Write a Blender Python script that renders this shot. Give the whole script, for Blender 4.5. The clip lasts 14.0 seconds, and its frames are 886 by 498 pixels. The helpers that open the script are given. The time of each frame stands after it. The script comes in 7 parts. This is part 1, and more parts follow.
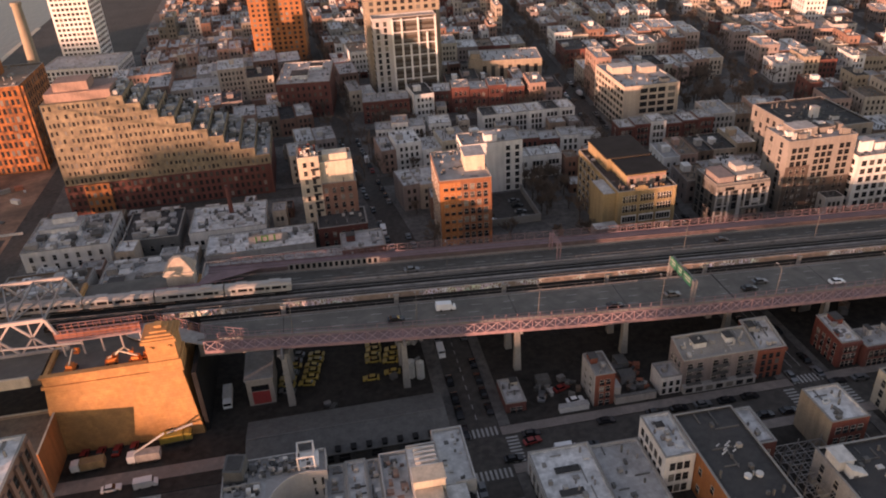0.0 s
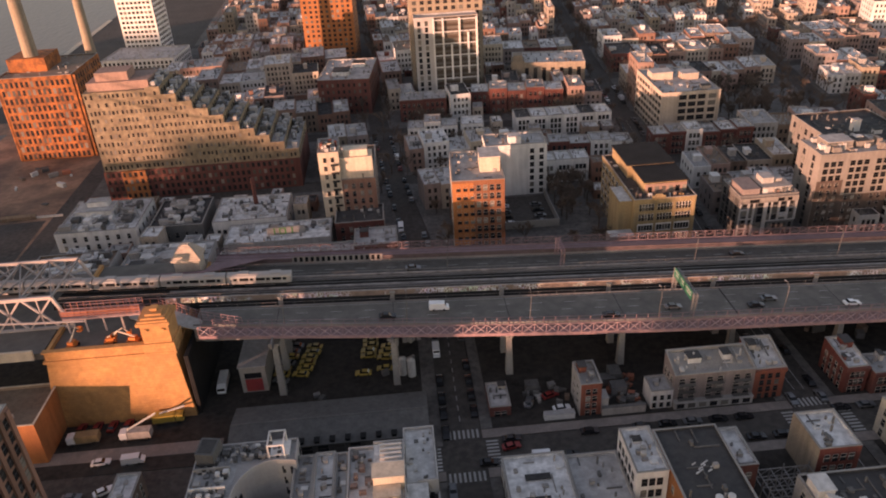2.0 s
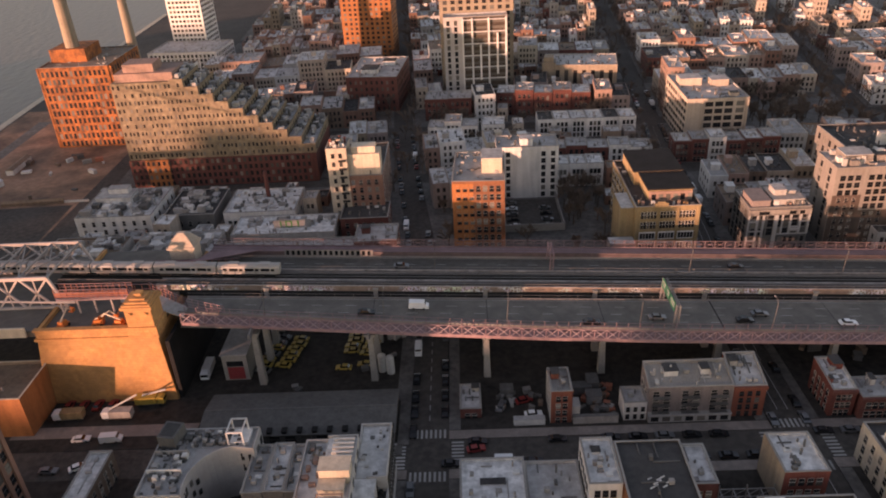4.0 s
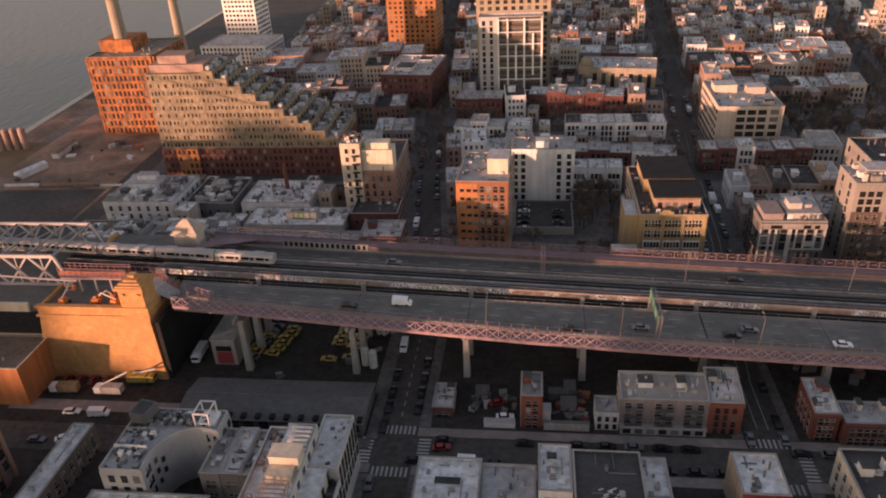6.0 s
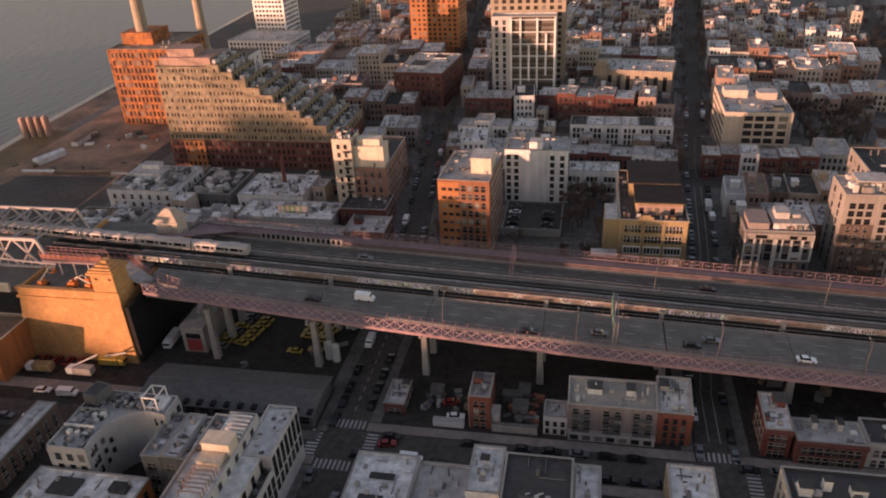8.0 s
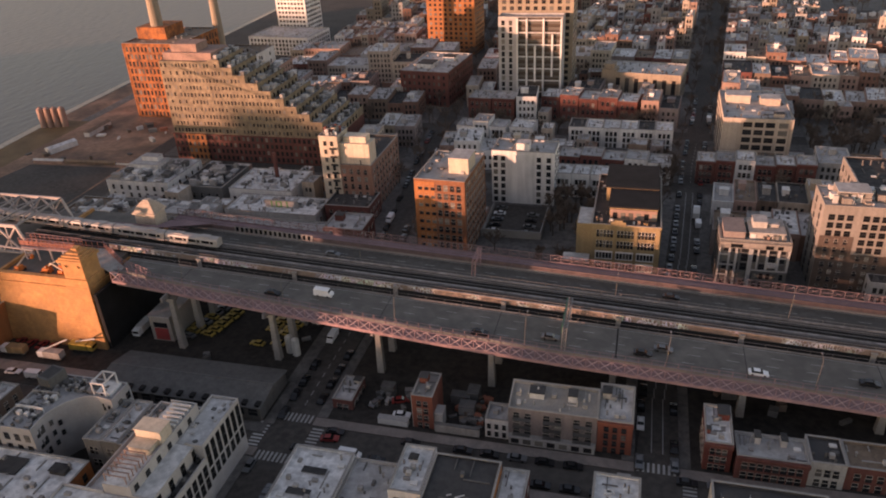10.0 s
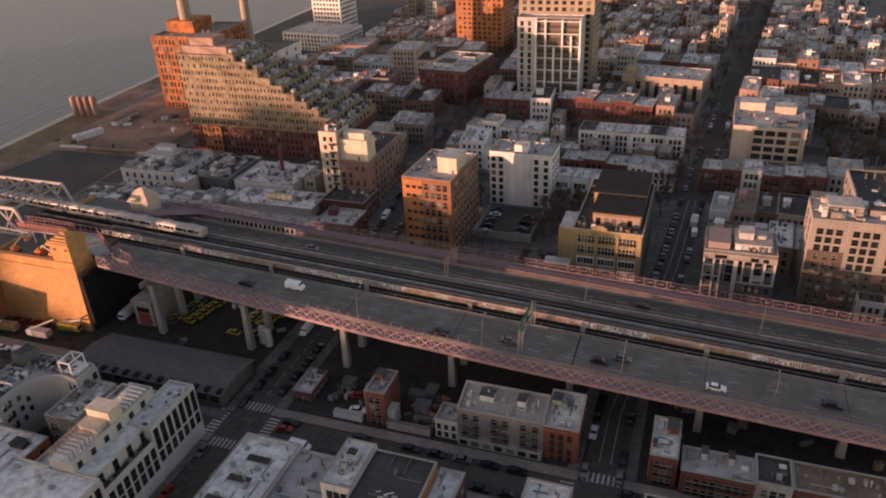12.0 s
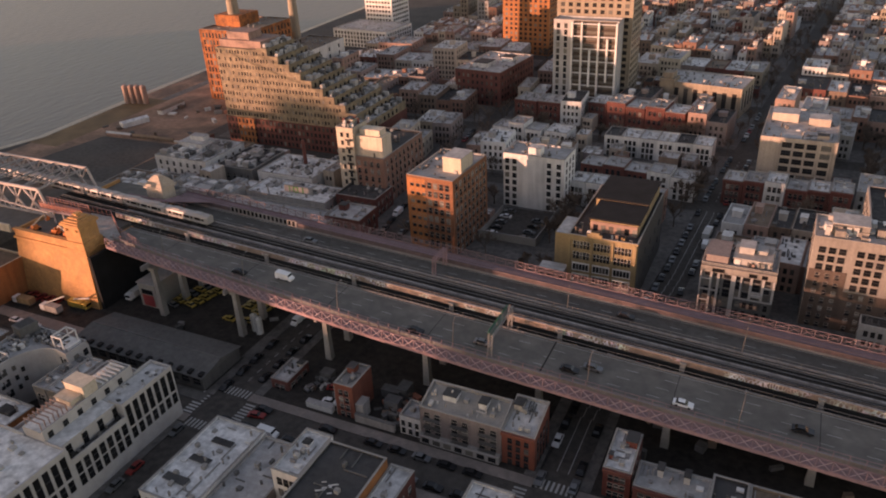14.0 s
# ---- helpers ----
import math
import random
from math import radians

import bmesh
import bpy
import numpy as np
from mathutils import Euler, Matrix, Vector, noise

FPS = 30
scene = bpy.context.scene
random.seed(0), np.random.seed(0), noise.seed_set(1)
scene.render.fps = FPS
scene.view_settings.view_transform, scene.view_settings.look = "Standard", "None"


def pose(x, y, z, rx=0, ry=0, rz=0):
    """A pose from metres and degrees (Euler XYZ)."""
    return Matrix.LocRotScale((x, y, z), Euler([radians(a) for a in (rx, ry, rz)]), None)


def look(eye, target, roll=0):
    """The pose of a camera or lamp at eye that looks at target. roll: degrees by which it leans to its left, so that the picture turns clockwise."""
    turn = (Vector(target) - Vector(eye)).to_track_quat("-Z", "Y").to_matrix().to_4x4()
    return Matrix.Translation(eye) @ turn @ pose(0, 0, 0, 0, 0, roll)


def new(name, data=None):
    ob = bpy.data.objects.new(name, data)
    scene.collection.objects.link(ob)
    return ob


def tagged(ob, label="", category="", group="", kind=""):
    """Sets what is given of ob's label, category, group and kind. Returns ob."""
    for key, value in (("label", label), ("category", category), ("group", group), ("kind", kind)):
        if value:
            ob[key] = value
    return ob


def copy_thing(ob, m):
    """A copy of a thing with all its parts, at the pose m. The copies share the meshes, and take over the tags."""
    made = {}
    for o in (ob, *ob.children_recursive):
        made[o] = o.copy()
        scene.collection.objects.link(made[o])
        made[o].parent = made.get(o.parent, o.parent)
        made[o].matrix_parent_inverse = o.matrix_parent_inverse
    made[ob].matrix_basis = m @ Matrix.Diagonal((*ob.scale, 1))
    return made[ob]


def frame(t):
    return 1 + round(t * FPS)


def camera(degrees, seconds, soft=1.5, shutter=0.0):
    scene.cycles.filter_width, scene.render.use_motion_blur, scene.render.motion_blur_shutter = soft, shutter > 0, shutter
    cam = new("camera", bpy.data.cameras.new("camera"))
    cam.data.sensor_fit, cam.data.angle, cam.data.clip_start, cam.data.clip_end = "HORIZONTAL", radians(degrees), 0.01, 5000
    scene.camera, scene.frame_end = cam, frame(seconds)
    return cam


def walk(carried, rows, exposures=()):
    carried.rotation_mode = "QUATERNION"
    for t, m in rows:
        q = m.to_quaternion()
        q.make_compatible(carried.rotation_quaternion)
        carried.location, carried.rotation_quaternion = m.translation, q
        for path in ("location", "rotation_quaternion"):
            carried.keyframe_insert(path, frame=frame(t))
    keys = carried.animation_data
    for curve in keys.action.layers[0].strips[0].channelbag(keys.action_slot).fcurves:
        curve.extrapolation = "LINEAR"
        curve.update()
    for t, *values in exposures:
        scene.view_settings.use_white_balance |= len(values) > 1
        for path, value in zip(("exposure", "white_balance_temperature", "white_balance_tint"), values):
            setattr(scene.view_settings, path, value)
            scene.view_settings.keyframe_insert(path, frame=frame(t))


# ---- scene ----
cam = camera(61.4, 14.0, soft=1.95)
METRES, EYE, TILT, LEAN, TURN = 155.0, 132.5, -29.5, 2.8, -10.5
ROWS = [
    (0.0, 0.0, 0.0, 0.0, 0.0, 0.0, 0.0),
    (0.5, 0.0279, -0.0002, -0.0001, 1.48, -0.0, -0.81),
    (1.0, 0.0595, 0.0005, 0.0003, 2.94, -0.03, -1.6),
    (1.5, 0.0905, 0.002, 0.0012, 4.05, -0.07, -2.21),
    (2.0, 0.1236, 0.004, 0.0024, 5.11, -0.11, -2.78),
    (2.5, 0.1556, 0.0064, 0.0041, 6.18, -0.18, -3.37),
    (3.0, 0.1896, 0.0095, 0.0055, 7.4, -0.25, -4.04),
    (5.5, 0.3596, 0.037, 0.0219, 13.31, -0.88, -7.22),
    (6.0, 0.3953, 0.0453, 0.0264, 14.78, -1.09, -8.0),
    (6.5, 0.4301, 0.0545, 0.0312, 15.89, -1.26, -8.58),
    (7.0, 0.4666, 0.0648, 0.0368, 16.84, -1.43, -9.1),
    (7.5, 0.5016, 0.075, 0.0423, 17.69, -1.6, -9.53),
    (8.0, 0.5384, 0.0865, 0.0486, 18.62, -1.78, -10.01),
    (8.5, 0.5728, 0.0985, 0.0551, 19.35, -1.93, -10.39),
    (9.0, 0.6085, 0.1109, 0.0622, 20.16, -2.09, -10.79),
    (11.5, 0.7771, 0.1788, 0.1017, 25.29, -3.25, -13.33),
    (12.0, 0.8111, 0.1942, 0.1108, 26.41, -3.54, -13.88),
    (12.5, 0.843, 0.2094, 0.1202, 27.67, -3.86, -14.45),
    (13.0, 0.8763, 0.2257, 0.1302, 29.16, -4.25, -15.14),
    (13.5, 0.9071, 0.2421, 0.1395, 30.57, -4.64, -15.77),
    (14.0, 0.9395, 0.2597, 0.1504, 32.08, -5.08, -16.4),
]
walk(cam, [(t, pose(0, 0, EYE, TILT, LEAN, TURN) @ pose(METRES * x, METRES * y, METRES * z, 90 + pitch, roll, yaw)) for t, x, y, z, yaw, pitch, roll in ROWS],
     exposures=[(0.0, 1.47, 8350, 32), (14.0, 1.38, 8350, 32)])

# ---- light: a low sun over the river, seen through a clear winter sky ----
SUN_WAY = Vector((0.79, 0.61, -0.08)).normalized()
world = bpy.data.worlds.new("sky")
scene.world = world
world.use_nodes = True
sky = world.node_tree.nodes.new("ShaderNodeTexSky")
sky.sky_type = "NISHITA"
sky.sun_disc = False
sky.sun_elevation, sky.sun_rotation = radians(4.6), radians(232.3)
sky.air_density, sky.dust_density, sky.ozone_density = 0.7, 0.4, 0.6
world.node_tree.nodes["Background"].inputs[1].default_value = 0.15
world.node_tree.links.new(sky.outputs[0], world.node_tree.nodes["Background"].inputs[0])
sun_data = bpy.data.lights.new("sun", "SUN")
sun_data.energy, sun_data.angle, sun_data.color = 3.6, radians(0.5), (1.0, 0.64, 0.49)
sun = new("sun", sun_data)
sun.matrix_world = look((0, 0, 300), Vector((0, 0, 300)) + SUN_WAY)


# ---- materials ----
def material(name, colour, rough=0.85, metal=0.0, big=0.18, fine=0.16, size=9.0, grain=0.6, bump=0.25, vary=0.0, stain=None, patch=0.55, spec=0.4):
    """A weathered surface: broad patches, fine grain, optional stains and a shift from piece to piece."""
    m = bpy.data.materials.new(name)
    m.use_nodes = True
    n, link = m.node_tree.nodes, m.node_tree.links.new
    b = n["Principled BSDF"]
    b.inputs["Roughness"].default_value, b.inputs["Metallic"].default_value = rough, metal
    b.inputs["Specular IOR Level"].default_value = spec
    geo = n.new("ShaderNodeNewGeometry")
    out = None
    rgb = n.new("ShaderNodeRGB")
    rgb.outputs[0].default_value = (*colour, 1)
    hsv = n.new("ShaderNodeHueSaturation")
    link(rgb.outputs[0], hsv.inputs["Color"])
    noises = []
    for scale, detail in ((1.0 / size, 4.0), (1.0 / grain, 3.0)):
        t = n.new("ShaderNodeTexNoise")
        t.inputs["Scale"].default_value, t.inputs["Detail"].default_value = scale, detail
        link(geo.outputs["Position"], t.inputs["Vector"])
        noises.append(t)
    total = None
    for t, amount in zip(noises, (big, fine)):
        mul = n.new("ShaderNodeMath")
        mul.operation = "MULTIPLY_ADD"
        mul.inputs[1].default_value, mul.inputs[2].default_value = 3.2 * amount, -1.6 * amount
        link(t.outputs["Fac"], mul.inputs[0])
        if total is None:
            total = mul
        else:
            add = n.new("ShaderNodeMath")
            link(total.outputs[0], add.inputs[0])
            link(mul.outputs[0], add.inputs[1])
            total = add
    if vary and not stain:
        mp, t = n.new("ShaderNodeMapping"), n.new("ShaderNodeTexNoise")
        mp.inputs["Scale"].default_value = (0.7, 0.7, 0.07)
        t.inputs["Scale"].default_value, t.inputs["Detail"].default_value = 1.0, 5.0
        link(geo.outputs["Position"], mp.inputs[0])
        link(mp.outputs[0], t.inputs["Vector"])
        mul = n.new("ShaderNodeMath")
        mul.operation = "MULTIPLY_ADD"
        mul.inputs[1].default_value, mul.inputs[2].default_value = 0.75, -0.37
        link(t.outputs["Fac"], mul.inputs[0])
        add = n.new("ShaderNodeMath")
        link(total.outputs[0], add.inputs[0])
        link(mul.outputs[0], add.inputs[1])
        total = add
    if vary:
        info = n.new("ShaderNodeObjectInfo")
        mul = n.new("ShaderNodeMath")
        mul.operation = "MULTIPLY_ADD"
        mul.inputs[1].default_value, mul.inputs[2].default_value = 2 * vary, -vary
        link(info.outputs["Random"], mul.inputs[0])
        add = n.new("ShaderNodeMath")
        link(total.outputs[0], add.inputs[0])
        link(mul.outputs[0], add.inputs[1])
        total = add
    one = n.new("ShaderNodeMath")
    one.inputs[1].default_value = 1.0
    link(total.outputs[0], one.inputs[0])
    link(one.outputs[0], hsv.inputs["Value"])
    colour_out = hsv.outputs["Color"]
    if stain:
        t = n.new("ShaderNodeTexNoise")
        t.inputs["Scale"].default_value, t.inputs["Detail"].default_value = patch, 8.0
        link(geo.outputs["Position"], t.inputs["Vector"])
        ramp = n.new("ShaderNodeMapRange")
        ramp.inputs[1].default_value, ramp.inputs[2].default_value = 0.40, 0.74
        link(t.outputs["Fac"], ramp.inputs[0])
        mix = n.new("ShaderNodeMixRGB")
        mix.inputs[2].default_value = (*stain, 1)
        link(ramp.outputs[0], mix.inputs[0])
        link(colour_out, mix.inputs[1])
        colour_out = mix.outputs[0]
    link(colour_out, b.inputs["Base Color"])
    if bump:
        bn = n.new("ShaderNodeBump")
        bn.inputs["Strength"].default_value, bn.inputs["Distance"].default_value = bump, 0.05
        link(noises[1].outputs["Fac"], bn.inputs["Height"])
        link(bn.outputs[0], b.inputs["Normal"])
    return m


M = {}
for key, args in {
    "red": dict(colour=(0.16, 0.043, 0.032), vary=0.15),
    "darkred": dict(colour=(0.13, 0.045, 0.036), vary=0.15),
    "orange": dict(colour=(0.31, 0.115, 0.042), vary=0.08),
    "brown": dict(colour=(0.165, 0.115, 0.088), vary=0.15),
    "drab": dict(colour=(0.215, 0.172, 0.16), vary=0.12),
    "brick": dict(colour=(0.205, 0.11, 0.082), vary=0.22),
    "rose": dict(colour=(0.29, 0.185, 0.150), vary=0.2),
    "sand": dict(colour=(0.37, 0.305, 0.25), vary=0.2),
    "beige": dict(colour=(0.195, 0.172, 0.153), vary=0.1),
    "refinery": dict(colour=(0.34, 0.112, 0.034), big=0.35, fine=0.3, size=6.0, stain=(0.06, 0.028, 0.018), patch=0.4),
    "tan": dict(colour=(0.27, 0.215, 0.16), vary=0.12),
    "yellow": dict(colour=(0.245, 0.175, 0.095), vary=0.06),
    "cream": dict(colour=(0.47, 0.395, 0.31), vary=0.10),
    "white": dict(colour=(0.58, 0.56, 0.535), vary=0.10, fine=0.08),
    "grey": dict(colour=(0.33, 0.31, 0.29), vary=0.18),
    "darkgrey": dict(colour=(0.11, 0.105, 0.10), vary=0.2),
    "terrace": dict(colour=(0.222, 0.172, 0.113), big=0.25, fine=0.45, size=12.0, grain=1.6, stain=(0.15, 0.112, 0.08), patch=0.4),
    "stone": dict(colour=(0.50, 0.25, 0.095), big=0.2, fine=0.25, grain=1.4, size=5.0, bump=0.4, stain=(0.40, 0.205, 0.088), patch=0.3),
    "concrete": dict(colour=(0.26, 0.24, 0.22), big=0.25),
    "roof_silver": dict(colour=(0.40, 0.385, 0.375), big=0.3, vary=0.2, stain=(0.27, 0.26, 0.25), size=5.0),
    "roof_white": dict(colour=(0.62, 0.605, 0.59), big=0.22, vary=0.15, stain=(0.34, 0.33, 0.32), size=5.0),
    "roof_dark": dict(colour=(0.052, 0.050, 0.050), big=0.3, vary=0.3, stain=(0.07, 0.067, 0.065), size=5.0, spec=0.2),
    "roof_brown": dict(colour=(0.20, 0.14, 0.10), big=0.3, vary=0.2),
    "asphalt": dict(colour=(0.058, 0.051, 0.046), big=0.4, size=14.0, stain=(0.095, 0.083, 0.073), spec=0.25),
    "road": dict(colour=(0.138, 0.124, 0.11), big=0.28, size=9.0, grain=1.5, stain=(0.098, 0.088, 0.078), patch=0.25),
    "pavement": dict(colour=(0.135, 0.123, 0.114), big=0.4, size=7.0, stain=(0.065, 0.06, 0.056)),
    "flagstone": dict(colour=(0.23, 0.19, 0.17), big=0.3, size=7.0, stain=(0.17, 0.145, 0.13)),
    # near-block ground, its colour darkened for the shade under the viaduct
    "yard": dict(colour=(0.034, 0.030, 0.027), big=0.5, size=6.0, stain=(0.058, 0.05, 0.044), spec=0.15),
    "paint": dict(colour=(0.34, 0.33, 0.315), big=0.3, bump=0.0),
    "redorange": dict(colour=(0.195, 0.06, 0.039), vary=0.05),
    "umber": dict(colour=(0.08, 0.057, 0.047), vary=0.1),
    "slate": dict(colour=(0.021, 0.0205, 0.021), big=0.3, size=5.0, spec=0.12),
    "lot": dict(colour=(0.17, 0.155, 0.14), big=0.4, size=9.0, stain=(0.09, 0.082, 0.075)),
    "earth": dict(colour=(0.30, 0.17, 0.112), big=0.55, size=22.0, fine=0.35, grain=2.5, stain=(0.085, 0.06, 0.046), patch=0.06),
    "grass": dict(colour=(0.17, 0.105, 0.052), big=0.4, fine=0.3, size=12.0),
    "pink": dict(colour=(0.30, 0.185, 0.193), rough=0.75, big=0.2, size=6.0, stain=(0.20, 0.135, 0.145), spec=0.25),
    "palepink": dict(colour=(0.36, 0.26, 0.265), rough=0.75, spec=0.25, bump=0.0),
    # two darker copies of the pink, for far footbridge steel out of the sun
    "pinkshaded": dict(colour=(0.19, 0.128, 0.137), rough=0.8, spec=0.2, big=0.25, size=5.0, stain=(0.16, 0.115, 0.118)),
    "pinkdeepshade": dict(colour=(0.115, 0.077, 0.077), big=0.3, size=5.0, stain=(0.075, 0.055, 0.055)),
    "pinkfloor": dict(colour=(0.21, 0.137, 0.148), big=0.3, size=6.0, stain=(0.18, 0.12, 0.125)),
    "rust": dict(colour=(0.34, 0.12, 0.075), rough=0.7),
    "truss": dict(colour=(0.41, 0.345, 0.32), rough=0.55, fine=0.1),
    "steel": dict(colour=(0.24, 0.23, 0.225), rough=0.5, metal=0.3),
    "girder": dict(colour=(0.20, 0.182, 0.175), rough=0.6, big=0.3),
    "rail": dict(colour=(0.30, 0.28, 0.27), rough=0.35, metal=0.8),
    "ballast": dict(colour=(0.026, 0.023, 0.021), big=0.3, fine=0.35, grain=0.4, spec=0.15),
    "farroad": dict(colour=(0.095, 0.088, 0.08), big=0.25, size=14.0, grain=1.5, stain=(0.07, 0.064, 0.058), spec=0.2),
    "sleeper": dict(colour=(0.04, 0.035, 0.031), big=0.3, spec=0.15),
    "render": dict(colour=(0.395, 0.372, 0.355), big=0.16, fine=0.1, stain=(0.33, 0.31, 0.295), patch=0.3),
    "towerbrick": dict(colour=(0.19, 0.077, 0.04), big=0.2, fine=0.22, size=7.0, vary=0.03),
    "railwall": dict(colour=(0.34, 0.30, 0.28), big=0.4, size=4.0, stain=(0.13, 0.11, 0.1), patch=0.5),
    "train": dict(colour=(0.33, 0.31, 0.295), rough=0.5, metal=0.2, fine=0.06),
    "frame": dict(colour=(0.55, 0.53, 0.50), rough=0.6, bump=0.0),
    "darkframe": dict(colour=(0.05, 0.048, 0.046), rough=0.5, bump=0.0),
    "lintel": dict(colour=(0.40, 0.36, 0.31), bump=0.0, vary=0.2),
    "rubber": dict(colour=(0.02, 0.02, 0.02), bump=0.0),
    "sign": dict(colour=(0.014, 0.11, 0.065), rough=0.5, bump=0.0, fine=0.05),
    "taxi": dict(colour=(0.38, 0.26, 0.06), rough=0.35, vary=0.1, bump=0.0),
    "carwhite": dict(colour=(0.70, 0.70, 0.70), rough=0.3, bump=0.0, fine=0.03),
    "carblack": dict(colour=(0.02, 0.02, 0.022), rough=0.25, bump=0.0, fine=0.03),
    "cargrey": dict(colour=(0.16, 0.165, 0.17), rough=0.3, metal=0.4, bump=0.0, fine=0.03),
    "carred": dict(colour=(0.24, 0.03, 0.027), rough=0.3, bump=0.0, fine=0.03),
    "bark": dict(colour=(0.075, 0.055, 0.042), grain=0.2),
    "twig": dict(colour=(0.125, 0.09, 0.07), grain=0.2, vary=0.2),
    "green": dict(colour=(0.06, 0.22, 0.06), bump=0.0),
    "reddoor": dict(colour=(0.26, 0.04, 0.042), rough=0.5, bump=0.0),
    "lift": dict(colour=(0.50, 0.15, 0.04), rough=0.5, bump=0.0),
}.items():
    M[key] = material(key, **args)


def coursed(m, wide, high, depth):
    """Adds ashlar joints to a masonry material: darker recessed lines between the courses."""
    n, link = m.node_tree.nodes, m.node_tree.links.new
    b = n["Principled BSDF"]
    colour, normal = b.inputs["Base Color"].links[0].from_socket, b.inputs["Normal"].links[0].from_socket
    geo, split, add, join = (n.new("ShaderNode" + k) for k in ("NewGeometry", "SeparateXYZ", "Math", "CombineXYZ"))
    link(geo.outputs["Position"], split.inputs[0])
    link(split.outputs[0], add.inputs[0])
    link(split.outputs[1], add.inputs[1])
    link(add.outputs[0], join.inputs[0])
    link(split.outputs[2], join.inputs[1])
    brick = n.new("ShaderNodeTexBrick")
    brick.inputs["Color1"].default_value, brick.inputs["Color2"].default_value, brick.inputs["Mortar"].default_value = (1, 1, 1, 1), (0.9, 0.89, 0.87, 1), (0.74, 0.7, 0.66, 1)
    brick.inputs["Scale"].default_value, brick.inputs["Mortar Size"].default_value = 1.0, 0.03
    brick.inputs["Brick Width"].default_value, brick.inputs["Row Height"].default_value = wide, high
    link(join.outputs[0], brick.inputs["Vector"])
    mix = n.new("ShaderNodeMixRGB")
    mix.blend_type = "MULTIPLY"
    mix.inputs[0].default_value = 1.0
    link(colour, mix.inputs[1])
    link(brick.outputs["Color"], mix.inputs[2])
    link(mix.outputs[0], b.inputs["Base Color"])
    bump = n.new("ShaderNodeBump")
    bump.invert = True
    bump.inputs["Strength"].default_value, bump.inputs["Distance"].default_value = depth, 0.08
    link(brick.outputs["Fac"], bump.inputs["Height"])
    link(normal, bump.inputs["Normal"])
    link(bump.outputs[0], b.inputs["Normal"])


coursed(M["stone"], 1.5, 0.75, 0.25)


def glass_material(name, colour, rough, blind=(0.22, 0.20, 0.175), island=False):
    """Dark window glass; here and there a drawn blind behind it."""
    m = bpy.data.materials.new(name)
    m.use_nodes = True
    n, link = m.node_tree.nodes, m.node_tree.links.new
    b = n["Principled BSDF"]
    b.inputs["Roughness"].default_value = rough
    b.inputs["Specular IOR Level"].default_value = 0.35
    source = n.new("ShaderNodeNewGeometry").outputs["Random Per Island"] if island else n.new("ShaderNodeObjectInfo").outputs["Random"]
    mix, power = n.new("ShaderNodeMixRGB"), n.new("ShaderNodeMath")
    mix.inputs[1].default_value = (*[c * 0.6 for c in colour], 1)
    mix.inputs[2].default_value = (*blind, 1)
    power.operation = "POWER"
    power.inputs[1].default_value = 6.0
    link(source, power.inputs[0])
    link(power.outputs[0], mix.inputs[0])
    link(mix.outputs[0], b.inputs["Base Color"])
    return m


M["glass"] = glass_material("glass", (0.030, 0.030, 0.034), 0.12)
M["glazing"] = glass_material("glazing", (0.045, 0.042, 0.042), 0.2, island=True)
M["carglass"] = glass_material("carglass", (0.016, 0.017, 0.019), 0.1, (0.02, 0.02, 0.022))


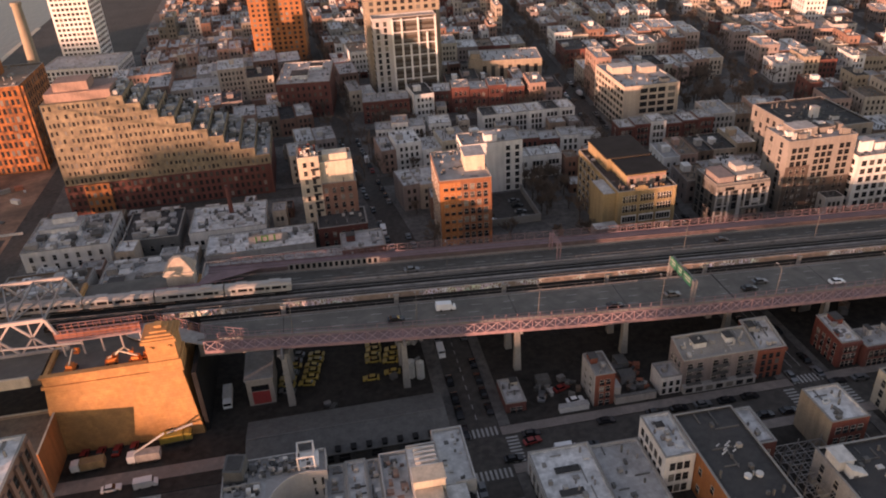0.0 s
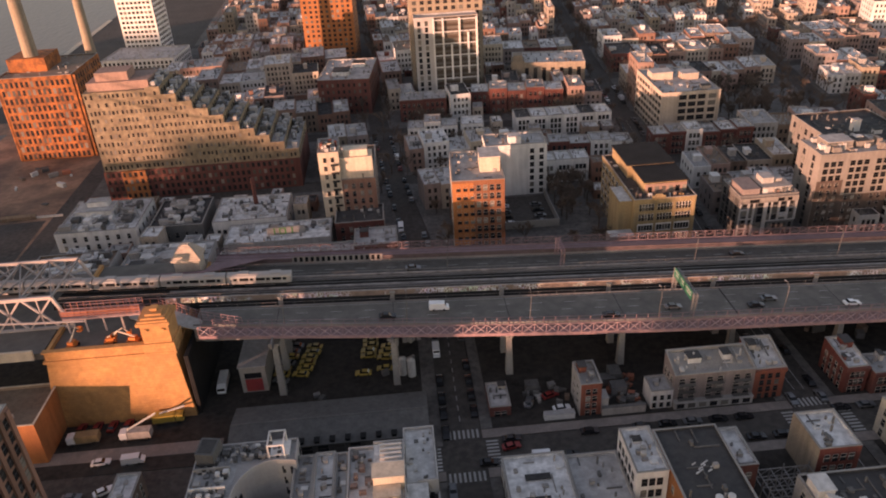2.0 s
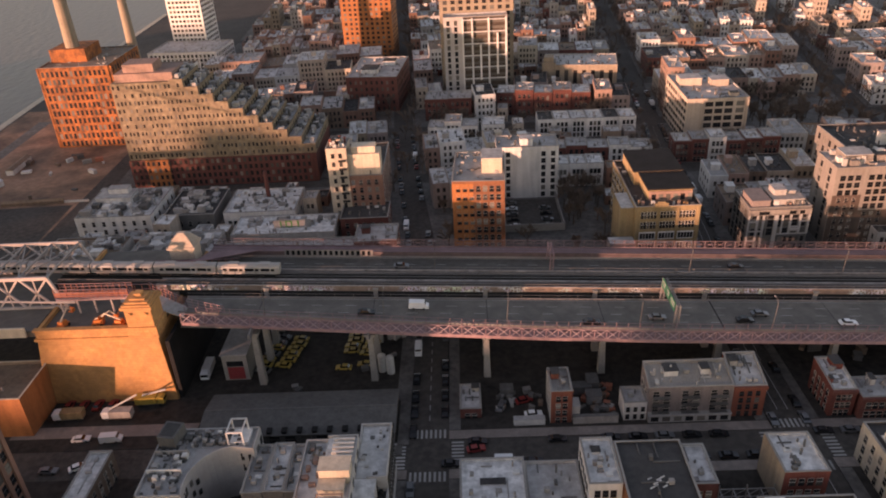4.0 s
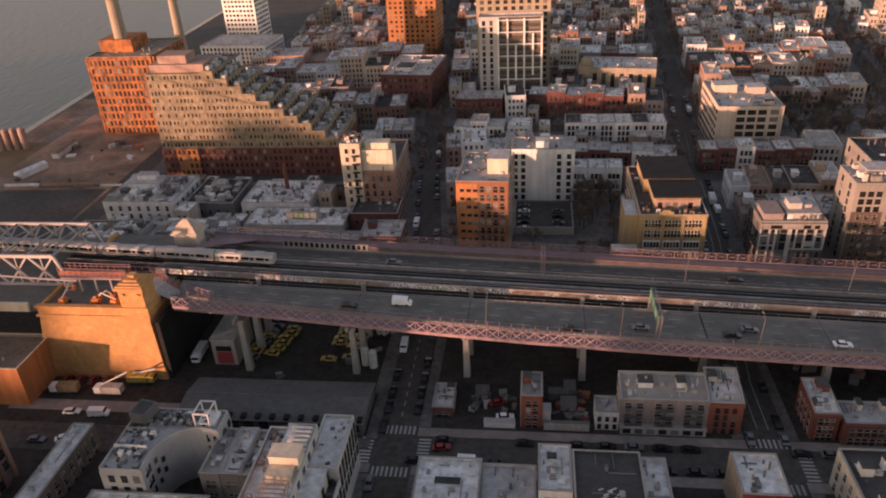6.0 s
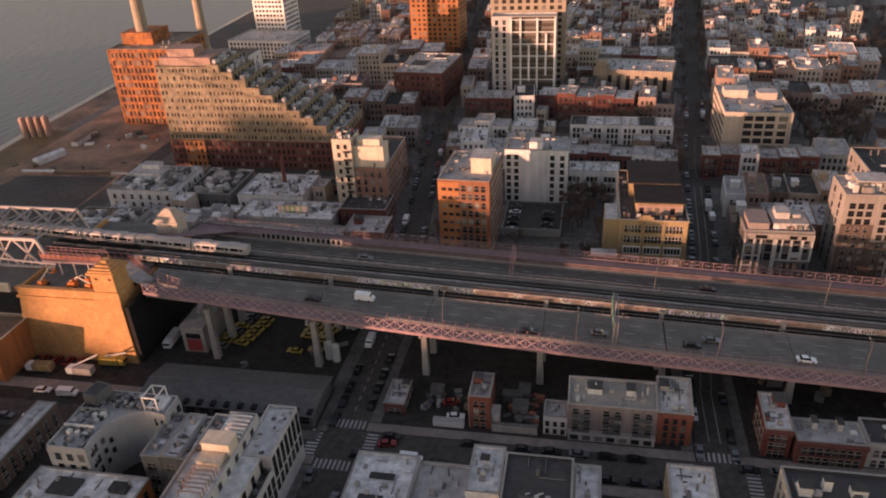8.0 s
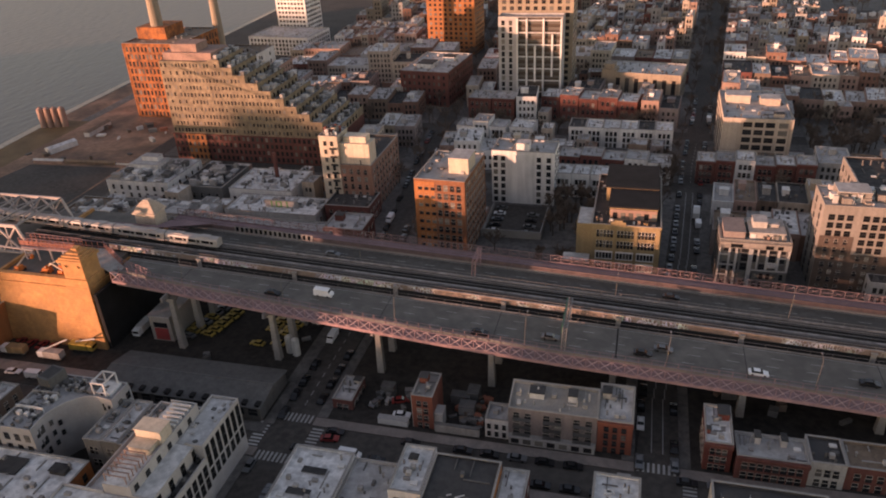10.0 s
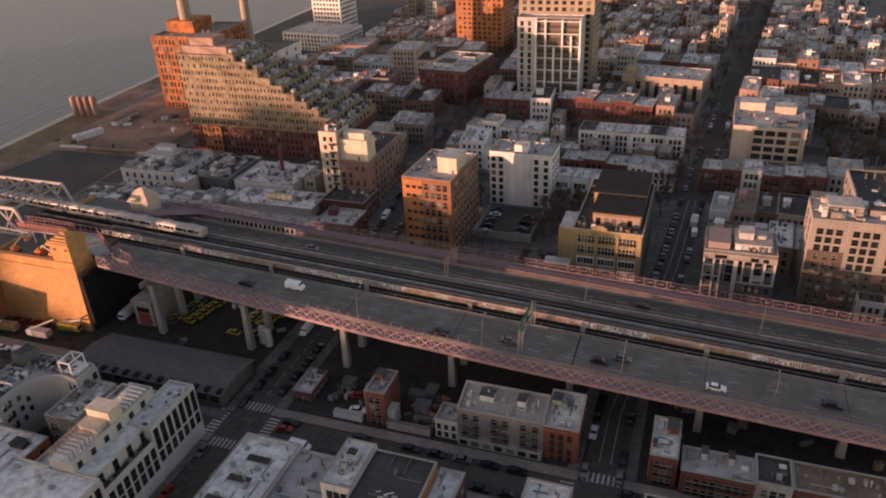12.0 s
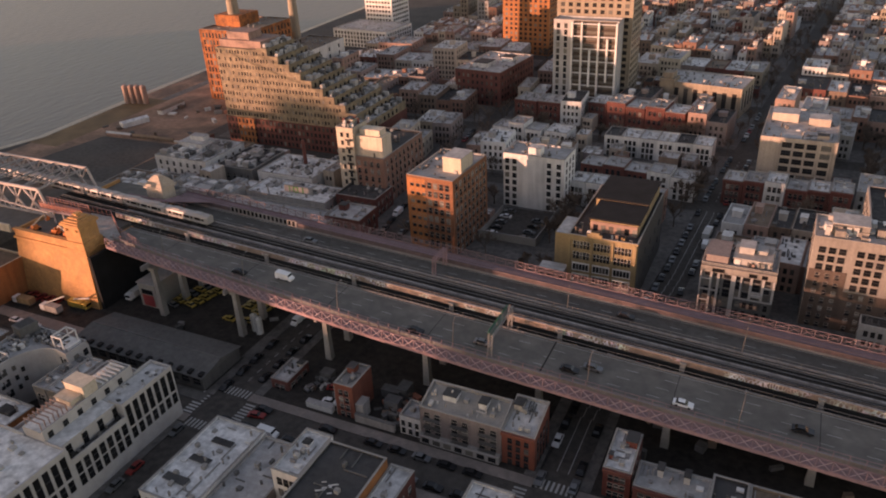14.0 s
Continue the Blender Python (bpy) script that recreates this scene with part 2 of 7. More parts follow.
def graffiti_material():
    """Weathered brown-grey concrete wall under stretches of sprayed pale and dark strokes."""
    m = bpy.data.materials.new("sprayed_concrete")
    m.use_nodes = True
    n, link = m.node_tree.nodes, m.node_tree.links.new
    geo = n.new("ShaderNodeNewGeometry")
    stretch = n.new("ShaderNodeMapping")
    stretch.inputs["Scale"].default_value = (1.5, 1.0, 0.9)
    link(geo.outputs["Position"], stretch.inputs[0])
    v = n.new("ShaderNodeTexVoronoi")
    v.feature = "DISTANCE_TO_EDGE"
    v.inputs["Scale"].default_value = 0.9
    link(stretch.outputs[0], v.inputs["Vector"])
    hue = n.new("ShaderNodeTexVoronoi")
    hue.inputs["Scale"].default_value = 0.5
    t = n.new("ShaderNodeTexNoise")
    t.inputs["Scale"].default_value, t.inputs["Detail"].default_value = 0.1, 3.0
    dirt = n.new("ShaderNodeTexNoise")
    dirt.inputs["Scale"].default_value, dirt.inputs["Detail"].default_value = 0.8, 6.0
    for k in (hue, t, dirt):
        link(geo.outputs["Position"], k.inputs["Vector"])
    wall = n.new("ShaderNodeMixRGB")
    wall.inputs[1].default_value, wall.inputs[2].default_value = (0.32, 0.235, 0.19, 1), (0.12, 0.085, 0.07, 1)
    link(dirt.outputs["Fac"], wall.inputs[0])
    stroke = n.new("ShaderNodeMapRange")
    stroke.inputs[1].default_value, stroke.inputs[2].default_value, stroke.inputs[3].default_value, stroke.inputs[4].default_value = 0.06, 0.14, 1.0, 0.0
    link(v.outputs["Distance"], stroke.inputs[0])
    where = n.new("ShaderNodeMapRange")
    where.inputs[1].default_value, where.inputs[2].default_value = 0.46, 0.54
    link(t.outputs["Fac"], where.inputs[0])
    both = n.new("ShaderNodeMath")
    both.operation = "MULTIPLY"
    link(stroke.outputs[0], both.inputs[0])
    link(where.outputs[0], both.inputs[1])
    pale = n.new("ShaderNodeHueSaturation")
    pale.inputs["Saturation"].default_value, pale.inputs["Value"].default_value = 0.25, 0.8
    link(hue.outputs["Color"], pale.inputs["Color"])
    mix = n.new("ShaderNodeMixRGB")
    link(both.outputs[0], mix.inputs[0])
    link(wall.outputs[0], mix.inputs[1])
    link(pale.outputs[0], mix.inputs[2])
    link(mix.outputs[0], n["Principled BSDF"].inputs["Base Color"])
    n["Principled BSDF"].inputs["Roughness"].default_value = 0.85
    return m


M["graffiti"] = graffiti_material()


def water_material():
    m = bpy.data.materials.new("river_water")
    m.use_nodes = True
    n, link = m.node_tree.nodes, m.node_tree.links.new
    b = n["Principled BSDF"]
    b.inputs["Base Color"].default_value = (0.112, 0.083, 0.07, 1)
    b.inputs["Roughness"].default_value = 0.36
    b.inputs["Specular IOR Level"].default_value = 0.36
    geo, mp = n.new("ShaderNodeNewGeometry"), n.new("ShaderNodeMapping")
    mp.inputs["Scale"].default_value = (0.22, 0.09, 1)
    t = n.new("ShaderNodeTexNoise")
    t.inputs["Scale"].default_value, t.inputs["Detail"].default_value = 1.0, 5.0
    link(geo.outputs["Position"], mp.inputs[0])
    link(mp.outputs[0], t.inputs["Vector"])
    bn = n.new("ShaderNodeBump")
    bn.inputs["Strength"].default_value, bn.inputs["Distance"].default_value = 0.5, 1.0
    link(t.outputs["Fac"], bn.inputs["Height"])
    link(bn.outputs[0], b.inputs["Normal"])
    return m


M["water"] = water_material()


# ---- building blocks of meshes ----
def box(bm, x0, x1, y0, y1, z0, z1, slot=0):
    v = [bm.verts.new(p) for p in ((x0, y0, z0), (x1, y0, z0), (x1, y1, z0), (x0, y1, z0), (x0, y0, z1), (x1, y0, z1), (x1, y1, z1), (x0, y1, z1))]
    for f in ((3, 2, 1, 0), (4, 5, 6, 7), (0, 1, 5, 4), (1, 2, 6, 5), (2, 3, 7, 6), (3, 0, 4, 7)):
        bm.faces.new([v[i] for i in f]).material_index = slot


def beam(bm, a, b, r, sides=4, r2=None):
    """A bar from a to b."""
    a, b = Vector(a), Vector(b)
    d = (b - a)
    q = d.to_track_quat("Z", "Y").to_matrix()
    r2 = r if r2 is None else r2
    rings = []
    for c, k in ((a, r), (b, r2)):
        rings.append([bm.verts.new(c + q @ Vector((k * math.cos(math.tau * (i + 0.5) / sides), k * math.sin(math.tau * (i + 0.5) / sides), 0))) for i in range(sides)])
    for i in range(sides):
        j = (i + 1) % sides
        bm.faces.new((rings[0][i], rings[0][j], rings[1][j], rings[1][i]))
    bm.faces.new(rings[0][::-1])
    bm.faces.new(rings[1])


def prism(bm, pts, z0, z1, slot=0):
    """An upright block over a plan outline, counter-clockwise."""
    lo, hi = [bm.verts.new((x, y, z0)) for x, y in pts], [bm.verts.new((x, y, z1)) for x, y in pts]
    n = len(pts)
    bm.faces.new(hi).material_index = slot
    bm.faces.new(lo[::-1]).material_index = slot
    for i in range(n):
        j = (i + 1) % n
        bm.faces.new((lo[i], lo[j], hi[j], hi[i])).material_index = slot


def mesh_of(name, bm, *mats):
    me = bpy.data.meshes.new(name)
    bm.to_mesh(me)
    bm.free()
    for m in mats:
        me.materials.append(m)
    return me


def part(name, bm, mat=None, parent=None, label="", kind=""):
    ob = new(name, mesh_of(name, bm, mat) if isinstance(bm, bmesh.types.BMesh) else bm)
    if parent is not None:
        ob.parent = parent
    return tagged(ob, label=label, kind=kind)


def thing(name, label, category, m=None, group="", kind=""):
    ob = new(name)
    ob.empty_display_size = 0.5
    if m is not None:
        ob.matrix_basis = m
    return tagged(ob, label, category, group, kind)


def boxes(*rows):
    bm = bmesh.new()
    for r in rows:
        box(bm, *r)
    return bm


# ---- windows: one shared mesh a size and finish ----
WINDOWS = {}


def window_mesh(ww, wh, style="frame"):
    key = (round(ww, 2), round(wh, 2), style)
    if key not in WINDOWS:
        bm = bmesh.new()
        f, x, m = 0.1, ww / 2 + 0.1, wh * 0.52
        front = [[bm.verts.new((sx * x, -0.12, z)) for sx in (-1, 1)] for z in (-0.14, m, wh + 0.12)]
        rear = [[bm.verts.new((sx * x, 0.03, z)) for sx in (-1, 1)] for z in (-0.14, m, wh + 0.12)]
        panes = [bm.faces.new((front[k][0], front[k][1], front[k + 1][1], front[k + 1][0])) for k in (0, 1)]
        for k in (0, 1):
            bm.faces.new((front[k][1], rear[k][1], rear[k + 1][1], front[k + 1][1]))
            bm.faces.new((front[k + 1][0], rear[k + 1][0], rear[k][0], front[k][0]))
        bm.faces.new((front[2][0], front[2][1], rear[2][1], rear[2][0]))
        bm.faces.new((rear[0][0], rear[0][1], front[0][1], front[0][0]))
        for face in panes:
            bmesh.ops.inset_individual(bm, faces=[face], thickness=f * 0.8, depth=-0.09)
            face.material_index = 1
        WINDOWS[key] = mesh_of("window", bm, M[{"frame": "lintel", "dark": "darkframe", "white": "frame", "black": "darkframe"}[style]], M["carglass" if style == "black" else "glass"])
    return WINDOWS[key]


def facade(parent, side, w, d, z0, floors, storey, cols, ww, wh, style, joined=None, margin=1.0):
    """Rows of windows on one side of a block: front, right, left or back."""
    if cols < 1 or floors < 1:
        return
    length = w if side in ("front", "back") else d
    step = (length - 2 * margin) / cols
    ww = min(ww, step * 0.72)
    places = []
    for k in range(floors):
        for c in range(cols):
            u, z = margin + step * (c + 0.5), z0 + k * storey + (storey - wh) * 0.5
            places.append({"front": pose(u, 0, z), "right": pose(w, u, z, 0, 0, 90), "left": pose(0, d - u, z, 0, 0, -90), "back": pose(w - u, d, z, 0, 0, 180)}[side])
    if joined is None:
        me = window_mesh(ww, wh, style)
        for m in places:
            ob = new("window", me)
            ob.parent = parent
            ob.matrix_basis = m
    else:
        for m in places:
            c0 = len(joined.verts)
            box(joined, -ww / 2, ww / 2, -0.04, 0.01, 0, wh)
            joined.verts.ensure_lookup_table()
            for v in joined.verts[c0:]:
                v.co = m @ v.co


HEROES = []


def shell(w, d, h, parapet, t, rise=0.0):
    """Outer walls with a parapet round a sunken roof, as one closed mesh; the roof may rise to the back."""
    bm = bmesh.new()
    ring = lambda i, z: [bm.verts.new((px, py, pz + (rise * py / d if pz > 0 else 0))) for px, py, pz in ((i, i, z), (w - i, i, z), (w - i, d - i, z), (i, d - i, z))]
    rows = [ring(0, 0), ring(0, h + parapet), ring(t, h + parapet), ring(t, h)]
    bm.faces.new(rows[0][::-1])
    bm.faces.new(rows[3])
    for k, (lo, hi) in enumerate(zip(rows, rows[1:])):
        for i in range(4):
            bm.faces.new((lo[i], lo[(i + 1) % 4], hi[(i + 1) % 4], hi[i])).material_index = 1 if k == 2 else 0
    return bm


def rim(w, d, z, t, rise=0.0):
    """A coping that runs round a parapet."""
    bm = bmesh.new()
    ring = lambda i, z: [bm.verts.new((px, py, pz + rise * py / d)) for px, py, pz in ((i, i, z), (w - i, i, z), (w - i, d - i, z), (i, d - i, z))]
    rows = [ring(-0.08, z), ring(-0.08, z + 0.12), ring(t + 0.06, z + 0.12), ring(t + 0.06, z)]
    for lo, hi in zip(rows, rows[1:] + rows[:1]):
        for i in range(4):
            bm.faces.new((lo[i], lo[(i + 1) % 4], hi[(i + 1) % 4], hi[i]))
    return bm


def building(name, label, category, x, y, w, d, h, rot=0.0, wall="red", roof="roof_silver", floors=4, front=0, right=0, left=0, back=0,
             win=(1.1, 1.8), style="frame", single=True, parapet=0.7, cornice=False, bulk=(), bulk_wall=None, group="", base=0.0, top=0.6, hero=True, clutter=0, cap="concrete", rise=0.0):
    """A flat-roofed house. x, y: its front left corner; w along the front, d to the back."""
    if hero:
        c = pose(x, y, 0, 0, 0, rot) @ Vector((w / 2, d / 2, 0))
        HEROES.append((c.x, c.y, w / 2 + 1.5, d / 2 + 1.5))
    e = thing(name, label, category, pose(x, y, 0, 0, 0, rot), group)
    t = 0.35
    part("wall", mesh_of("wall", shell(w, d, h, parapet, t, rise), M[wall], M[roof]), None, e)
    slab = boxes((t + 0.01, w - t - 0.01, t + 0.01, d - t - 0.01, h - 0.05, h + 0.06))
    for v in slab.verts:
        v.co.z += rise * v.co.y / d
    part("roof", slab, M[roof], e, "flat tar roof" if roof == "roof_dark" else "")
    if hero:
        part("coping", rim(w, d, h + parapet + 0.003, t, rise), M[cap], e)
    if cornice:
        part("cornice", boxes((-0.1, w + 0.1, -0.55, -0.003, h - 0.2, h + 0.5), (-0.1, w + 0.1, -0.3, -0.003, h - 0.7, h - 0.2)), M["darkred" if wall == "red" else wall], e)
    storey = (h - base - top) / max(1, floors)
    joined = None if single else bmesh.new()
    for side, cols in (("front", front), ("right", right), ("left", left), ("back", 0 if single else back)):
        facade(e, side, w, d, base, floors, storey, cols, win[0], min(win[1], storey * 0.72), style, joined)
    if joined is not None:
        part("glazing", joined, M["glazing"], e, kind="stuff")
    for u, v, bw, bd, bh in bulk:
        if hero:
            bh += rise * v / d
            bulkhead = part("bulkhead", boxes((u, u + bw, v, v + bd, h, h + bh)), M[bulk_wall or wall], e)
            part("cap", boxes((u - 0.15, u + bw + 0.15, v - 0.15, v + bd + 0.15, h + bh, h + bh + 0.18)), M["roof_dark" if bh < 3.0 + rise else "roof_silver"], bulkhead)
        else:
            part("bulkhead", boxes((u, u + bw, v, v + bd, h, h + bh), (u - 0.15, u + bw + 0.15, v - 0.15, v + bd + 0.15, h + bh, h + bh + 0.18)), M[bulk_wall or wall], e)
    rnd = random.Random(int(x * 7 + y * 13))
    if clutter:
        bm = bmesh.new()
        for k in range(clutter * 2 + int(w * d / 40)):
            u, v, q = rnd.uniform(0.6, w - 2.0), rnd.uniform(0.6, d - 2.0), rnd.random()
            if q < 0.35:
                box(bm, u, u + rnd.uniform(0.5, 1.4), v, v + rnd.uniform(0.5, 1.4), h + 0.05, h + rnd.uniform(0.4, 1.3))
            elif q < 0.7:
                box(bm, u, u + 0.4, v, v + 0.4, h + 0.05, h + rnd.uniform(0.6, 2.2))
            elif q < 0.85:
                box(bm, u, u + min(rnd.uniform(2.0, 6.0), w - u - 0.5), v, v + 0.22, h + 0.05, h + 0.35)
            else:
                box(bm, u, u + 0.22, v, v + min(rnd.uniform(2.0, 6.0), d - v - 0.5), h + 0.05, h + 0.35)
        for v in bm.verts:
            v.co.z += rise * v.co.y / d
        part("rooftop_fitting", bm, M["darkgrey" if roof == "roof_dark" else rnd.choice(("grey", "darkgrey", "concrete", "girder"))], e, kind="stuff")
        if not hero:
            clutter = 0
    roof_h = h
    for k in range(clutter):
        u, v = rnd.uniform(1.2, max(1.3, w - 2.4)), rnd.uniform(1.2, max(1.3, d - 2.4))
        h = roof_h + rise * v / d
        if rnd.random() < 0.5:
            part("air_conditioner", boxes((u, u + 1.1, v, v + 1.0, h + 0.2, h + 1.2), (u + 0.1, u + 1.0, v + 0.1, v + 0.9, h, h + 0.2)), M["grey"], e)
        elif rnd.random() < 0.6:
            bm = bmesh.new()
            beam(bm, (u, v, h), (u, v, h + 1.3), 0.22, 6)
            beam(bm, (u, v, h + 1.3), (u, v, h + 1.5), 0.34, 6, 0.1)
            part("vent", bm, M["steel"], e)
        else:
            part("skylight", boxes((u, u + 1.5, v, v + 1.1, h, h + 0.45)), M["frame"], e)
    return e


def roof_mess(e, x0, x1, y0, y1, z, n, seed, mats=("grey", "white", "concrete", "darkgrey", "roof_silver"), big=(0.8, 4.5), tall=(0.4, 2.6)):
    """Sheds, ducts and plant on a large flat roof, each colour one part."""
    r = random.Random(seed)
    for mt in mats:
        bm = bmesh.new()
        for k in range(max(1, n // len(mats))):
            a, b = min(r.uniform(*big), x1 - x0 - 0.2), min(r.uniform(*big), y1 - y0 - 0.2)
            u, v = r.uniform(x0, x1 - a), r.uniform(y0, y1 - b)
            box(bm, u, u + a, v, v + b, z, z + r.uniform(*tall))
        part("rooftop_fitting", bm, M[mt], e, kind="stuff")


# ---- ground, river, streets ----
def sheet(name, pts, z, mat, label, category, kind="structure"):
    bm = bmesh.new()
    bm.faces.new([bm.verts.new((x, y, z)) for x, y in pts])
    return tagged(part(name, bm, M[mat]), label, category, kind=kind)


ground_bm = bmesh.new()
prism(ground_bm, [(-218, -300), (2600, -300), (2600, 3200), (-260, 3200), (-232, 900), (-222, 430), (-218, 330), (-213, 270), (-222, 240)], -4.0, 0.0)
tagged(part("ground", ground_bm, M["asphalt"]), "dark worn asphalt ground between the blocks", "ground", kind="structure")
sheet("water", [(-3000, -1500), (-150, -1500), (-150, 3400), (-3000, 3400)], -2.2, "water", "grey rippled river water", "water")

# streets as lines running away from the viaduct: x at given y
LINES = [
    [(-120, 60), (-120, 240), (-124, 350), (-135, 600), (-150, 950)],
    [(28.5, 60), (28.5, 200), (22, 240), (15, 305), (8, 384), (0, 500), (-7, 610), (-25, 950)],
    [(117.5, 60), (117.5, 160), (126, 240), (131, 320), (138, 390), (147, 497), (165, 685), (190, 950)],
    [(212, 60), (212, 200), (222, 260), (236, 340), (262, 500), (300, 685), (350, 950)],
    [(310, 60), (315, 200), (335, 300), (385, 500), (440, 685), (520, 950)],
    [(410, 60), (420, 200), (450, 300), (510, 500), (585, 685), (680, 950)],
    [(510, 60), (530, 200), (570, 300), (640, 500), (730, 685), (850, 950)],
    [(620, 60), (650, 200), (700, 300), (780, 500), (880, 685), (1000, 950)],
]
CROSS = [60, 130, 210, 297, 358, 425, 500, 575, 650, 725, 800, 880, 950]


def line_x(i, y):
    row = LINES[i]
    return float(np.interp(y, [q for _, q in row], [p for p, _ in row]))


ROAD_HALF = 5.0
blocks = []
for i in range(len(LINES) - 1):
    for ya, yb in zip(CROSS, CROSS[1:]):
        if line_x(i, ya) > 1.0 * ya + 120:
            continue
        a, b = ya + ROAD_HALF, yb - ROAD_HALF
        blocks.append((i, a, b))
        bm = bmesh.new()
        prism(bm, [(line_x(i, a) + ROAD_HALF, a), (line_x(i + 1, a) - ROAD_HALF, a), (line_x(i + 1, b) - ROAD_HALF, b), (line_x(i, b) + ROAD_HALF, b)], 0.004, 0.16)
        # blocks near the viaduct take the near-black ground with shade in its colour
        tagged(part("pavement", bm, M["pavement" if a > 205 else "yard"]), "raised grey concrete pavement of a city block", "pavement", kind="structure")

# waterfront: bare earth, grass strip, quay
sheet("earth", [(-212, 190), (-126, 190), (-128, 420), (-216, 420), (-214, 330), (-208, 270)], 0.03, "earth", "bare brown earth of a cleared waterfront site", "ground")
sheet("lot", [(-186, 232), (-127, 232), (-128.5, 284.5), (-178, 282.5)], 0.045, "asphalt", "dark worn asphalt of an empty waterfront lot", "lot")
sheet("track", [(-196, 286), (-191, 286), (-192.5, 400), (-200, 400)], 0.05, "lot", "pale dirt track along the quay", "track")
sheet("grass", [(-213, 262), (-190, 262), (-192, 345), (-215, 345)], 0.06, "grass", "dull winter grass strip along the quay", "grass")
bm = bmesh.new()
prism(bm, [(-222.5, 240), (-218.0, 240), (-209.0, 270), (-213.5, 330), (-218.0, 430), (-226, 700), (-230, 700), (-222.5, 430), (-218.5, 330), (-213.5, 270)], -3.5, 0.22)
tagged(part("quay_edge", bm, M["cream"]), "pale concrete quay edge along the river", "quay", kind="structure")
# ---- unseen blocks added behind the viewpoint, whose long shadows shape the sun patches ----
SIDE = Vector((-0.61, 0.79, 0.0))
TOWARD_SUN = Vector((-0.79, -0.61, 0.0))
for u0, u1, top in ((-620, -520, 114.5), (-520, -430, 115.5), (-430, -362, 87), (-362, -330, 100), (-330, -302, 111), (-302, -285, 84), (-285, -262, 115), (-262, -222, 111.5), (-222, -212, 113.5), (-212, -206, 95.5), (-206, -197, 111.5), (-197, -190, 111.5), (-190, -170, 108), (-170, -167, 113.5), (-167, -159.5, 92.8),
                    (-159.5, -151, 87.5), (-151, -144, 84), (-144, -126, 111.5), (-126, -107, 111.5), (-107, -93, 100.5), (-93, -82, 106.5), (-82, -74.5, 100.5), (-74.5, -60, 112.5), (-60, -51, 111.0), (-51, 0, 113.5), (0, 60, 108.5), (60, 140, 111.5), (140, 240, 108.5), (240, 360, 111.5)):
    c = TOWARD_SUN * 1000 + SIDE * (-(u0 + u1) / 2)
    e = thing("skyline_building", "unseen plain block added toward the sun to cast shade", "building", pose(c.x, c.y, 0, 0, 0, 127.7), "skyline")
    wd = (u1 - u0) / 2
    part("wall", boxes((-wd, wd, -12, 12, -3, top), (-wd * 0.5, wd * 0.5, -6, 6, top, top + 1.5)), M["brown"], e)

# ---- the viaduct: everything on it lies on one sloping frame ----
SLOPE = 0.053


def deck_z(x):
    return 19.5 - SLOPE * x


VIADUCT = pose(0, 0, 19.5, 0, math.degrees(math.atan(SLOPE)), 0)
X0, X1 = -38.8, 330.0



def shift(x):
    """How far the near edge of the viaduct draws in towards the anchorage."""
    return float(np.interp(x, (-37, -5, 29, 60, 90), (6.4, 4.2, 2.2, 0.7, 0.0)))


def run(bm, x0, x1, ya, yb, z0, z1, da=1.0, db=1.0):
    """A long bar that follows the near edge; z0 may be a function of x."""
    n = max(1, int((x1 - x0) / 8))
    last = None
    for k in range(n + 1):
        x = x0 + (x1 - x0) * k / n
        lo = z0(x) if callable(z0) else z0
        ring = [bm.verts.new(p) for p in ((x, ya + da * shift(x), lo), (x, yb + db * shift(x), lo), (x, yb + db * shift(x), z1), (x, ya + da * shift(x), z1))]
        if last is None:
            bm.faces.new(ring[::-1])
        else:
            for i in range(4):
                bm.faces.new((last[i], last[(i + 1) % 4], ring[(i + 1) % 4], ring[i]))
        last = ring
    bm.faces.new(last)
    return bm


road = thing("roadway_viaduct", "grey four-lane roadway deck on steel girders", "viaduct", VIADUCT, kind="structure")
part("deck", run(bmesh.new(), X0, X1, 157.4, 171.6, -0.7, 0.0, 1.0, 0.0), M["road"], road, "worn grey concrete deck")
part("kerb", run(bmesh.new(), X0, X1, 157.0, 157.39, -0.7, 0.75), M["girder"], road)
part("kerb", boxes((X0, X1, 171.61, 171.85, -0.7, 0.35), ), M["girder"], road)
part("girder", run(bmesh.new(), X0, X1, 157.0, 157.4, lambda x: float(np.interp(x, (-37, 30, 330), (-4.6, -2.2, -2.0))), -0.71), M["girder"], road, "weathered grey plate girder")
part("girder", run(bmesh.new(), X0, X1, 171.3, 171.7, -2.0, -0.71, 0.0, 0.0), M["girder"], road, "weathered grey plate girder")
dash = mesh_of("lane_mark", boxes((0, 3.0, -0.07, 0.07, 0.002, 0.012)), M["paint"])
for k, y in enumerate((161.0, 164.5, 168.0)):
    for i in range(26):
        x = -34 + i * 9.2 + k * 1.5
        if y > 158.9 + shift(x):
            part("lane_mark", dash, None, road).location = (x, y, 0)
part("edge_line", run(bmesh.new(), X0, X1, 158.0, 158.14, 0.002, 0.012), M["paint"], road)
part("edge_line", boxes((X0, X1, 171.0, 171.14, 0.002, 0.012)), M["paint"], road)
for k in range(10):
    x = -17.4 + 31 * k
    wide = 0.2 if k == 4 else 0.07
    part("expansion_joint", boxes((x - wide, x + wide, 157.5 + shift(x), 171.5, 0.001, 0.02)), M["ballast"], road)

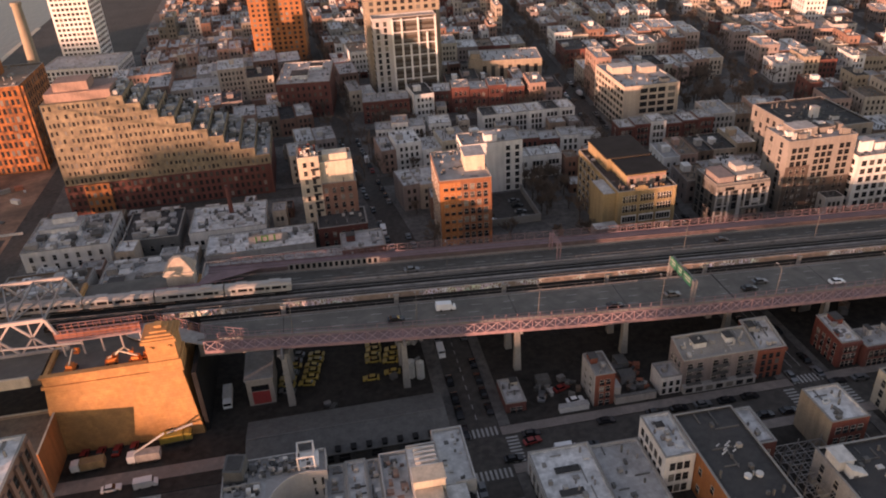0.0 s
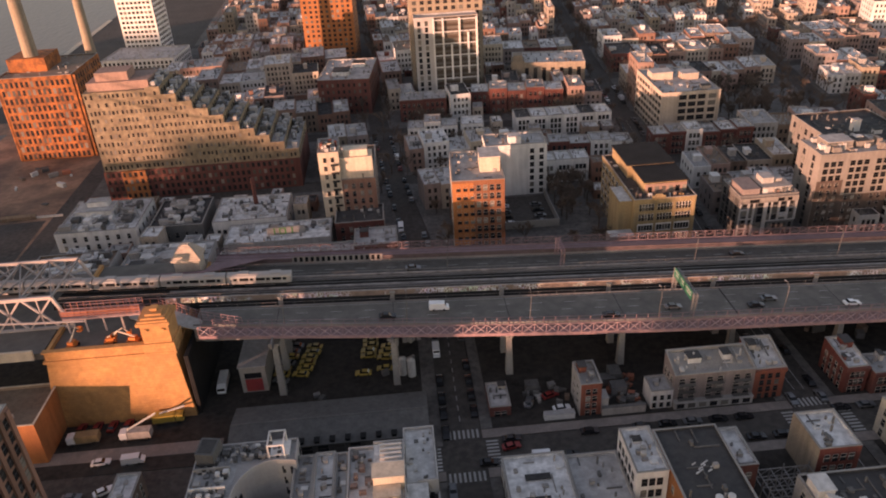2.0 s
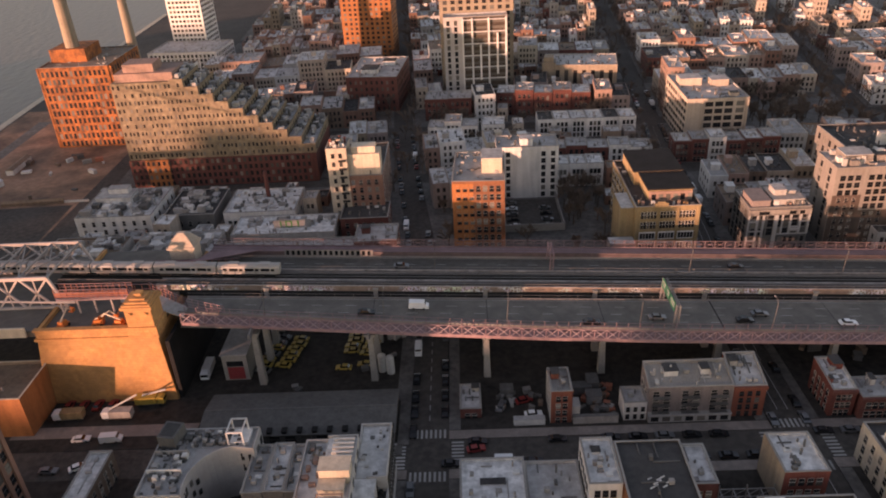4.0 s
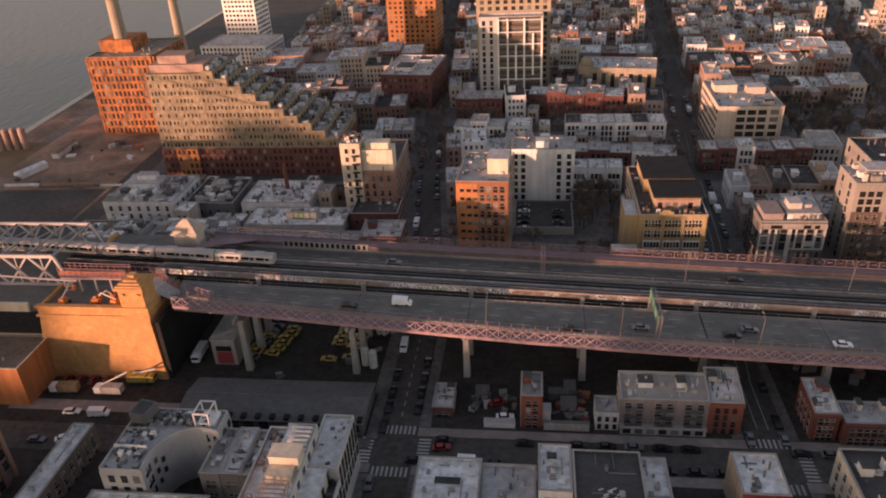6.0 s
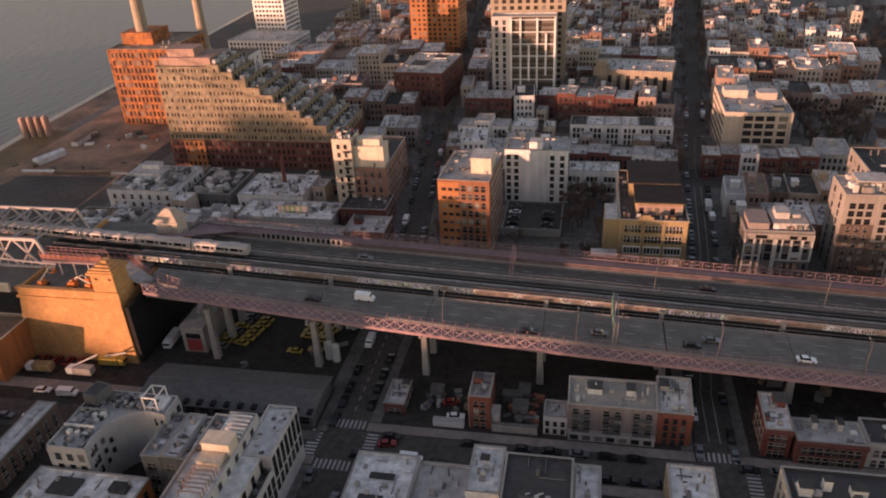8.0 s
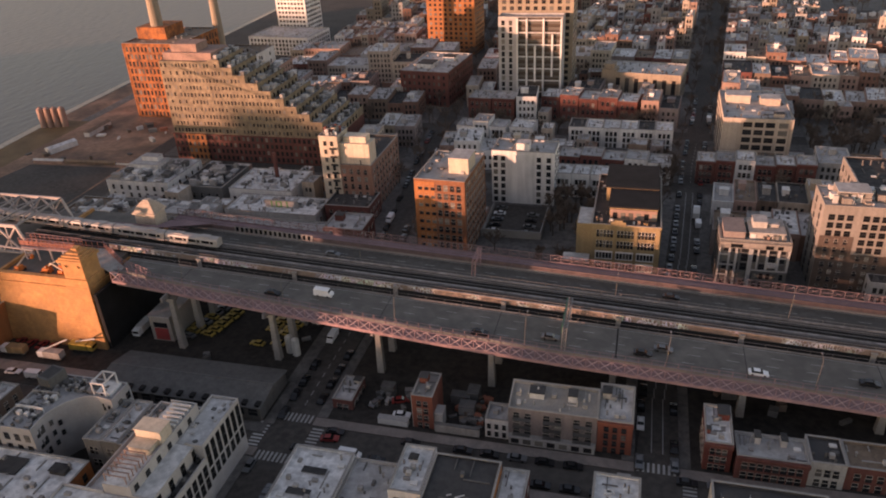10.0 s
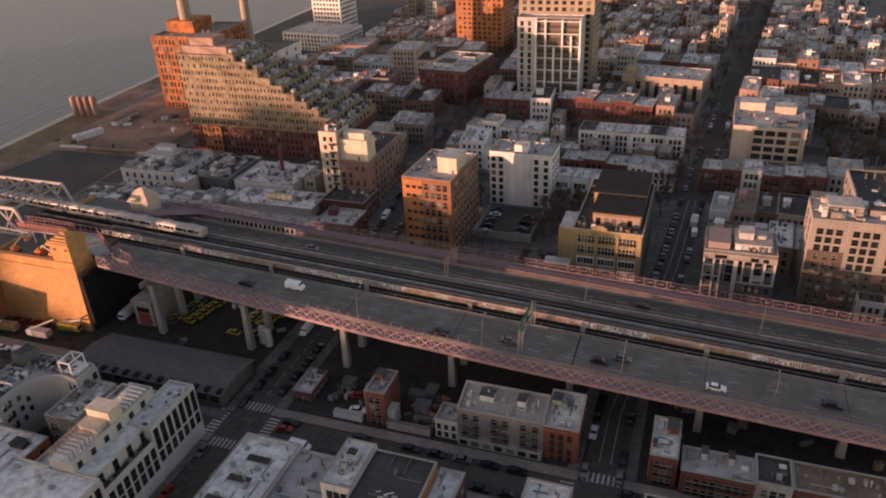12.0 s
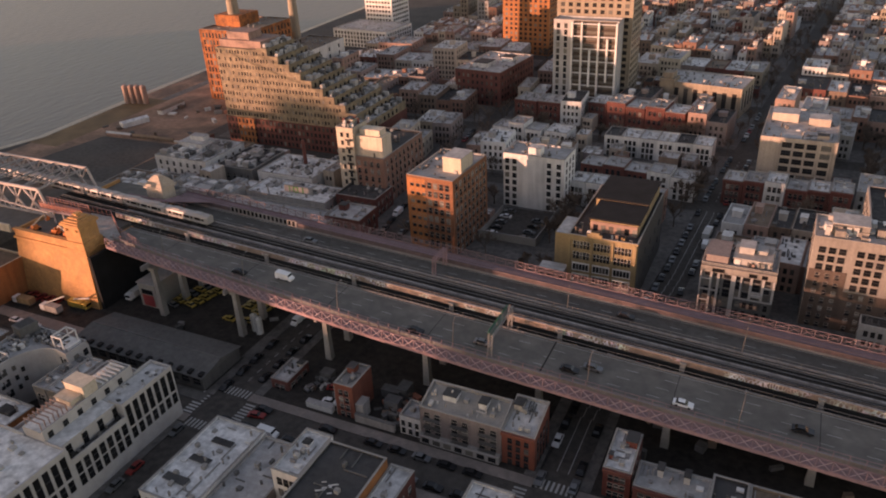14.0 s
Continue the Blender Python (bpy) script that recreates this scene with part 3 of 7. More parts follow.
# footbridge on the near side, a pink-painted lattice
foot = thing("footbridge", "faded pink steel footbridge with lattice side and railings", "footbridge", VIADUCT, kind="structure")
for name, mt, args in (("floor", "pinkfloor", (153.52, 156.78, -0.45, -0.25)), ("bottom_chord", "pink", (153.2, 153.5, -1.15, -0.3)), ("top_chord", "pink", (153.25, 153.45, 2.35, 2.5)),
                       ("handrail", "pink", (153.56, 153.64, 1.1, 1.16)), ("handrail", "pink", (156.82, 156.90, 2.2, 2.28)), ("middle_rail", "pink", (156.82, 156.90, 1.3, 1.36))):
    part(name, run(bmesh.new(), X0 + 2, X1, *args), M[mt], foot)
post = mesh_of("post", boxes((-0.07, 0.07, 153.22, 153.48, -0.45, 2.5)), M["pink"])
post_in = mesh_of("post", boxes((-0.06, 0.06, 156.78, 156.94, -0.1, 2.25)), M["pink"])
bm = bmesh.new()
beam(bm, (0, 153.37, -0.4), (3.1, 153.37, 2.4), 0.095)
diag = mesh_of("diagonal", bm, M["palepink"])
bm = bmesh.new()
beam(bm, (3.1, 153.32, -0.4), (0, 153.32, 2.4), 0.095)
diag2 = mesh_of("diagonal", bm, M["palepink"])
for k in range(80):
    x = X0 + 2 + 3.1 * k
    part("post", post, None, foot).location = (x, shift(x), 0)
    part("post", post_in, None, foot).location = (x, shift(x), 0)
    for one in (diag, diag2):
        part("diagonal", one, None, foot).location = (x, shift(x + 1.5), 0)

# the railway structure between the roadways
track = thing("railway_viaduct", "steel and concrete railway deck with sprayed parapet", "viaduct", VIADUCT, kind="structure")
part("deck", boxes((X0 - 40, X1, 175.9, 186.0, -0.9, 0.25)), M["ballast"], track)
part("parapet", boxes((X0 - 10, X1, 175.5, 175.9, -0.05, 1.6)), M["graffiti"], track, "concrete parapet covered in faded spray paint")
part("parapet", boxes((X0 - 10, X1, 186.0, 186.38, -0.6, 0.8)), M["railwall"], track, "stained pale concrete parapet")
# black stands for the shade in the gap beside the roadway
part("edge_girder", boxes((X0 - 10, X1, 175.56, 175.88, -2.2, -0.06)), M["rubber"], track, "plate girder coloured black for the shade in the gap")
part("coping", boxes((X0 - 10, X1, 175.4, 176.0, 1.603, 1.7)), M["railwall"], track, "stained pale coping")
part("walkway", boxes((X0 - 10, X1, 180.5, 181.1, 0.25, 0.55)), M["railwall"], track, "narrow pale walkway between the tracks")
part("cable_trough", boxes((X0 - 10, X1, 176.0, 176.5, 0.25, 0.5)), M["darkgrey"], track)
for yc in (178.4, 183.5):
    for dy in (-0.72, 0.72):
        part("rail", boxes((X0 - 40, X1, yc + dy - 0.06, yc + dy + 0.06, 0.3, 0.5)), M["rail"], track)
    part("third_rail", boxes((X0 - 40, X1, yc + 1.35, yc + 1.55, 0.3, 0.7)), M["girder"], track)
    bm = bmesh.new()
    for k in range(420):
        box(bm, X0 - 10 + k * 0.85, X0 - 10 + k * 0.85 + 0.25, yc - 1.3, yc + 1.3, 0.25, 0.32)
    part("sleeper", bm, M["sleeper"], track, kind="stuff")
bracket = mesh_of("bracket", boxes((-0.6, 0.6, 174.7, 175.19, -2.2, 0.9), (-0.8, 0.8, 174.6, 175.39, 0.9, 1.2)), M["concrete"])
for k in range(11):
    part("bracket", bracket, None, track).location = (13.5 + 31 * (k - 1), 0, 0)

part("handrail", boxes((X0 - 10, X1, 175.62, 175.72, 2.4, 2.48)), M["girder"], track, "thin grey handrail")
part("handrail", boxes((X0 - 10, X1, 186.1, 186.2, 1.7, 1.78)), M["girder"], track, "thin grey handrail")
part("handrail", boxes((X0, X1, 171.72, 171.8, 1.25, 1.32)), M["girder"], road, "thin grey handrail")
rail_post = mesh_of("rail_post", boxes((-0.05, 0.05, 175.63, 175.71, 1.7, 2.4), (-0.05, 0.05, 186.11, 186.19, 0.8, 1.7), (-0.05, 0.05, 171.73, 171.79, 0.35, 1.25)), M["girder"])
for k in range(48):
    part("rail_post", rail_post, None, track).location = (-34 + 5.2 * k, 0, 0)

# the roadway and footbridge on the far side
road2 = thing("far_roadway_viaduct", "grey two-lane roadway deck beyond the railway", "viaduct", VIADUCT, kind="structure")
part("deck", boxes((X0, X1, 186.4, 195.0, -0.8, 0.0)), M["farroad"], road2)
part("kerb", boxes((X0, X1, 194.6, 195.0, 0.0, 0.6)), M["girder"], road2)
part("edge_line", boxes((X0, X1, 187.4, 187.55, 0.002, 0.012), (X0, X1, 194.1, 194.25, 0.002, 0.012)), M["paint"], road2)
for i in range(30):
    part("lane_mark", dash, None, road2).location = (-34 + i * 9.2, 190.7, 0)
foot2 = thing("far_footbridge", "faded pink steel footbridge raised beyond the far roadway", "footbridge", VIADUCT, kind="structure")
part("floor", boxes((X0, X1, 195.0, 198.8, 1.3, 1.5)), M["pinkfloor"], foot2)
# near girder in the darkest pink: missing sunlight is put into the colour
part("side_girder", boxes((X0, X1, 194.8, 195.0, 0.0, 1.9)), M["pinkdeepshade"], foot2, "pink side girder with shade put into its colour")
part("side_girder", boxes((X0, X1, 198.8, 199.0, 0.0, 1.9)), M["pinkshaded"], foot2)
part("handrail", boxes((X0, X1, 198.82, 198.95, 4.0, 4.13), (X0, X1, 198.84, 198.92, 2.9, 3.0)), M["pinkshaded"], foot2)
part("handrail", boxes((X0, X1, 194.85, 194.95, 2.6, 2.7)), M["pinkdeepshade"], foot2)
post2 = mesh_of("post", boxes((-0.08, 0.08, 198.8, 198.98, 1.5, 4.1)), M["pinkshaded"])
bm = bmesh.new()
beam(bm, (0, 198.9, 1.9), (3.1, 198.9, 4.0), 0.06)
beam(bm, (3.1, 198.9, 1.9), (0, 198.9, 4.0), 0.06)
cross2 = mesh_of("cross_brace", bm, M["pinkshaded"])
for k in range(90):
    part("post", post2, None, foot2).location = (X0 + 3.1 * k, 0, 0)
    part("cross_brace", cross2, None, foot2).location = (X0 + 3.1 * k, 0, 0)

ramp_bm = bmesh.new()
prism(ramp_bm, [(-57, 186.4), (-41.5, 188.4), (-32, 191.4), (-22, 194.7), (-38.7, 194.7), (-41.0, 190.2), (-57, 190.2)], 23.1, 23.35)
tagged(part("approach_ramp", ramp_bm, M["pinkfloor"]), "faded mauve steel ramp sweeping from the footbridge to the anchorage", "ramp", kind="structure")
part("infill_panel", boxes((-16, 11, 194.64, 194.79, 0.61, 2.5)), M["girder"], foot2, "pale panel with a row of tall slots")
slot = mesh_of("slot", boxes((-0.45, 0.45, 194.56, 194.63, 0.8, 2.3)), M["carglass"])
for k in range(16):
    part("slot", slot, None, foot2).location = (-15 + 1.65 * k, 0, 0)

# piers
def pier(x, y, w, foot_w, top, label):
    e = thing("viaduct_pier", label, "pier", pose(x, y, 0), "viaduct piers", kind="structure")
    bm = bmesh.new()
    lo = [bm.verts.new((sx * foot_w / 2, sy * foot_w / 2, 0)) for sx, sy in ((-1, -1), (1, -1), (1, 1), (-1, 1))]
    hi = [bm.verts.new((sx * w / 2, sy * w / 2, top - 2.2)) for sx, sy in ((-1, -1), (1, -1), (1, 1), (-1, 1))]
    bm.faces.new(lo[::-1])
    bm.faces.new(hi)
    for i in range(4):
        bm.faces.new((lo[i], lo[(i + 1) % 4], hi[(i + 1) % 4], hi[i]))
    part("column", bm, M["concrete"], e)
    part("capital", boxes((-w * 0.8, w * 0.8, -w * 0.8, w * 0.8, top - 2.2, top - 1.5), (-w * 1.1, w * 1.1, -w, w, top - 1.5, top - 0.9)), M["concrete"], e)


for k in range(9):
    x = -18 + 31 * k
    z = deck_z(x) - 0.7
    for y in (159.4, 169.4):
        pier(x, y, 1.35, 1.9, z - (1.2 if k < 3 else 0.5), "tapered pale concrete viaduct pier with a stepped capital")
    for y in (177.3, 184.6):
        pier(x, y, 1.5, 1.9, z - 0.3, "square concrete pier under the railway deck")
    pier(x, 191.0, 1.6, 2.0, z, "square concrete pier under the far roadway")
    beam_e = thing("cross_girder", "deep grey steel cross girder under the deck", "girder", pose(x, 0, z), "cross girders", kind="structure")
    part("web", boxes((-0.25, 0.25, 155.0, 172.0, -1.3, -0.02), (-0.5, 0.5, 155.0, 172.0, -1.45, -1.3)), M["girder"], beam_e)


# gantries and lamps
def gantry(x, ya, yb, h, mat, sign):
    e = thing("sign_gantry", "steel lattice gantry across the roadway" + (" with green sign panels" if sign else ""), "gantry", VIADUCT @ pose(x, 0, 0), "gantries")
    for y in (ya, yb):
        bm = bmesh.new()
        for dx, dy in ((-0.5, -0.3), (0.5, -0.3), (0.5, 0.3), (-0.5, 0.3)):
            beam(bm, (dx, y + dy, 0), (dx, y + dy, h), 0.11)
        for k in range(int(h)):
            beam(bm, (-0.5, y - 0.3, k), (0.5, y - 0.3, k + 1), 0.06)
            beam(bm, (0.5, y + 0.3, k), (-0.5, y + 0.3, k + 1), 0.06)
            beam(bm, (-0.5, y + 0.3, k), (-0.5, y - 0.3, k + 1), 0.06)
        part("mast", bm, M[mat], e)
    bm = bmesh.new()
    for dx, dz in ((-0.5, 0), (0.5, 0), (0.5, 1.0), (-0.5, 1.0)):
        beam(bm, (dx, ya, h - 1 + dz), (dx, yb, h - 1 + dz), 0.11)
    n = max(2, int((yb - ya) / 1.2))
    for k in range(n):
        a, b = ya + (yb - ya) * k / n, ya + (yb - ya) * (k + 1) / n
        for dx in (-0.5, 0.5):
            beam(bm, (dx, a, h - 1), (dx, b, h), 0.06)
        beam(bm, (-0.5, a, h), (0.5, b, h), 0.06)
    part("truss", bm, M[mat], e)
    if sign:
        for a, b in ((ya + 0.6, ya + 5.2), (ya + 5.8, ya + 9.0), (ya + 9.6, yb - 0.8)):
            s = part("sign_panel", boxes((-0.85, -0.7, a, b, h - 2.2, h + 0.6)), M["sign"], e, "green road sign panel")
            part("lettering", boxes((-0.87, -0.85, a + 0.5, b - 0.5, h - 0.4, h - 0.1), (-0.87, -0.85, a + 0.5, b - 1.2, h - 1.2, h - 0.9)), M["paint"], s)


gantry(93.6, 158.2, 172.3, 7.0, "steel", True)
gantry(64.5, 186.9, 194.4, 6.0, "pink", False)


def street_lamp(m):
    e = thing("street_lamp", "slim grey lamp post with a curved arm", "lamp", m, "lamps on the viaduct")
    bm = bmesh.new()
    beam(bm, (0, 0, 0), (0, 0, 8.5), 0.12, 6, 0.08)
    beam(bm, (0, 0, 8.5), (0, 1.0, 9.2), 0.07, 6)
    beam(bm, (0, 1.0, 9.2), (0, 2.2, 9.3), 0.06, 6)
    part("pole", bm, M["darkgrey"], e)
    part("lamp_head", boxes((-0.15, 0.15, 2.0, 2.8, 9.22, 9.38)), M["steel"], e)


for x in (-15, 17, 49.5, 84, 118.5, 152, 186):
    street_lamp(VIADUCT @ pose(x, 157.2 + shift(x), 0))
for x in (30, 105, 150):
    street_lamp(VIADUCT @ pose(x, 186.1, 0))


# the train on the far track
def train_car(x):
    e = thing("train_car", "stainless steel subway car with a row of dark windows", "train", VIADUCT @ pose(x, 183.5, 0.5), "train cars")
    bm = bmesh.new()
    n = 9
    prof = [(-1.5, 0.9), (1.5, 0.9), (1.52, 2.8), (1.35, 3.3), (0.8, 3.62), (0, 3.7), (-0.8, 3.62), (-1.35, 3.3), (-1.52, 2.8)]
    a, b = [bm.verts.new((-9.0, y, z)) for y, z in prof], [bm.verts.new((9.0, y, z)) for y, z in prof]
    bm.faces.new(a)
    bm.faces.new(b[::-1])
    for i in range(n):
        j = (i + 1) % n
        bm.faces.new((a[j], a[i], b[i], b[j]))
    part("body", bm, M["train"], e)
    for k in range(4):
        part("door", boxes((-7.4 + 4.6 * k, -6.0 + 4.6 * k, -1.56, -1.5, 1.0, 2.9)), M["grey"], e)
        part("door_window", boxes((-7.2 + 4.6 * k, -6.2 + 4.6 * k, -1.58, -1.56, 1.9, 2.7)), M["carglass"], e)
    for k in range(3):
        part("window", boxes((-5.5 + 4.6 * k, -3.0 + 4.6 * k, -1.57, -1.5, 1.9, 2.75)), M["carglass"], e)
    for k in (-6, 6):
        part("bogie", boxes((k - 1.6, k + 1.6, -1.2, 1.2, 0.0, 0.9)), M["rubber"], e)
    for k in (-6, 3):
        part("roof_unit", boxes((k, k + 3, -0.9, 0.9, 3.55, 3.85)), M["train"], e)


for k in range(6):
    train_car(-24.0 - 18.4 * k)

# ---- anchorage ----
anchorage = thing("bridge_anchorage", "massive sunlit tan masonry anchorage with a corner turret", "anchorage", kind="structure")
bm = bmesh.new()
lo = [(-76.6, 153.6), (-40.2, 153.6), (-40.2, 203), (-76.6, 203)]
hi = [(-74.6, 156.2), (-42.4, 156.2), (-42.4, 201), (-74.6, 201)]
a, b = [bm.verts.new((x, y, 0)) for x, y in lo], [bm.verts.new((x, y, 19.2)) for x, y in hi]
bm.faces.new(a[::-1])
bm.faces.new(b)
for i in range(4):
    bm.faces.new((a[i], a[(i + 1) % 4], b[(i + 1) % 4], b[i]))
part("body", bm, M["stone"], anchorage, "rough tan ashlar wall leaning slightly back")
part("string_course", boxes((-75.2, -41.8, 155.7, 201.5, 19.2, 19.9)), M["stone"], anchorage)
part("parapet", boxes((-74.6, -50.0, 156.2, 157.2, 19.9, 22.2), (-74.6, -73.6, 157.2, 201, 19.9, 22.2), (-75.0, -50.0, 155.9, 157.4, 22.2, 22.6)), M["stone"], anchorage)
part("top_deck", boxes((-73.5, -42.5, 157.3, 201, 19.9, 21.2)), M["road"], anchorage)
bm = bmesh.new()
prism(bm, [(-49.9, 155.8), (-41.9, 155.8), (-41.9, 163.4), (-49.9, 163.4)], 19.9, 22.6)
prism(bm, [(-49.4, 156.2), (-42.4, 156.2), (-42.4, 163.0), (-49.4, 163.0)], 22.6, 28.0)
prism(bm, [(-50.1, 155.6), (-41.8, 155.6), (-41.8, 163.6), (-50.1, 163.6)], 28.0, 28.8)
for k in range(5):
    s = 0.55 * k + 0.15 * k * k
    prism(bm, [(-49.6 + s, 156.0 + s), (-42.2 - s, 156.0 + s), (-42.2 - s, 163.2 - s), (-49.6 + s, 163.2 - s)], 28.8 + 0.5 * k, 29.3 + 0.5 * k)
part("turret", bm, M["stone"], anchorage, "square stone turret with a stepped cap")
bm = bmesh.new()
prism(bm, [(-49.4, 191.0), (-42.1, 191.0), (-42.1, 197.0), (-49.4, 197.0)], 21.0, 26.4)
prism(bm, [(-50.0, 190.5), (-41.5, 190.5), (-41.5, 197.5), (-50.0, 197.5)], 26.4, 27.0)
for k in range(9):
    q = 0.55 * k / 9 + 0.45 * (1.0 - math.sqrt(1.0 - (k / 9) ** 2))
    dx, dy = 3.9 * q, 3.2 * q
    prism(bm, [(-49.6 + dx, 190.9 + dy), (-41.9 - dx, 190.9 + dy), (-41.9 - dx, 197.1 - dy), (-49.6 + dx, 197.1 - dy)], 27.0 + 0.4 * k, 27.4 + 0.4 * k)
part("turret", bm, M["sand"], anchorage, "square stone turret with a stepped cap")
for x in (-48.0, -43.8):
    part("waterspout", boxes((x - 0.3, x + 0.3, 155.8, 156.3, 26.4, 27.0)), M["stone"], anchorage)
# added panel: the flank's shadow is put into a near-black colour
part("side_panel", boxes((-40.1, -39.0, 154.6, 203, 0.1, 18.8)), M["slate"], anchorage, "near-black panel laid over the flank for its shade")

# main span stiffening trusses and deck running out over the river
span = thing("bridge_span", "pale painted steel stiffening trusses with top bracing", "bridge", kind="structure")
part("deck", boxes((-420, -75.5, 157.5, 197.5, 19.8, 21.6)), M["road"], span)
part("fascia", boxes((-420, -77.5, 156.6, 157.3, 20.2, 23.0)), M["cream"], span)
for y in (168.6, 189.0):
    for z in (21.8, 31.2):
        part("chord", boxes((-300, -71.2 if z < 30 else -74.5, y - 0.35, y + 0.35, z - 0.45, z + 0.45)), M["truss"], span)
    n = 26
    for k in range(n):
        xa, xb = -74.5 - k * 8.0, -82.5 - k * 8.0
        for pts in (((xa, y, 21.8), (xb, y, 31.2)), ((xb, y, 21.8), (xa, y, 31.2))):
            bm = bmesh.new()
            beam(bm, *pts, 0.34)
            part("diagonal", bm, M["truss"], span)
        bm = bmesh.new()
        beam(bm, (xb + 4, y, 21.8), (xb + 4, y, 31.2), 0.2)
        part("vertical", bm, M["truss"], span)
    bm = bmesh.new()
    beam(bm, (-71.2, y, 21.8), (-74.5, y, 31.2), 0.5)
    part("end_post", bm, M["truss"], span)
for k in range(26):
    xa = -74.5 - k * 8.0
    bm = bmesh.new()
    beam(bm, (xa, 168.6, 31.2), (xa, 189.0, 31.2), 0.32)
    part("strut", bm, M["steel"], span)
    for p, q in ((168.6, 189.0), (189.0, 168.6)):
        bm = bmesh.new()
        beam(bm, (xa, p, 31.1), (xa - 8, q, 31.1), 0.2)
        part("lateral", bm, M["steel"], span)
for y0 in (164.0, 183.0):
    bm = bmesh.new()
    for k in range(24):
        a, b = k / 24, (k + 1) / 24
        f = lambda s: (-66 - 260 * s, y0, 26 + 10 * s + 55 * s * s)
        beam(bm, f(a), f(b), 0.3, 8)
    part("main_cable", bm, M["truss"], span, "pale suspension cable")

# pink railings on top of the anchorage
fence = thing("anchorage_walkway", "reddish pink steel walkway railings crossing the anchorage top", "railing", kind="structure")
path = [(-72.5, 166.2, 26.0), (-52.0, 165.6, 26.0), (-50.5, 175.4, 22.0), (-37.0, 166.0, 22.0), (-26.0, 163.2, 20.8)]
for leg in (0, 2, 3):
    (xa, ya, za), (xb, yb, zb) = path[leg], path[leg + 1]
    way = Vector((xb - xa, yb - ya, zb - za))
    side = Vector((-way.y, way.x, 0)).normalized() * 1.6
    for off in (Vector((0, 0, 0)), side * 2)[:2 if leg == 0 else 1]:
        n = max(2, int(way.length / 1.7))
        for k in range(n + 1):
            p = Vector((xa, ya, za)) + way * (k / n) + off
            bm = bmesh.new()
            beam(bm, p, p + Vector((0, 0, 2.7)), 0.09)
            part("post", bm, M["rust" if xa < -50 else "pink"], fence)
        bm = bmesh.new()
        for z in (0.1, 0.9, 1.8, 2.7):
            beam(bm, Vector((xa, ya, za + z)) + off, Vector((xb, yb, zb + z)) + off, 0.09)
        part("rail", bm, M["pink"], fence)
    if leg:
        continue
    bm = bmesh.new()
    v = [bm.verts.new(Vector(p) + o + Vector((0, 0, dz))) for dz in (-0.25, 0.0) for p, o in (((xa, ya, za), 0 * side), ((xb, yb, zb), 0 * side), ((xb, yb, zb), 2 * side), ((xa, ya, za), 2 * side))]
    for f in ((3, 2, 1, 0), (4, 5, 6, 7), (0, 1, 5, 4), (1, 2, 6, 5), (2, 3, 7, 6), (3, 0, 4, 7)):
        bm.faces.new([v[i] for i in f])
    part("walkway_floor", bm, M["pinkfloor"], fence)
for (xa, ya), (xb, yb) in (((-72, 175.4), (-50.5, 175.4)), ((-72, 187.6), (-28, 188.0))):
    n = int((xb - xa) / 2.0)
    for k in range(n):
        bm = bmesh.new()
        x, y = xa + (xb - xa) * k / n, ya + (yb - ya) * k / n
        beam(bm, (x, y, 21.2), (x, y, 24.2), 0.09)
        part("post", bm, M["rust"], fence)
    bm = bmesh.new()
    for z in (22.5, 24.2):
        beam(bm, (xa, ya, z), (xb, yb, z), 0.10)
    part("rail", bm, M["pink"], fence)
part("screen", boxes((-72.3, -52.2, 166.2, 166.28, 26.3, 27.9)), M["rust"], fence, "rust red screen panel")
part("valance", boxes((-72.3, -52.2, 166.0, 166.18, 25.2, 26.2)), M["palepink"], fence, "pale arched valance under the walkway")
bm = bmesh.new()
prism(bm, [(-41.6, 163.7), (-36.6, 161.2), (-36.9, 165.9), (-50.4, 175.3), (-60.0, 175.3), (-57.0, 170.0), (-48.0, 163.8)], 21.6, 21.95)
part("landing", bm, M["grey"], fence, "pale grey landing plates")
for k in range(5):
    part("arch_post", boxes((-71.6 + 4.7 * k, -71.2 + 4.7 * k, 165.9, 166.3, 21.2, 25.2)), M["truss"], fence)


def boom_lift(m):
    e = thing("boom_lift", "orange boom lift with a folded arm", "lift", m, "boom lifts")
    part("chassis", boxes((-1.5, 1.5, -1.0, 1.0, 0.45, 1.1), (-0.9, 0.9, -0.8, 0.8, 1.1, 2.0)), M["lift"], e)
    for x in (-1.0, 1.0):
        for y in (-1.0, 1.0):
            bm = bmesh.new()
            beam(bm, (x, y - 0.2, 0.45), (x, y + 0.2, 0.45), 0.45, 10)
            part("wheel", bm, M["rubber"], e)
    bm = bmesh.new()
    beam(bm, (-0.6, 0, 1.9), (3.6, 0.3, 3.8), 0.22)
    beam(bm, (3.6, 0.3, 3.8), (4.6, 0.3, 2.6), 0.18)
    part("arm", bm, M["cream"], e)
    part("basket", boxes((4.3, 5.4, -0.4, 1.0, 1.8, 2.0), (4.3, 5.4, -0.4, -0.3, 2.0, 2.9), (5.3, 5.4, -0.4, 1.0, 2.0, 2.9)), M["lift"], e)


for x, y, r in ((-68.5, 159.5, 80), (-59, 159.8, 10), (-53, 159.3, 170), (-50.2, 160.5, 60)):
    boom_lift(pose(x, y, 21.2, 0, 0, r))
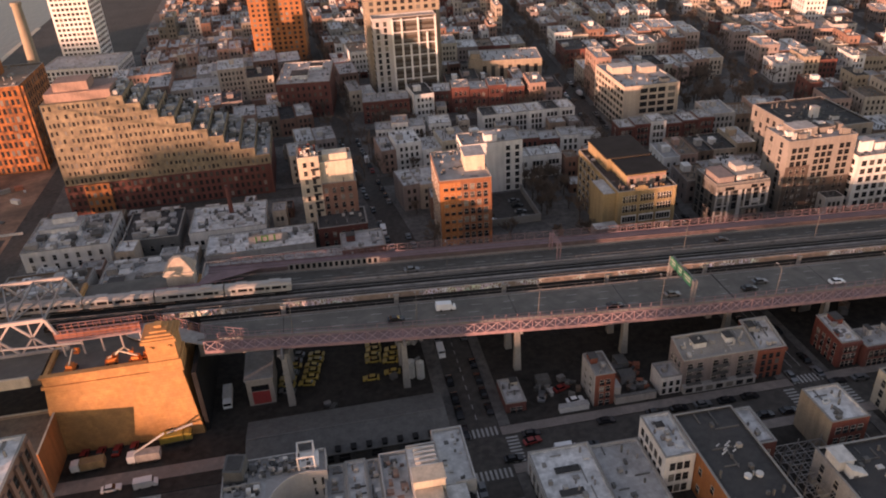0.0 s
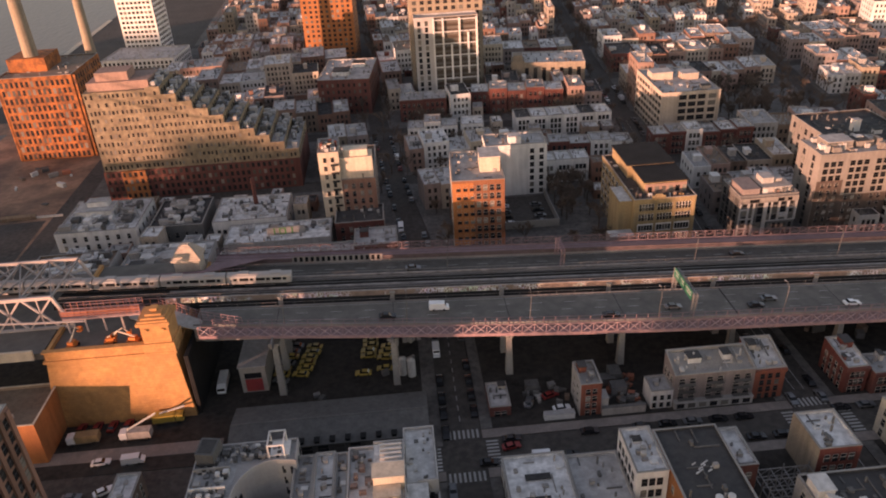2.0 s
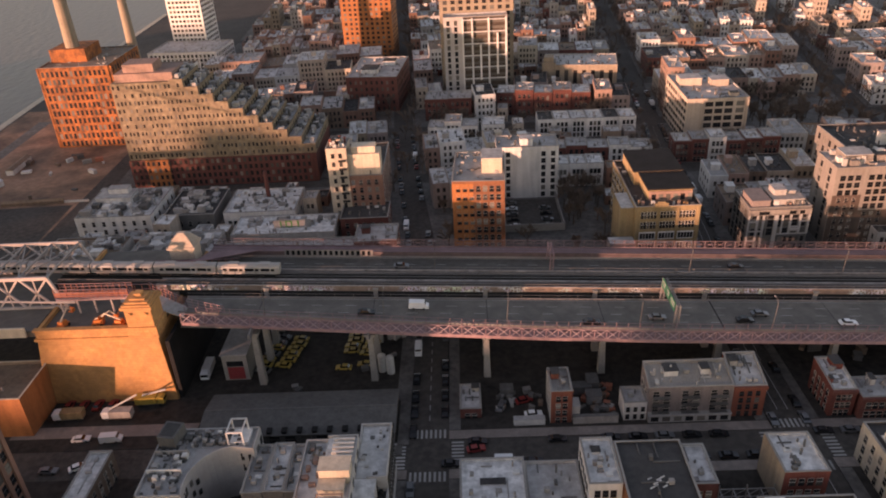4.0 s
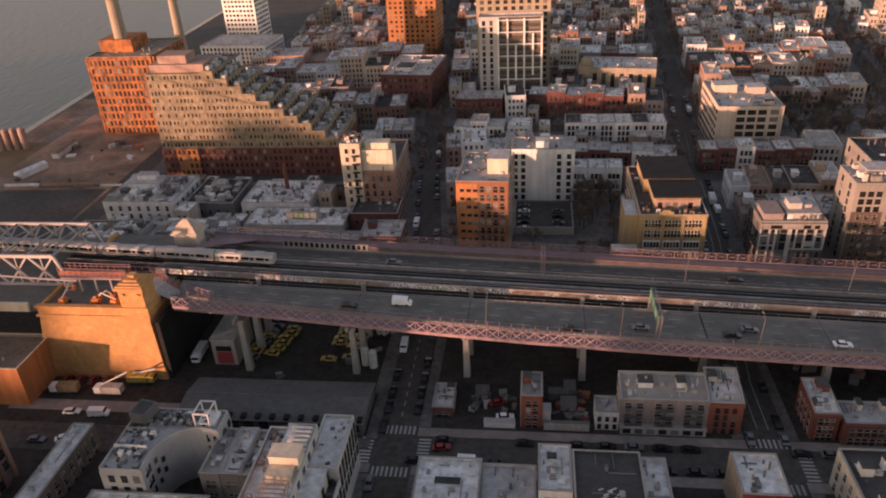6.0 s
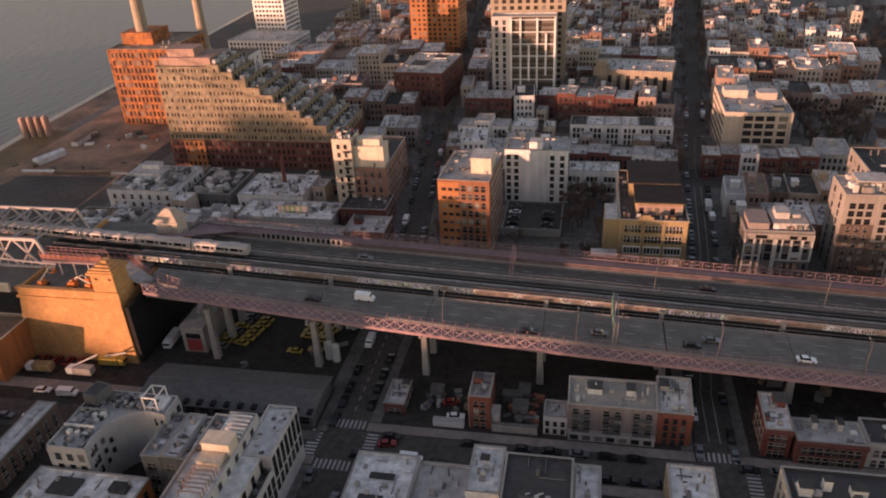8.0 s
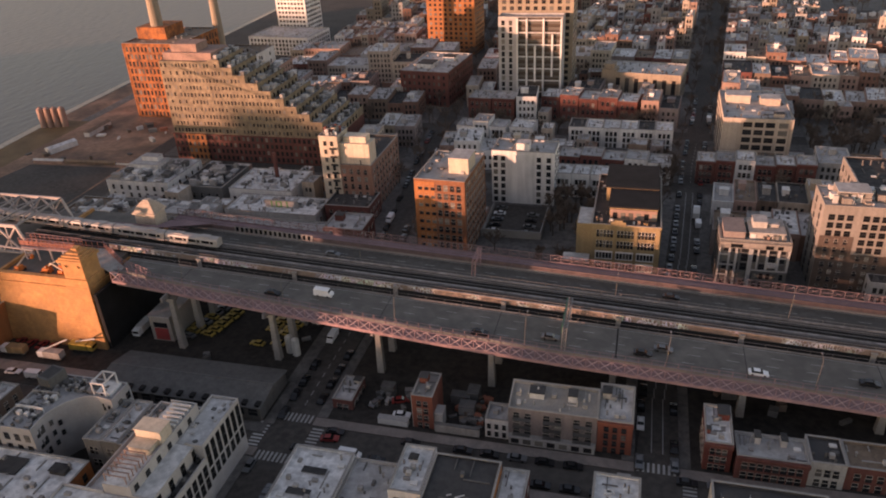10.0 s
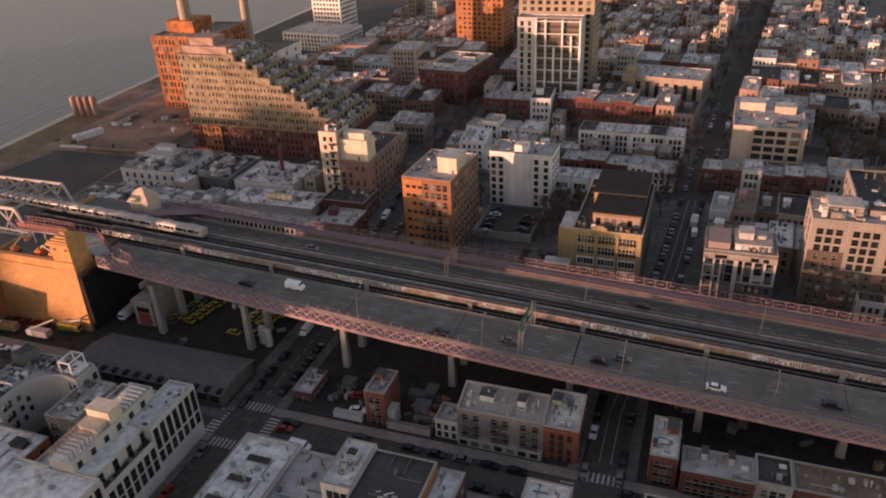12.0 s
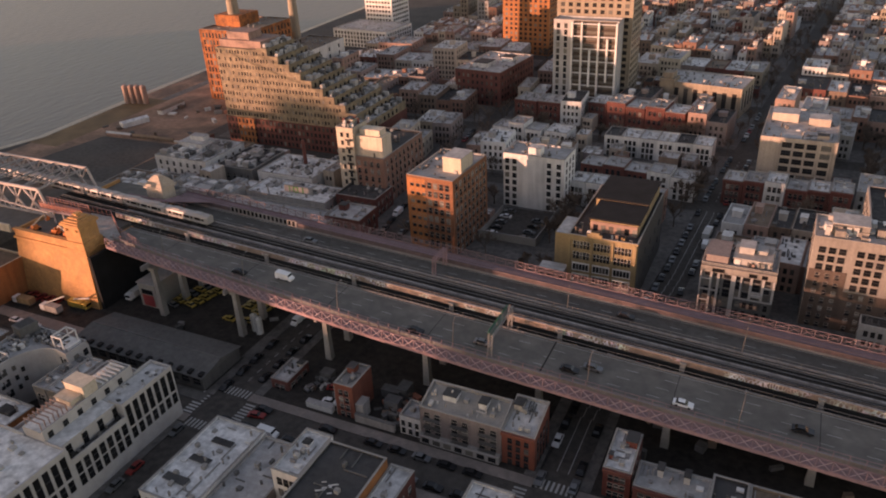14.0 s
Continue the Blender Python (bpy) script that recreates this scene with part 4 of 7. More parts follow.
# ---- houses along the street south and north of the near viaduct edge ----
B = building
B("tenement_house", "red-orange brick corner tenement with silver flat roof", "house", 103.7, 139.9, 7.9, 10.5, 9.0, 0, "redorange", "roof_silver", 4, 3, 4, 0, 0, cornice=True, rise=2.4, win=(0.9, 1.3), style="dark", bulk=((0.6, 6.5, 2.0, 2.6, 1.9),), bulk_wall="grey", clutter=4, group="tenements")
ten = B("tenement_house", "dull grey-brown brick tenement with iron fire escapes and grey roof", "house", 82.9, 139.8, 20.7, 8.0, 9.4, 0, "drab", "concrete", 4, 0, 0, 3, 0, rise=2.1, win=(1.0, 1.5), bulk=((4.5, 3.8, 3.4, 2.8, 1.7), (13.6, 4.0, 2.0, 2.6, 1.8)), bulk_wall="white", clutter=5, group="tenements")
for u in (1.9, 4.6, 9.0, 11.7, 16.0, 18.8):
    for z in (2.75, 5.05, 7.35):
        ob = new("window", window_mesh(1.3, 1.45, "frame"))
        ob.parent = ten
        ob.matrix_basis = pose(u, 0, z)
part("shop_front", boxes((0.2, 20.5, -1.3, -0.003, 0.0, 2.3), (0.1, 20.6, -1.5, -0.003, 2.3, 2.5)), M["grey"], ten, "grey rendered shop storey with a projecting roof")
for k in range(7):
    part("shop_window", boxes((0.8 + 2.85 * k, 2.7 + 2.85 * k, -1.34, -1.3, 0.5, 1.9)), M["glass"], ten)
for x in (3.2, 10.4, 17.4):
    for z in (2.6, 4.9, 7.2):
        fe = bmesh.new()
        box(fe, x - 2.1, x + 2.1, -1.1, -0.02, z, z + 0.08)
        for k in range(11):
            beam(fe, (x - 2.1 + 0.42 * k, -1.1, z), (x - 2.1 + 0.42 * k, -1.1, z + 1.0), 0.045)
        beam(fe, (x - 2.1, -1.1, z + 1.0), (x + 2.1, -1.1, z + 1.0), 0.05)
        if z < 7:
            beam(fe, (x - 1.0, -0.6, z), (x + 1.0, -0.6, z + 2.3), 0.09)
        part("fire_escape", fe, M["darkgrey"], ten, "dark iron fire escape")
wh = B("row_house", "small white painted two-storey house with a grey roof", "house", 77.2, 139.7, 5.6, 6.2, 5.1, 0, "white", "roof_silver", 2, 0, 0, 0, 0, style="black", clutter=1)
for u in (0.95, 2.8, 4.65):
    for z in (0.7, 3.0):
        ob = new("window", window_mesh(0.75, 1.25, "black"))
        ob.parent = wh
        ob.matrix_basis = pose(u, 0, z)
rh = B("tenement_house", "narrow orange-red brick house with a grey side wall", "house", 59.0, 139.6, 5.3, 9.4, 9.5, 0, "redorange", "concrete", 4, 2, 0, 2, 0, win=(1.0, 1.4), clutter=3, bulk=((0.6, 5.5, 2, 2.5, 1.8),))
part("annex", boxes((5.303, 7.4, 0.6, 4.0, 0.16, 4.6), (5.303, 7.5, 0.5, 4.1, 4.6, 4.75)), M["grey"], rh, "small grey lean-to beside the house")
part("side_wall", boxes((-0.12, -0.003, 0.0, 9.4, 0.1, 10.1)), M["grey"], rh, "grey plastered party wall")
B("garage", "low brick garage with a pale roof and red front", "garage", 36.4, 142.4, 5.4, 9.8, 2.5, 0, "darkred", "roof_silver", 1, 2, 3, 0, 0, win=(1.8, 1.3), bulk=((3.2, 7.5, 1.8, 1.8, 1.2),), bulk_wall="cream", clutter=2)
B("tenement_house", "dark red brick house with a silver roof and chimney", "house", 127.3, 139.0, 5.9, 11.6, 7.6, 0, "red", "roof_white", 3, 3, 3, 4, 0, cornice=True, win=(0.9, 1.5), rise=1.2, bulk=((3.0, 7.6, 2.4, 3.4, 1.8), (0.4, 3, 0.8, 1.2, 1.4)), clutter=3)
B("row_house", "dark red brick row house with a grey roof", "house", 134.0, 137.6, 14.8, 7.8, 6.2, 0, "darkred", "roof_silver", 2, 8, 2, 0, 0, cornice=True, bulk=((4, 5, 1.2, 2.4, 2.0), (9.5, 5, 1.2, 2.4, 2.0)), bulk_wall="grey", clutter=4)
B("row_house", "low house with a black tar roof and pale parapet", "house", 149.0, 138.4, 7.2, 8.6, 6.4, 0, "grey", "roof_dark", 2, 3, 0, 0, 0, clutter=2)
B("row_house", "dark red brick workshop with a rusty roof", "house", 156.4, 138.8, 18, 8.5, 6.0, 0, "darkred", "roof_brown", 2, 7, 0, 0, 0, clutter=3)
B("warehouse", "white painted low shop building with a pale patched roof", "warehouse", 36.2, 96.0, 14.4, 26.0, 5.6, 0, "white", "roof_white", 2, 5, 0, 8, 3, bulk=((4.5, 18.5, 5.4, 1.5, 0.4), (3.6, 12.0, 5.2, 1.5, 0.4), (2.2, 5.0, 6.0, 1.8, 0.5)), bulk_wall="roof_silver", clutter=7)
B("warehouse", "low grey building with a worn grey roof", "warehouse", 50.8, 96.0, 12.0, 25.6, 4.6, 0, "grey", "roof_silver", 1, 3, 0, 0, 3, clutter=4)
B("tenement_house", "white painted brick tenement with a pale roof", "house", 63.2, 108.5, 7.0, 13.6, 10.7, 0, "white", "roof_white", 3, 3, 4, 5, 2, style="dark", bulk=((2, 9, 1.8, 1.6, 0.9),), clutter=3)
dark = B("warehouse", "flat-roofed warehouse with a black tar roof and orange brick side", "warehouse", 70.5, 92.0, 14.4, 28.6, 11.0, 0, "orange", "roof_dark", 2, 6, 4, 5, 4, parapet=0.5, clutter=2)
for k in range(9):
    sp = bmesh.new()
    beam(sp, (0, 0, 0), (0.9, 0.5, 0), 0.16, 6)
    ob = part("roof_panel", sp, M["roof_white"], dark)
    ob.location = (5.0 + (k % 5) * 0.9, 15.0 + (k * 37 % 11) * 0.28, 11.2)
for u in (7.0, 9.6):
    hatch = bmesh.new()
    beam(hatch, (u, 8.0, 11.0), (u, 8.0, 11.7), 0.8, 12)
    part("roof_hatch", hatch, M["frame"], dark)
B("row_house", "small shop with a bright white roof", "house", 85.1, 110.0, 5.6, 11.8, 8.2, 0, "darkred", "roof_white", 2, 2, 3, 0, 2, clutter=2)
rc = B("row_house", "red brick corner house with a white roof and plastered tan side", "house", 104.2, 110.4, 9.4, 11.8, 10.4, 0, "red", "roof_white", 3, 4, 5, 0, 3, clutter=4)
part("side_wall", boxes((-0.12, -0.003, 0.0, 11.8, 0.1, 11.0)), M["tan"], rc, "tan plastered party wall")
st = B("house_with_terrace", "flat-roofed house with a black roof and white roof stairs", "house", 96.5, 84.0, 19.5, 21.0, 9.4, 0, "grey", "roof_dark", 3, 5, 5, 4, 5, clutter=4)
for k in range(6):
    part("stair_step", boxes((2.0 + 0.7 * k, 2.7 + 0.7 * k, 12.0, 14.2, 9.5, 9.9 + 0.4 * (5 - k))), M["white"], st)
part("stair_house", boxes((0.6, 4.2, 14.3, 18.6, 9.4, 12.2), (0.4, 4.4, 14.1, 18.8, 12.2, 12.4)), M["white"], st)
B("apartment_house", "cream plastered corner building with roof machinery", "house", 127.5, 104.0, 22.0, 21.5, 9.6, 0, "cream", "roof_dark", 3, 8, 0, 6, 7, bulk=((2, 14, 2.5, 2.5, 2.4), (7, 16, 1.6, 1.6, 2.8), (12, 15, 3, 2, 2.0), (3, 6, 2, 2, 1.8)), bulk_wall="frame", clutter=6)

# substation yard of steel frames
yard = thing("steel_frame_yard", "open grid of grey steel frames in a fenced yard", "steelwork", pose(91.6, 96.5, 0.16))
for i in range(5):
    for j in range(6):
        bm = bmesh.new()
        beam(bm, (i * 2.9, j * 3.0, 0), (i * 2.9, j * 3.0, 5.5 + (i + j) % 2), 0.13)
        part("post", bm, M["steel"], yard)
for j in range(6):
    bm = bmesh.new()
    for z in (3.0, 5.3):
        beam(bm, (0, j * 3.0, z), (11.6, j * 3.0, z), 0.12)
    for i in range(4):
        beam(bm, (i * 2.9, j * 3.0, 3.0), (i * 2.9 + 2.9, j * 3.0, 5.3), 0.08)
    part("girder", bm, M["steel"], yard)
for i in range(5):
    bm = bmesh.new()
    for z in (3.0, 5.3):
        beam(bm, (i * 2.9, 0, z), (i * 2.9, 15.0, z), 0.12)
    part("girder", bm, M["steel"], yard)

# ---- big white building with tall dark window strips, west of the first street ----
rib = thing("apartment_building", "off-white rendered apartment building with tall dark window strips", "building", pose(0, 0, 0))
HEROES.append((10, 93, 13, 36))
part("north_block", boxes((14.4, 21.3, 108.4, 124.6, 0, 14.7)), M["render"], rib)
part("middle_block", boxes((14.4, 19.1, 92.902, 108.398, 0, 14.9)), M["render"], rib)
part("terrace_block", boxes((19.102, 21.4, 92.902, 108.398, 0, 11.2)), M["render"], rib)
part("south_block", boxes((-2.0, 21.4, 58.0, 92.9, 0, 14.7)), M["render"], rib)
part("west_wing", boxes((2.2, 14.398, 92.902, 121.6, 0, 13.0)), M["render"], rib)
part("set_back_storey", boxes((8.0, 14.6, 92.902, 118.6, 13.0, 17.2)), M["render"], rib)
for q in ((14.4, 21.3, 124.25, 124.6, 14.7, 15.5), (20.95, 21.3, 108.4, 124.25, 14.7, 15.5), (14.4, 14.75, 118.6, 124.25, 14.7, 15.5), (17.0, 20.95, 108.4, 108.75, 14.7, 15.5),
          (21.05, 21.4, 92.9, 108.39, 11.2, 12.0), (21.05, 21.4, 58.0, 92.55, 14.7, 15.5), (14.6, 21.05, 92.55, 92.9, 14.7, 15.5), (-2.0, 8.0, 92.55, 92.9, 14.7, 15.5), (-2.0, -1.65, 58.0, 92.55, 14.7, 15.5),
          (8.0, 14.6, 118.25, 118.6, 17.2, 17.9), (14.3, 14.6, 92.9, 118.25, 17.2, 17.9), (2.2, 14.4, 121.25, 121.6, 13.0, 14.0), (2.2, 2.55, 92.9, 121.25, 13.0, 14.0)):
    part("parapet", boxes(q), M["render"], rib)
for q in ((14.8, 20.9, 108.8, 124.2, 14.7, 14.8), (14.62, 19.05, 92.95, 108.35, 14.9, 14.98), (-1.6, 21.0, 58.4, 92.5, 14.7, 14.8), (8.1, 14.25, 93.0, 118.2, 17.2, 17.28), (2.6, 7.95, 93.0, 121.2, 13.0, 13.1)):
    part("roof", boxes(q), M["roof_white"], rib)
part("terrace", boxes((19.12, 21.0, 93.0, 108.3, 11.2, 11.28)), M["roof_dark"], rib, "dark paved terrace")
roof_mess(rib, 19.2, 20.9, 93.2, 108.0, 11.28, 14, 92, ("darkgrey", "rubber"), (0.3, 1.0), (0.3, 1.1))
roof_mess(rib, 15.0, 20.6, 109.2, 123.6, 14.8, 12, 90, ("darkgrey", "grey"), (0.3, 1.0), (0.2, 0.7))
roof_mess(rib, -1.0, 20.0, 60.0, 91.5, 14.8, 18, 93, ("grey", "concrete"), (0.4, 1.4), (0.2, 0.8))
roof_mess(rib, 2.8, 7.6, 94, 120.5, 13.1, 26, 91, ("darkgrey", "rose", "grey"), (0.4, 1.6), (0.4, 1.4))
part("stair_house", boxes((8.2, 14.4, 105.0, 108.8, 17.28, 20.9), (8.0, 14.58, 104.8, 109.0, 20.9, 21.1)), M["cream"], rib, "pale rendered stair house")
part("lift_house", boxes((8.3, 13.4, 101.9, 104.99, 17.28, 18.9), (8.1, 13.6, 101.7, 104.79, 18.9, 19.06)), M["cream"], rib)
for k in range(7):
    part("pergola_beam", boxes((8.2, 13.6, 93.6 + k * 1.15, 93.85 + k * 1.15, 19.0, 19.2), (8.3, 8.5, 93.62 + k * 1.15, 93.83 + k * 1.15, 17.28, 19.0), (13.2, 13.4, 93.62 + k * 1.15, 93.83 + k * 1.15, 17.28, 19.0)), M["rose"], rib)
for k in range(6):
    part("duct", boxes((9.4, 14.0, 110.3 + k * 1.3, 110.8 + k * 1.3, 17.5, 18.3), (9.6, 9.8, 110.4 + k * 1.3, 110.7 + k * 1.3, 17.28, 17.5)), M["frame"], rib)
strip = window_mesh(1.25, 5.6, "black")
low = window_mesh(1.25, 2.7, "black")
square = window_mesh(1.1, 1.3, "black")


def rib_window(me, x, y, z, turn=90):
    ob = new("window", me)
    ob.parent = rib
    ob.matrix_basis = pose(x, y, z, 0, 0, turn)


for k in range(7):
    y = 109.8 + 2.25 * k
    rib_window(strip, 21.3, y, 8.6)
    rib_window(low, 21.3, y, 4.9)
for k in range(7):
    y = 94.1 + 2.2 * k
    rib_window(low, 21.4, y, 7.6)
    rib_window(low, 21.4, y, 4.2)
    if k % 2 == 0:
        rib_window(low, 19.1, y + 0.6, 11.4)
for k in range(15):
    y = 59.6 + 2.25 * k
    rib_window(strip, 21.4, y, 8.4)
    rib_window(low, 21.4, y, 4.6)
for k in range(6):
    rib_window(square, 14.6, 94.6 + 4.0 * k, 15.3)
for k in range(4):
    rib_window(square, 4.0 + 3.0 * k, 121.6, 9.6, 180)
B("apartment_house", "grey plastered house with a patched grey roof", "house", -9.8, 108.0, 4.4, 14.2, 11.6, 0, "darkgrey", "roof_silver", 3, 2, 0, 0, 2, clutter=3)
B("apartment_house", "dark brick house with a pale grey roof", "house", -5.2, 108.0, 4.4, 14.4, 11.8, 0, "darkgrey", "roof_white", 3, 2, 0, 0, 2, clutter=3)
B("apartment_house", "dark brick house with a worn grey roof", "house", -0.7, 108.0, 2.8, 14.0, 11.6, 0, "darkgrey", "roof_silver", 3, 1, 0, 0, 2, clutter=2)

# white apartment house round a curved inner wall
cur = thing("apartment_house", "white rendered apartment house with a curved inner wall and roof terrace", "house", pose(0, 0, 0))
HEROES.append((-20, 115, 12, 12))
pts = [(-31.0, 105.5), (-21.2, 105.5)]
for k in range(11):
    a = math.radians(180 - 9 * k)
    pts.append((-13.2 - 8.4 * math.cos(math.radians(9 * k)), 109.5 + 9.6 * math.sin(math.radians(9 * k))))
pts += [(-9.0, 118.4), (-9.0, 125.4), (-31.0, 125.4)]
bm = bmesh.new()
prism(bm, pts, 0, 14.1)
part("wall", bm, M["render"], cur)
bm = bmesh.new()
n = len(pts)
for k in range(n):
    (ax, ay), (bx, by) = pts[k], pts[(k + 1) % n]
    ln = math.hypot(bx - ax, by - ay)
    nx, ny = -(by - ay) / ln * 0.32, (bx - ax) / ln * 0.32
    prism(bm, [(ax, ay), (bx, by), (bx + nx, by + ny), (ax + nx, ay + ny)], 14.104, 14.9)
part("parapet", bm, M["render"], cur)
part("roof", boxes((-30.6, -22.0, 105.9, 125.0, 14.1, 14.18)), M["roof_silver"], cur)
part("roof", boxes((-21.99, -9.4, 119.6, 125.0, 14.1, 14.18)), M["roof_silver"], cur)
part("stair_house", boxes((-14.8, -10.6, 120.4, 124.8, 14.18, 15.0)), M["white"], cur)
for r in ((-15.0, -14.7, 119.8, 120.1, 14.2, 18.0), (-11.6, -11.3, 119.8, 120.1, 14.2, 18.0), (-15.0, -14.7, 124.4, 124.7, 14.2, 18.0), (-11.6, -11.3, 124.4, 124.7, 14.2, 18.0), (-15.0, -11.3, 119.8, 120.1, 18.0, 18.3), (-15.0, -11.3, 124.4, 124.7, 18.0, 18.3), (-15.0, -14.7, 120.1, 124.4, 18.0, 18.3), (-11.6, -11.3, 120.1, 124.4, 18.0, 18.3)):
    part("pergola_bar", boxes(r), M["white"], cur)
bm = bmesh.new()
prism(bm, [(-30.4, 119.8), (-26.4, 119.0), (-25.6, 124.2), (-29.8, 125.0)], 14.18, 17.8)
part("stair_house", bm, M["darkgrey"], cur, "dark clad stair house with a pale rim")
bm = bmesh.new()
prism(bm, [(-29.9, 120.3), (-26.8, 119.7), (-26.1, 123.7), (-29.4, 124.4)], 17.8, 17.9)
part("stair_roof", bm, M["roof_dark"], cur)
rg = random.Random(8)
for k in range(22):
    u, v = rg.uniform(-25.5, -16.5), rg.uniform(119.9, 124.0)
    q = rg.uniform(0.4, 1.0)
    part("planter", boxes((u, u + q, v, v + q * 0.8, 14.18, 14.8 + rg.uniform(0, 1.0))), M[rg.choice(("steel", "darkgrey", "frame", "grey"))], cur)
for k in range(14):
    u, v = rg.uniform(-30.0, -23.5), rg.uniform(106.5, 117.5)
    q = rg.uniform(0.5, 1.4)
    part("terrace_box", boxes((u, u + q, v, v + q, 14.18, 14.7 + rg.uniform(0, 0.9))), M[rg.choice(("steel", "white", "frame", "grey"))], cur)
part("terrace_wall", boxes((-30.6, -23.0, 112.0, 112.3, 14.18, 15.6)), M["white"], cur)
part("terrace_wall", boxes((-30.6, -23.0, 117.6, 117.9, 14.18, 15.6)), M["grey"], cur)
sq = window_mesh(1.2, 1.7, "dark")
for z in (1.6, 4.8, 8.0, 11.2):
    for x, y, r in ((-28.5, 105.5, 0), (-25.6, 105.5, 0), (-22.8, 105.5, 0), (-21.45, 107.2, 90), (-21.55, 108.8, 90), (-11.6, 118.95, 6), (-9.8, 118.6, 15), (-9.0, 121.0, 90), (-9.0, 124.0, 90)):
        ob = new("window", sq)
        ob.parent = cur
        ob.matrix_basis = pose(x, y, z, 0, 0, r)
for a, z in ((12, 11.4), (12, 8.4), (12, 5.4), (24, 10.0), (24, 7.0)):
    ob = new("window", window_mesh(0.7, 1.1, "dark"))
    ob.parent = cur
    ob.matrix_basis = pose(-13.2 - 8.24 * math.cos(math.radians(a)), 109.5 + 9.44 * math.sin(math.radians(a)), z, 0, 0, 90 - a)
B("apartment_house", "low brown-walled house with a pale roof and sunken terrace", "house", -33.5, 86.0, 27.0, 18.8, 8.4, 0, "orange", "roof_white", 3, 8, 5, 5, 0, style="dark", bulk=((6.0, 12.0, 6.5, 4.5, 0.5), (20.0, 14.0, 4.0, 2.5, 1.0)), bulk_wall="roof_dark", clutter=6)
B("row_house", "long narrow dark brick house with a pale grey roof", "house", -51.6, 82.0, 5.4, 45.4, 6.4, 0, "brown", "roof_white", 3, 2, 14, 10, 2, clutter=3)
B("warehouse", "orange-red brick building with a brown flat roof beside the anchorage", "warehouse", -94.0, 140.9, 20.0, 16.0, 11.6, 0, "orange", "roof_brown", 3, 0, 0, 0, 0, parapet=0.9, clutter=1, cap="cream")
tall = B("apartment_tower", "tall brown brick tower with dark window bays and white roof", "tower", -87.0, 85.0, 25.0, 32.0, 37.4, 0, "brick", "roof_white", 11, 0, 9, 0, 0, win=(1.9, 2.2), style="dark", bulk=((5, 16, 6, 6, 3.0),), bulk_wall="grey", clutter=5)
for k in range(10):
    part("pier", boxes((25.003, 25.5, 0.2 + 3.35 * k, 1.4 + 3.35 * k, 0.2, 37.4)), M["brick"], tall)

# long low shed with a dark roof
shed = thing("shed", "long low dark-roofed shed beside the viaduct", "shed", pose(0, 0, 0))
part("wall", boxes((-28, 20.0, 134.2, 149.5, 0.1, 4.4)), M["darkgrey"], shed)
bm = bmesh.new()
v = [bm.verts.new(p) for p in ((-28.6, 133.6, 4.3), (20.6, 133.6, 4.3), (20.6, 150, 4.3), (-28.6, 150, 4.3), (-28.6, 141.8, 5.9), (20.6, 141.8, 5.9))]
for f in ((0, 1, 5, 4), (2, 3, 4, 5), (1, 2, 5), (3, 0, 4), (3, 2, 1, 0)):
    bm.faces.new([v[i] for i in f])
part("roof", bm, M["darkgrey"], shed, "worn dark felt roof")
for k in range(13):
    dormer = part("dormer", boxes((-26.2 + 3.75 * k, -25.0 + 3.75 * k, 134.1, 135.6, 4.2, 5.0), (-26.3 + 3.75 * k, -24.9 + 3.75 * k, 134.0, 135.8, 5.0, 5.1)), M["slate"], shed)
    part("pane", boxes((-26.1 + 3.75 * k, -25.1 + 3.75 * k, 134.04, 134.1, 4.35, 4.9)), M["carglass"], dormer)
part("ridge", boxes((-28.4, 20.4, 141.6, 142.0, 5.85, 6.02)), M["darkgrey"], shed)
opening = window_mesh(2.4, 1.8, "dark")
for k in range(12):
    ob = new("window", opening)
    ob.parent = shed
    ob.matrix_basis = pose(-25 + 3.9 * k, 134.2, 1.6)
HEROES.append((-4, 142, 26, 9))

# hut with a red door under the deck, grey truck body, tanks
hut = thing("workshop_hut", "tall grey hut with a bright red shutter under the viaduct", "hut", pose(-29.2, 161.2, 0))
part("wall", boxes((0, 7.0, 0, 13, 0.1, 8.6)), M["concrete"], hut)
part("roof", boxes((-0.3, 7.3, -0.3, 13.3, 8.6, 8.9)), M["roof_silver"], hut)
part("shutter", boxes((1.2, 5.8, -0.12, 0.0, 0.6, 4.6)), M["reddoor"], hut, "bright red shutter")
part("window", boxes((1.2, 5.8, -0.1, 0.0, 4.9, 6.6)), M["glass"], hut)
tanks = []
for x, y in ((14.8, 163.2), (17.2, 162.2)):
    e = thing("storage_tank", "pale upright storage tank beside a pier", "tank", pose(x, y, 0), "storage tanks")
    bm = bmesh.new()
    beam(bm, (0, 0, 0.1), (0, 0, 5.4), 1.15, 16)
    beam(bm, (0, 0, 5.4), (0, 0, 6.0), 1.15, 16, 0.3)
    part("shell", bm, M["frame"], e)
    part("ladder", boxes((-0.25, -0.2, -1.3, -1.2, 0.1, 5.8), (0.2, 0.25, -1.3, -1.2, 0.1, 5.8)), M["steel"], e)

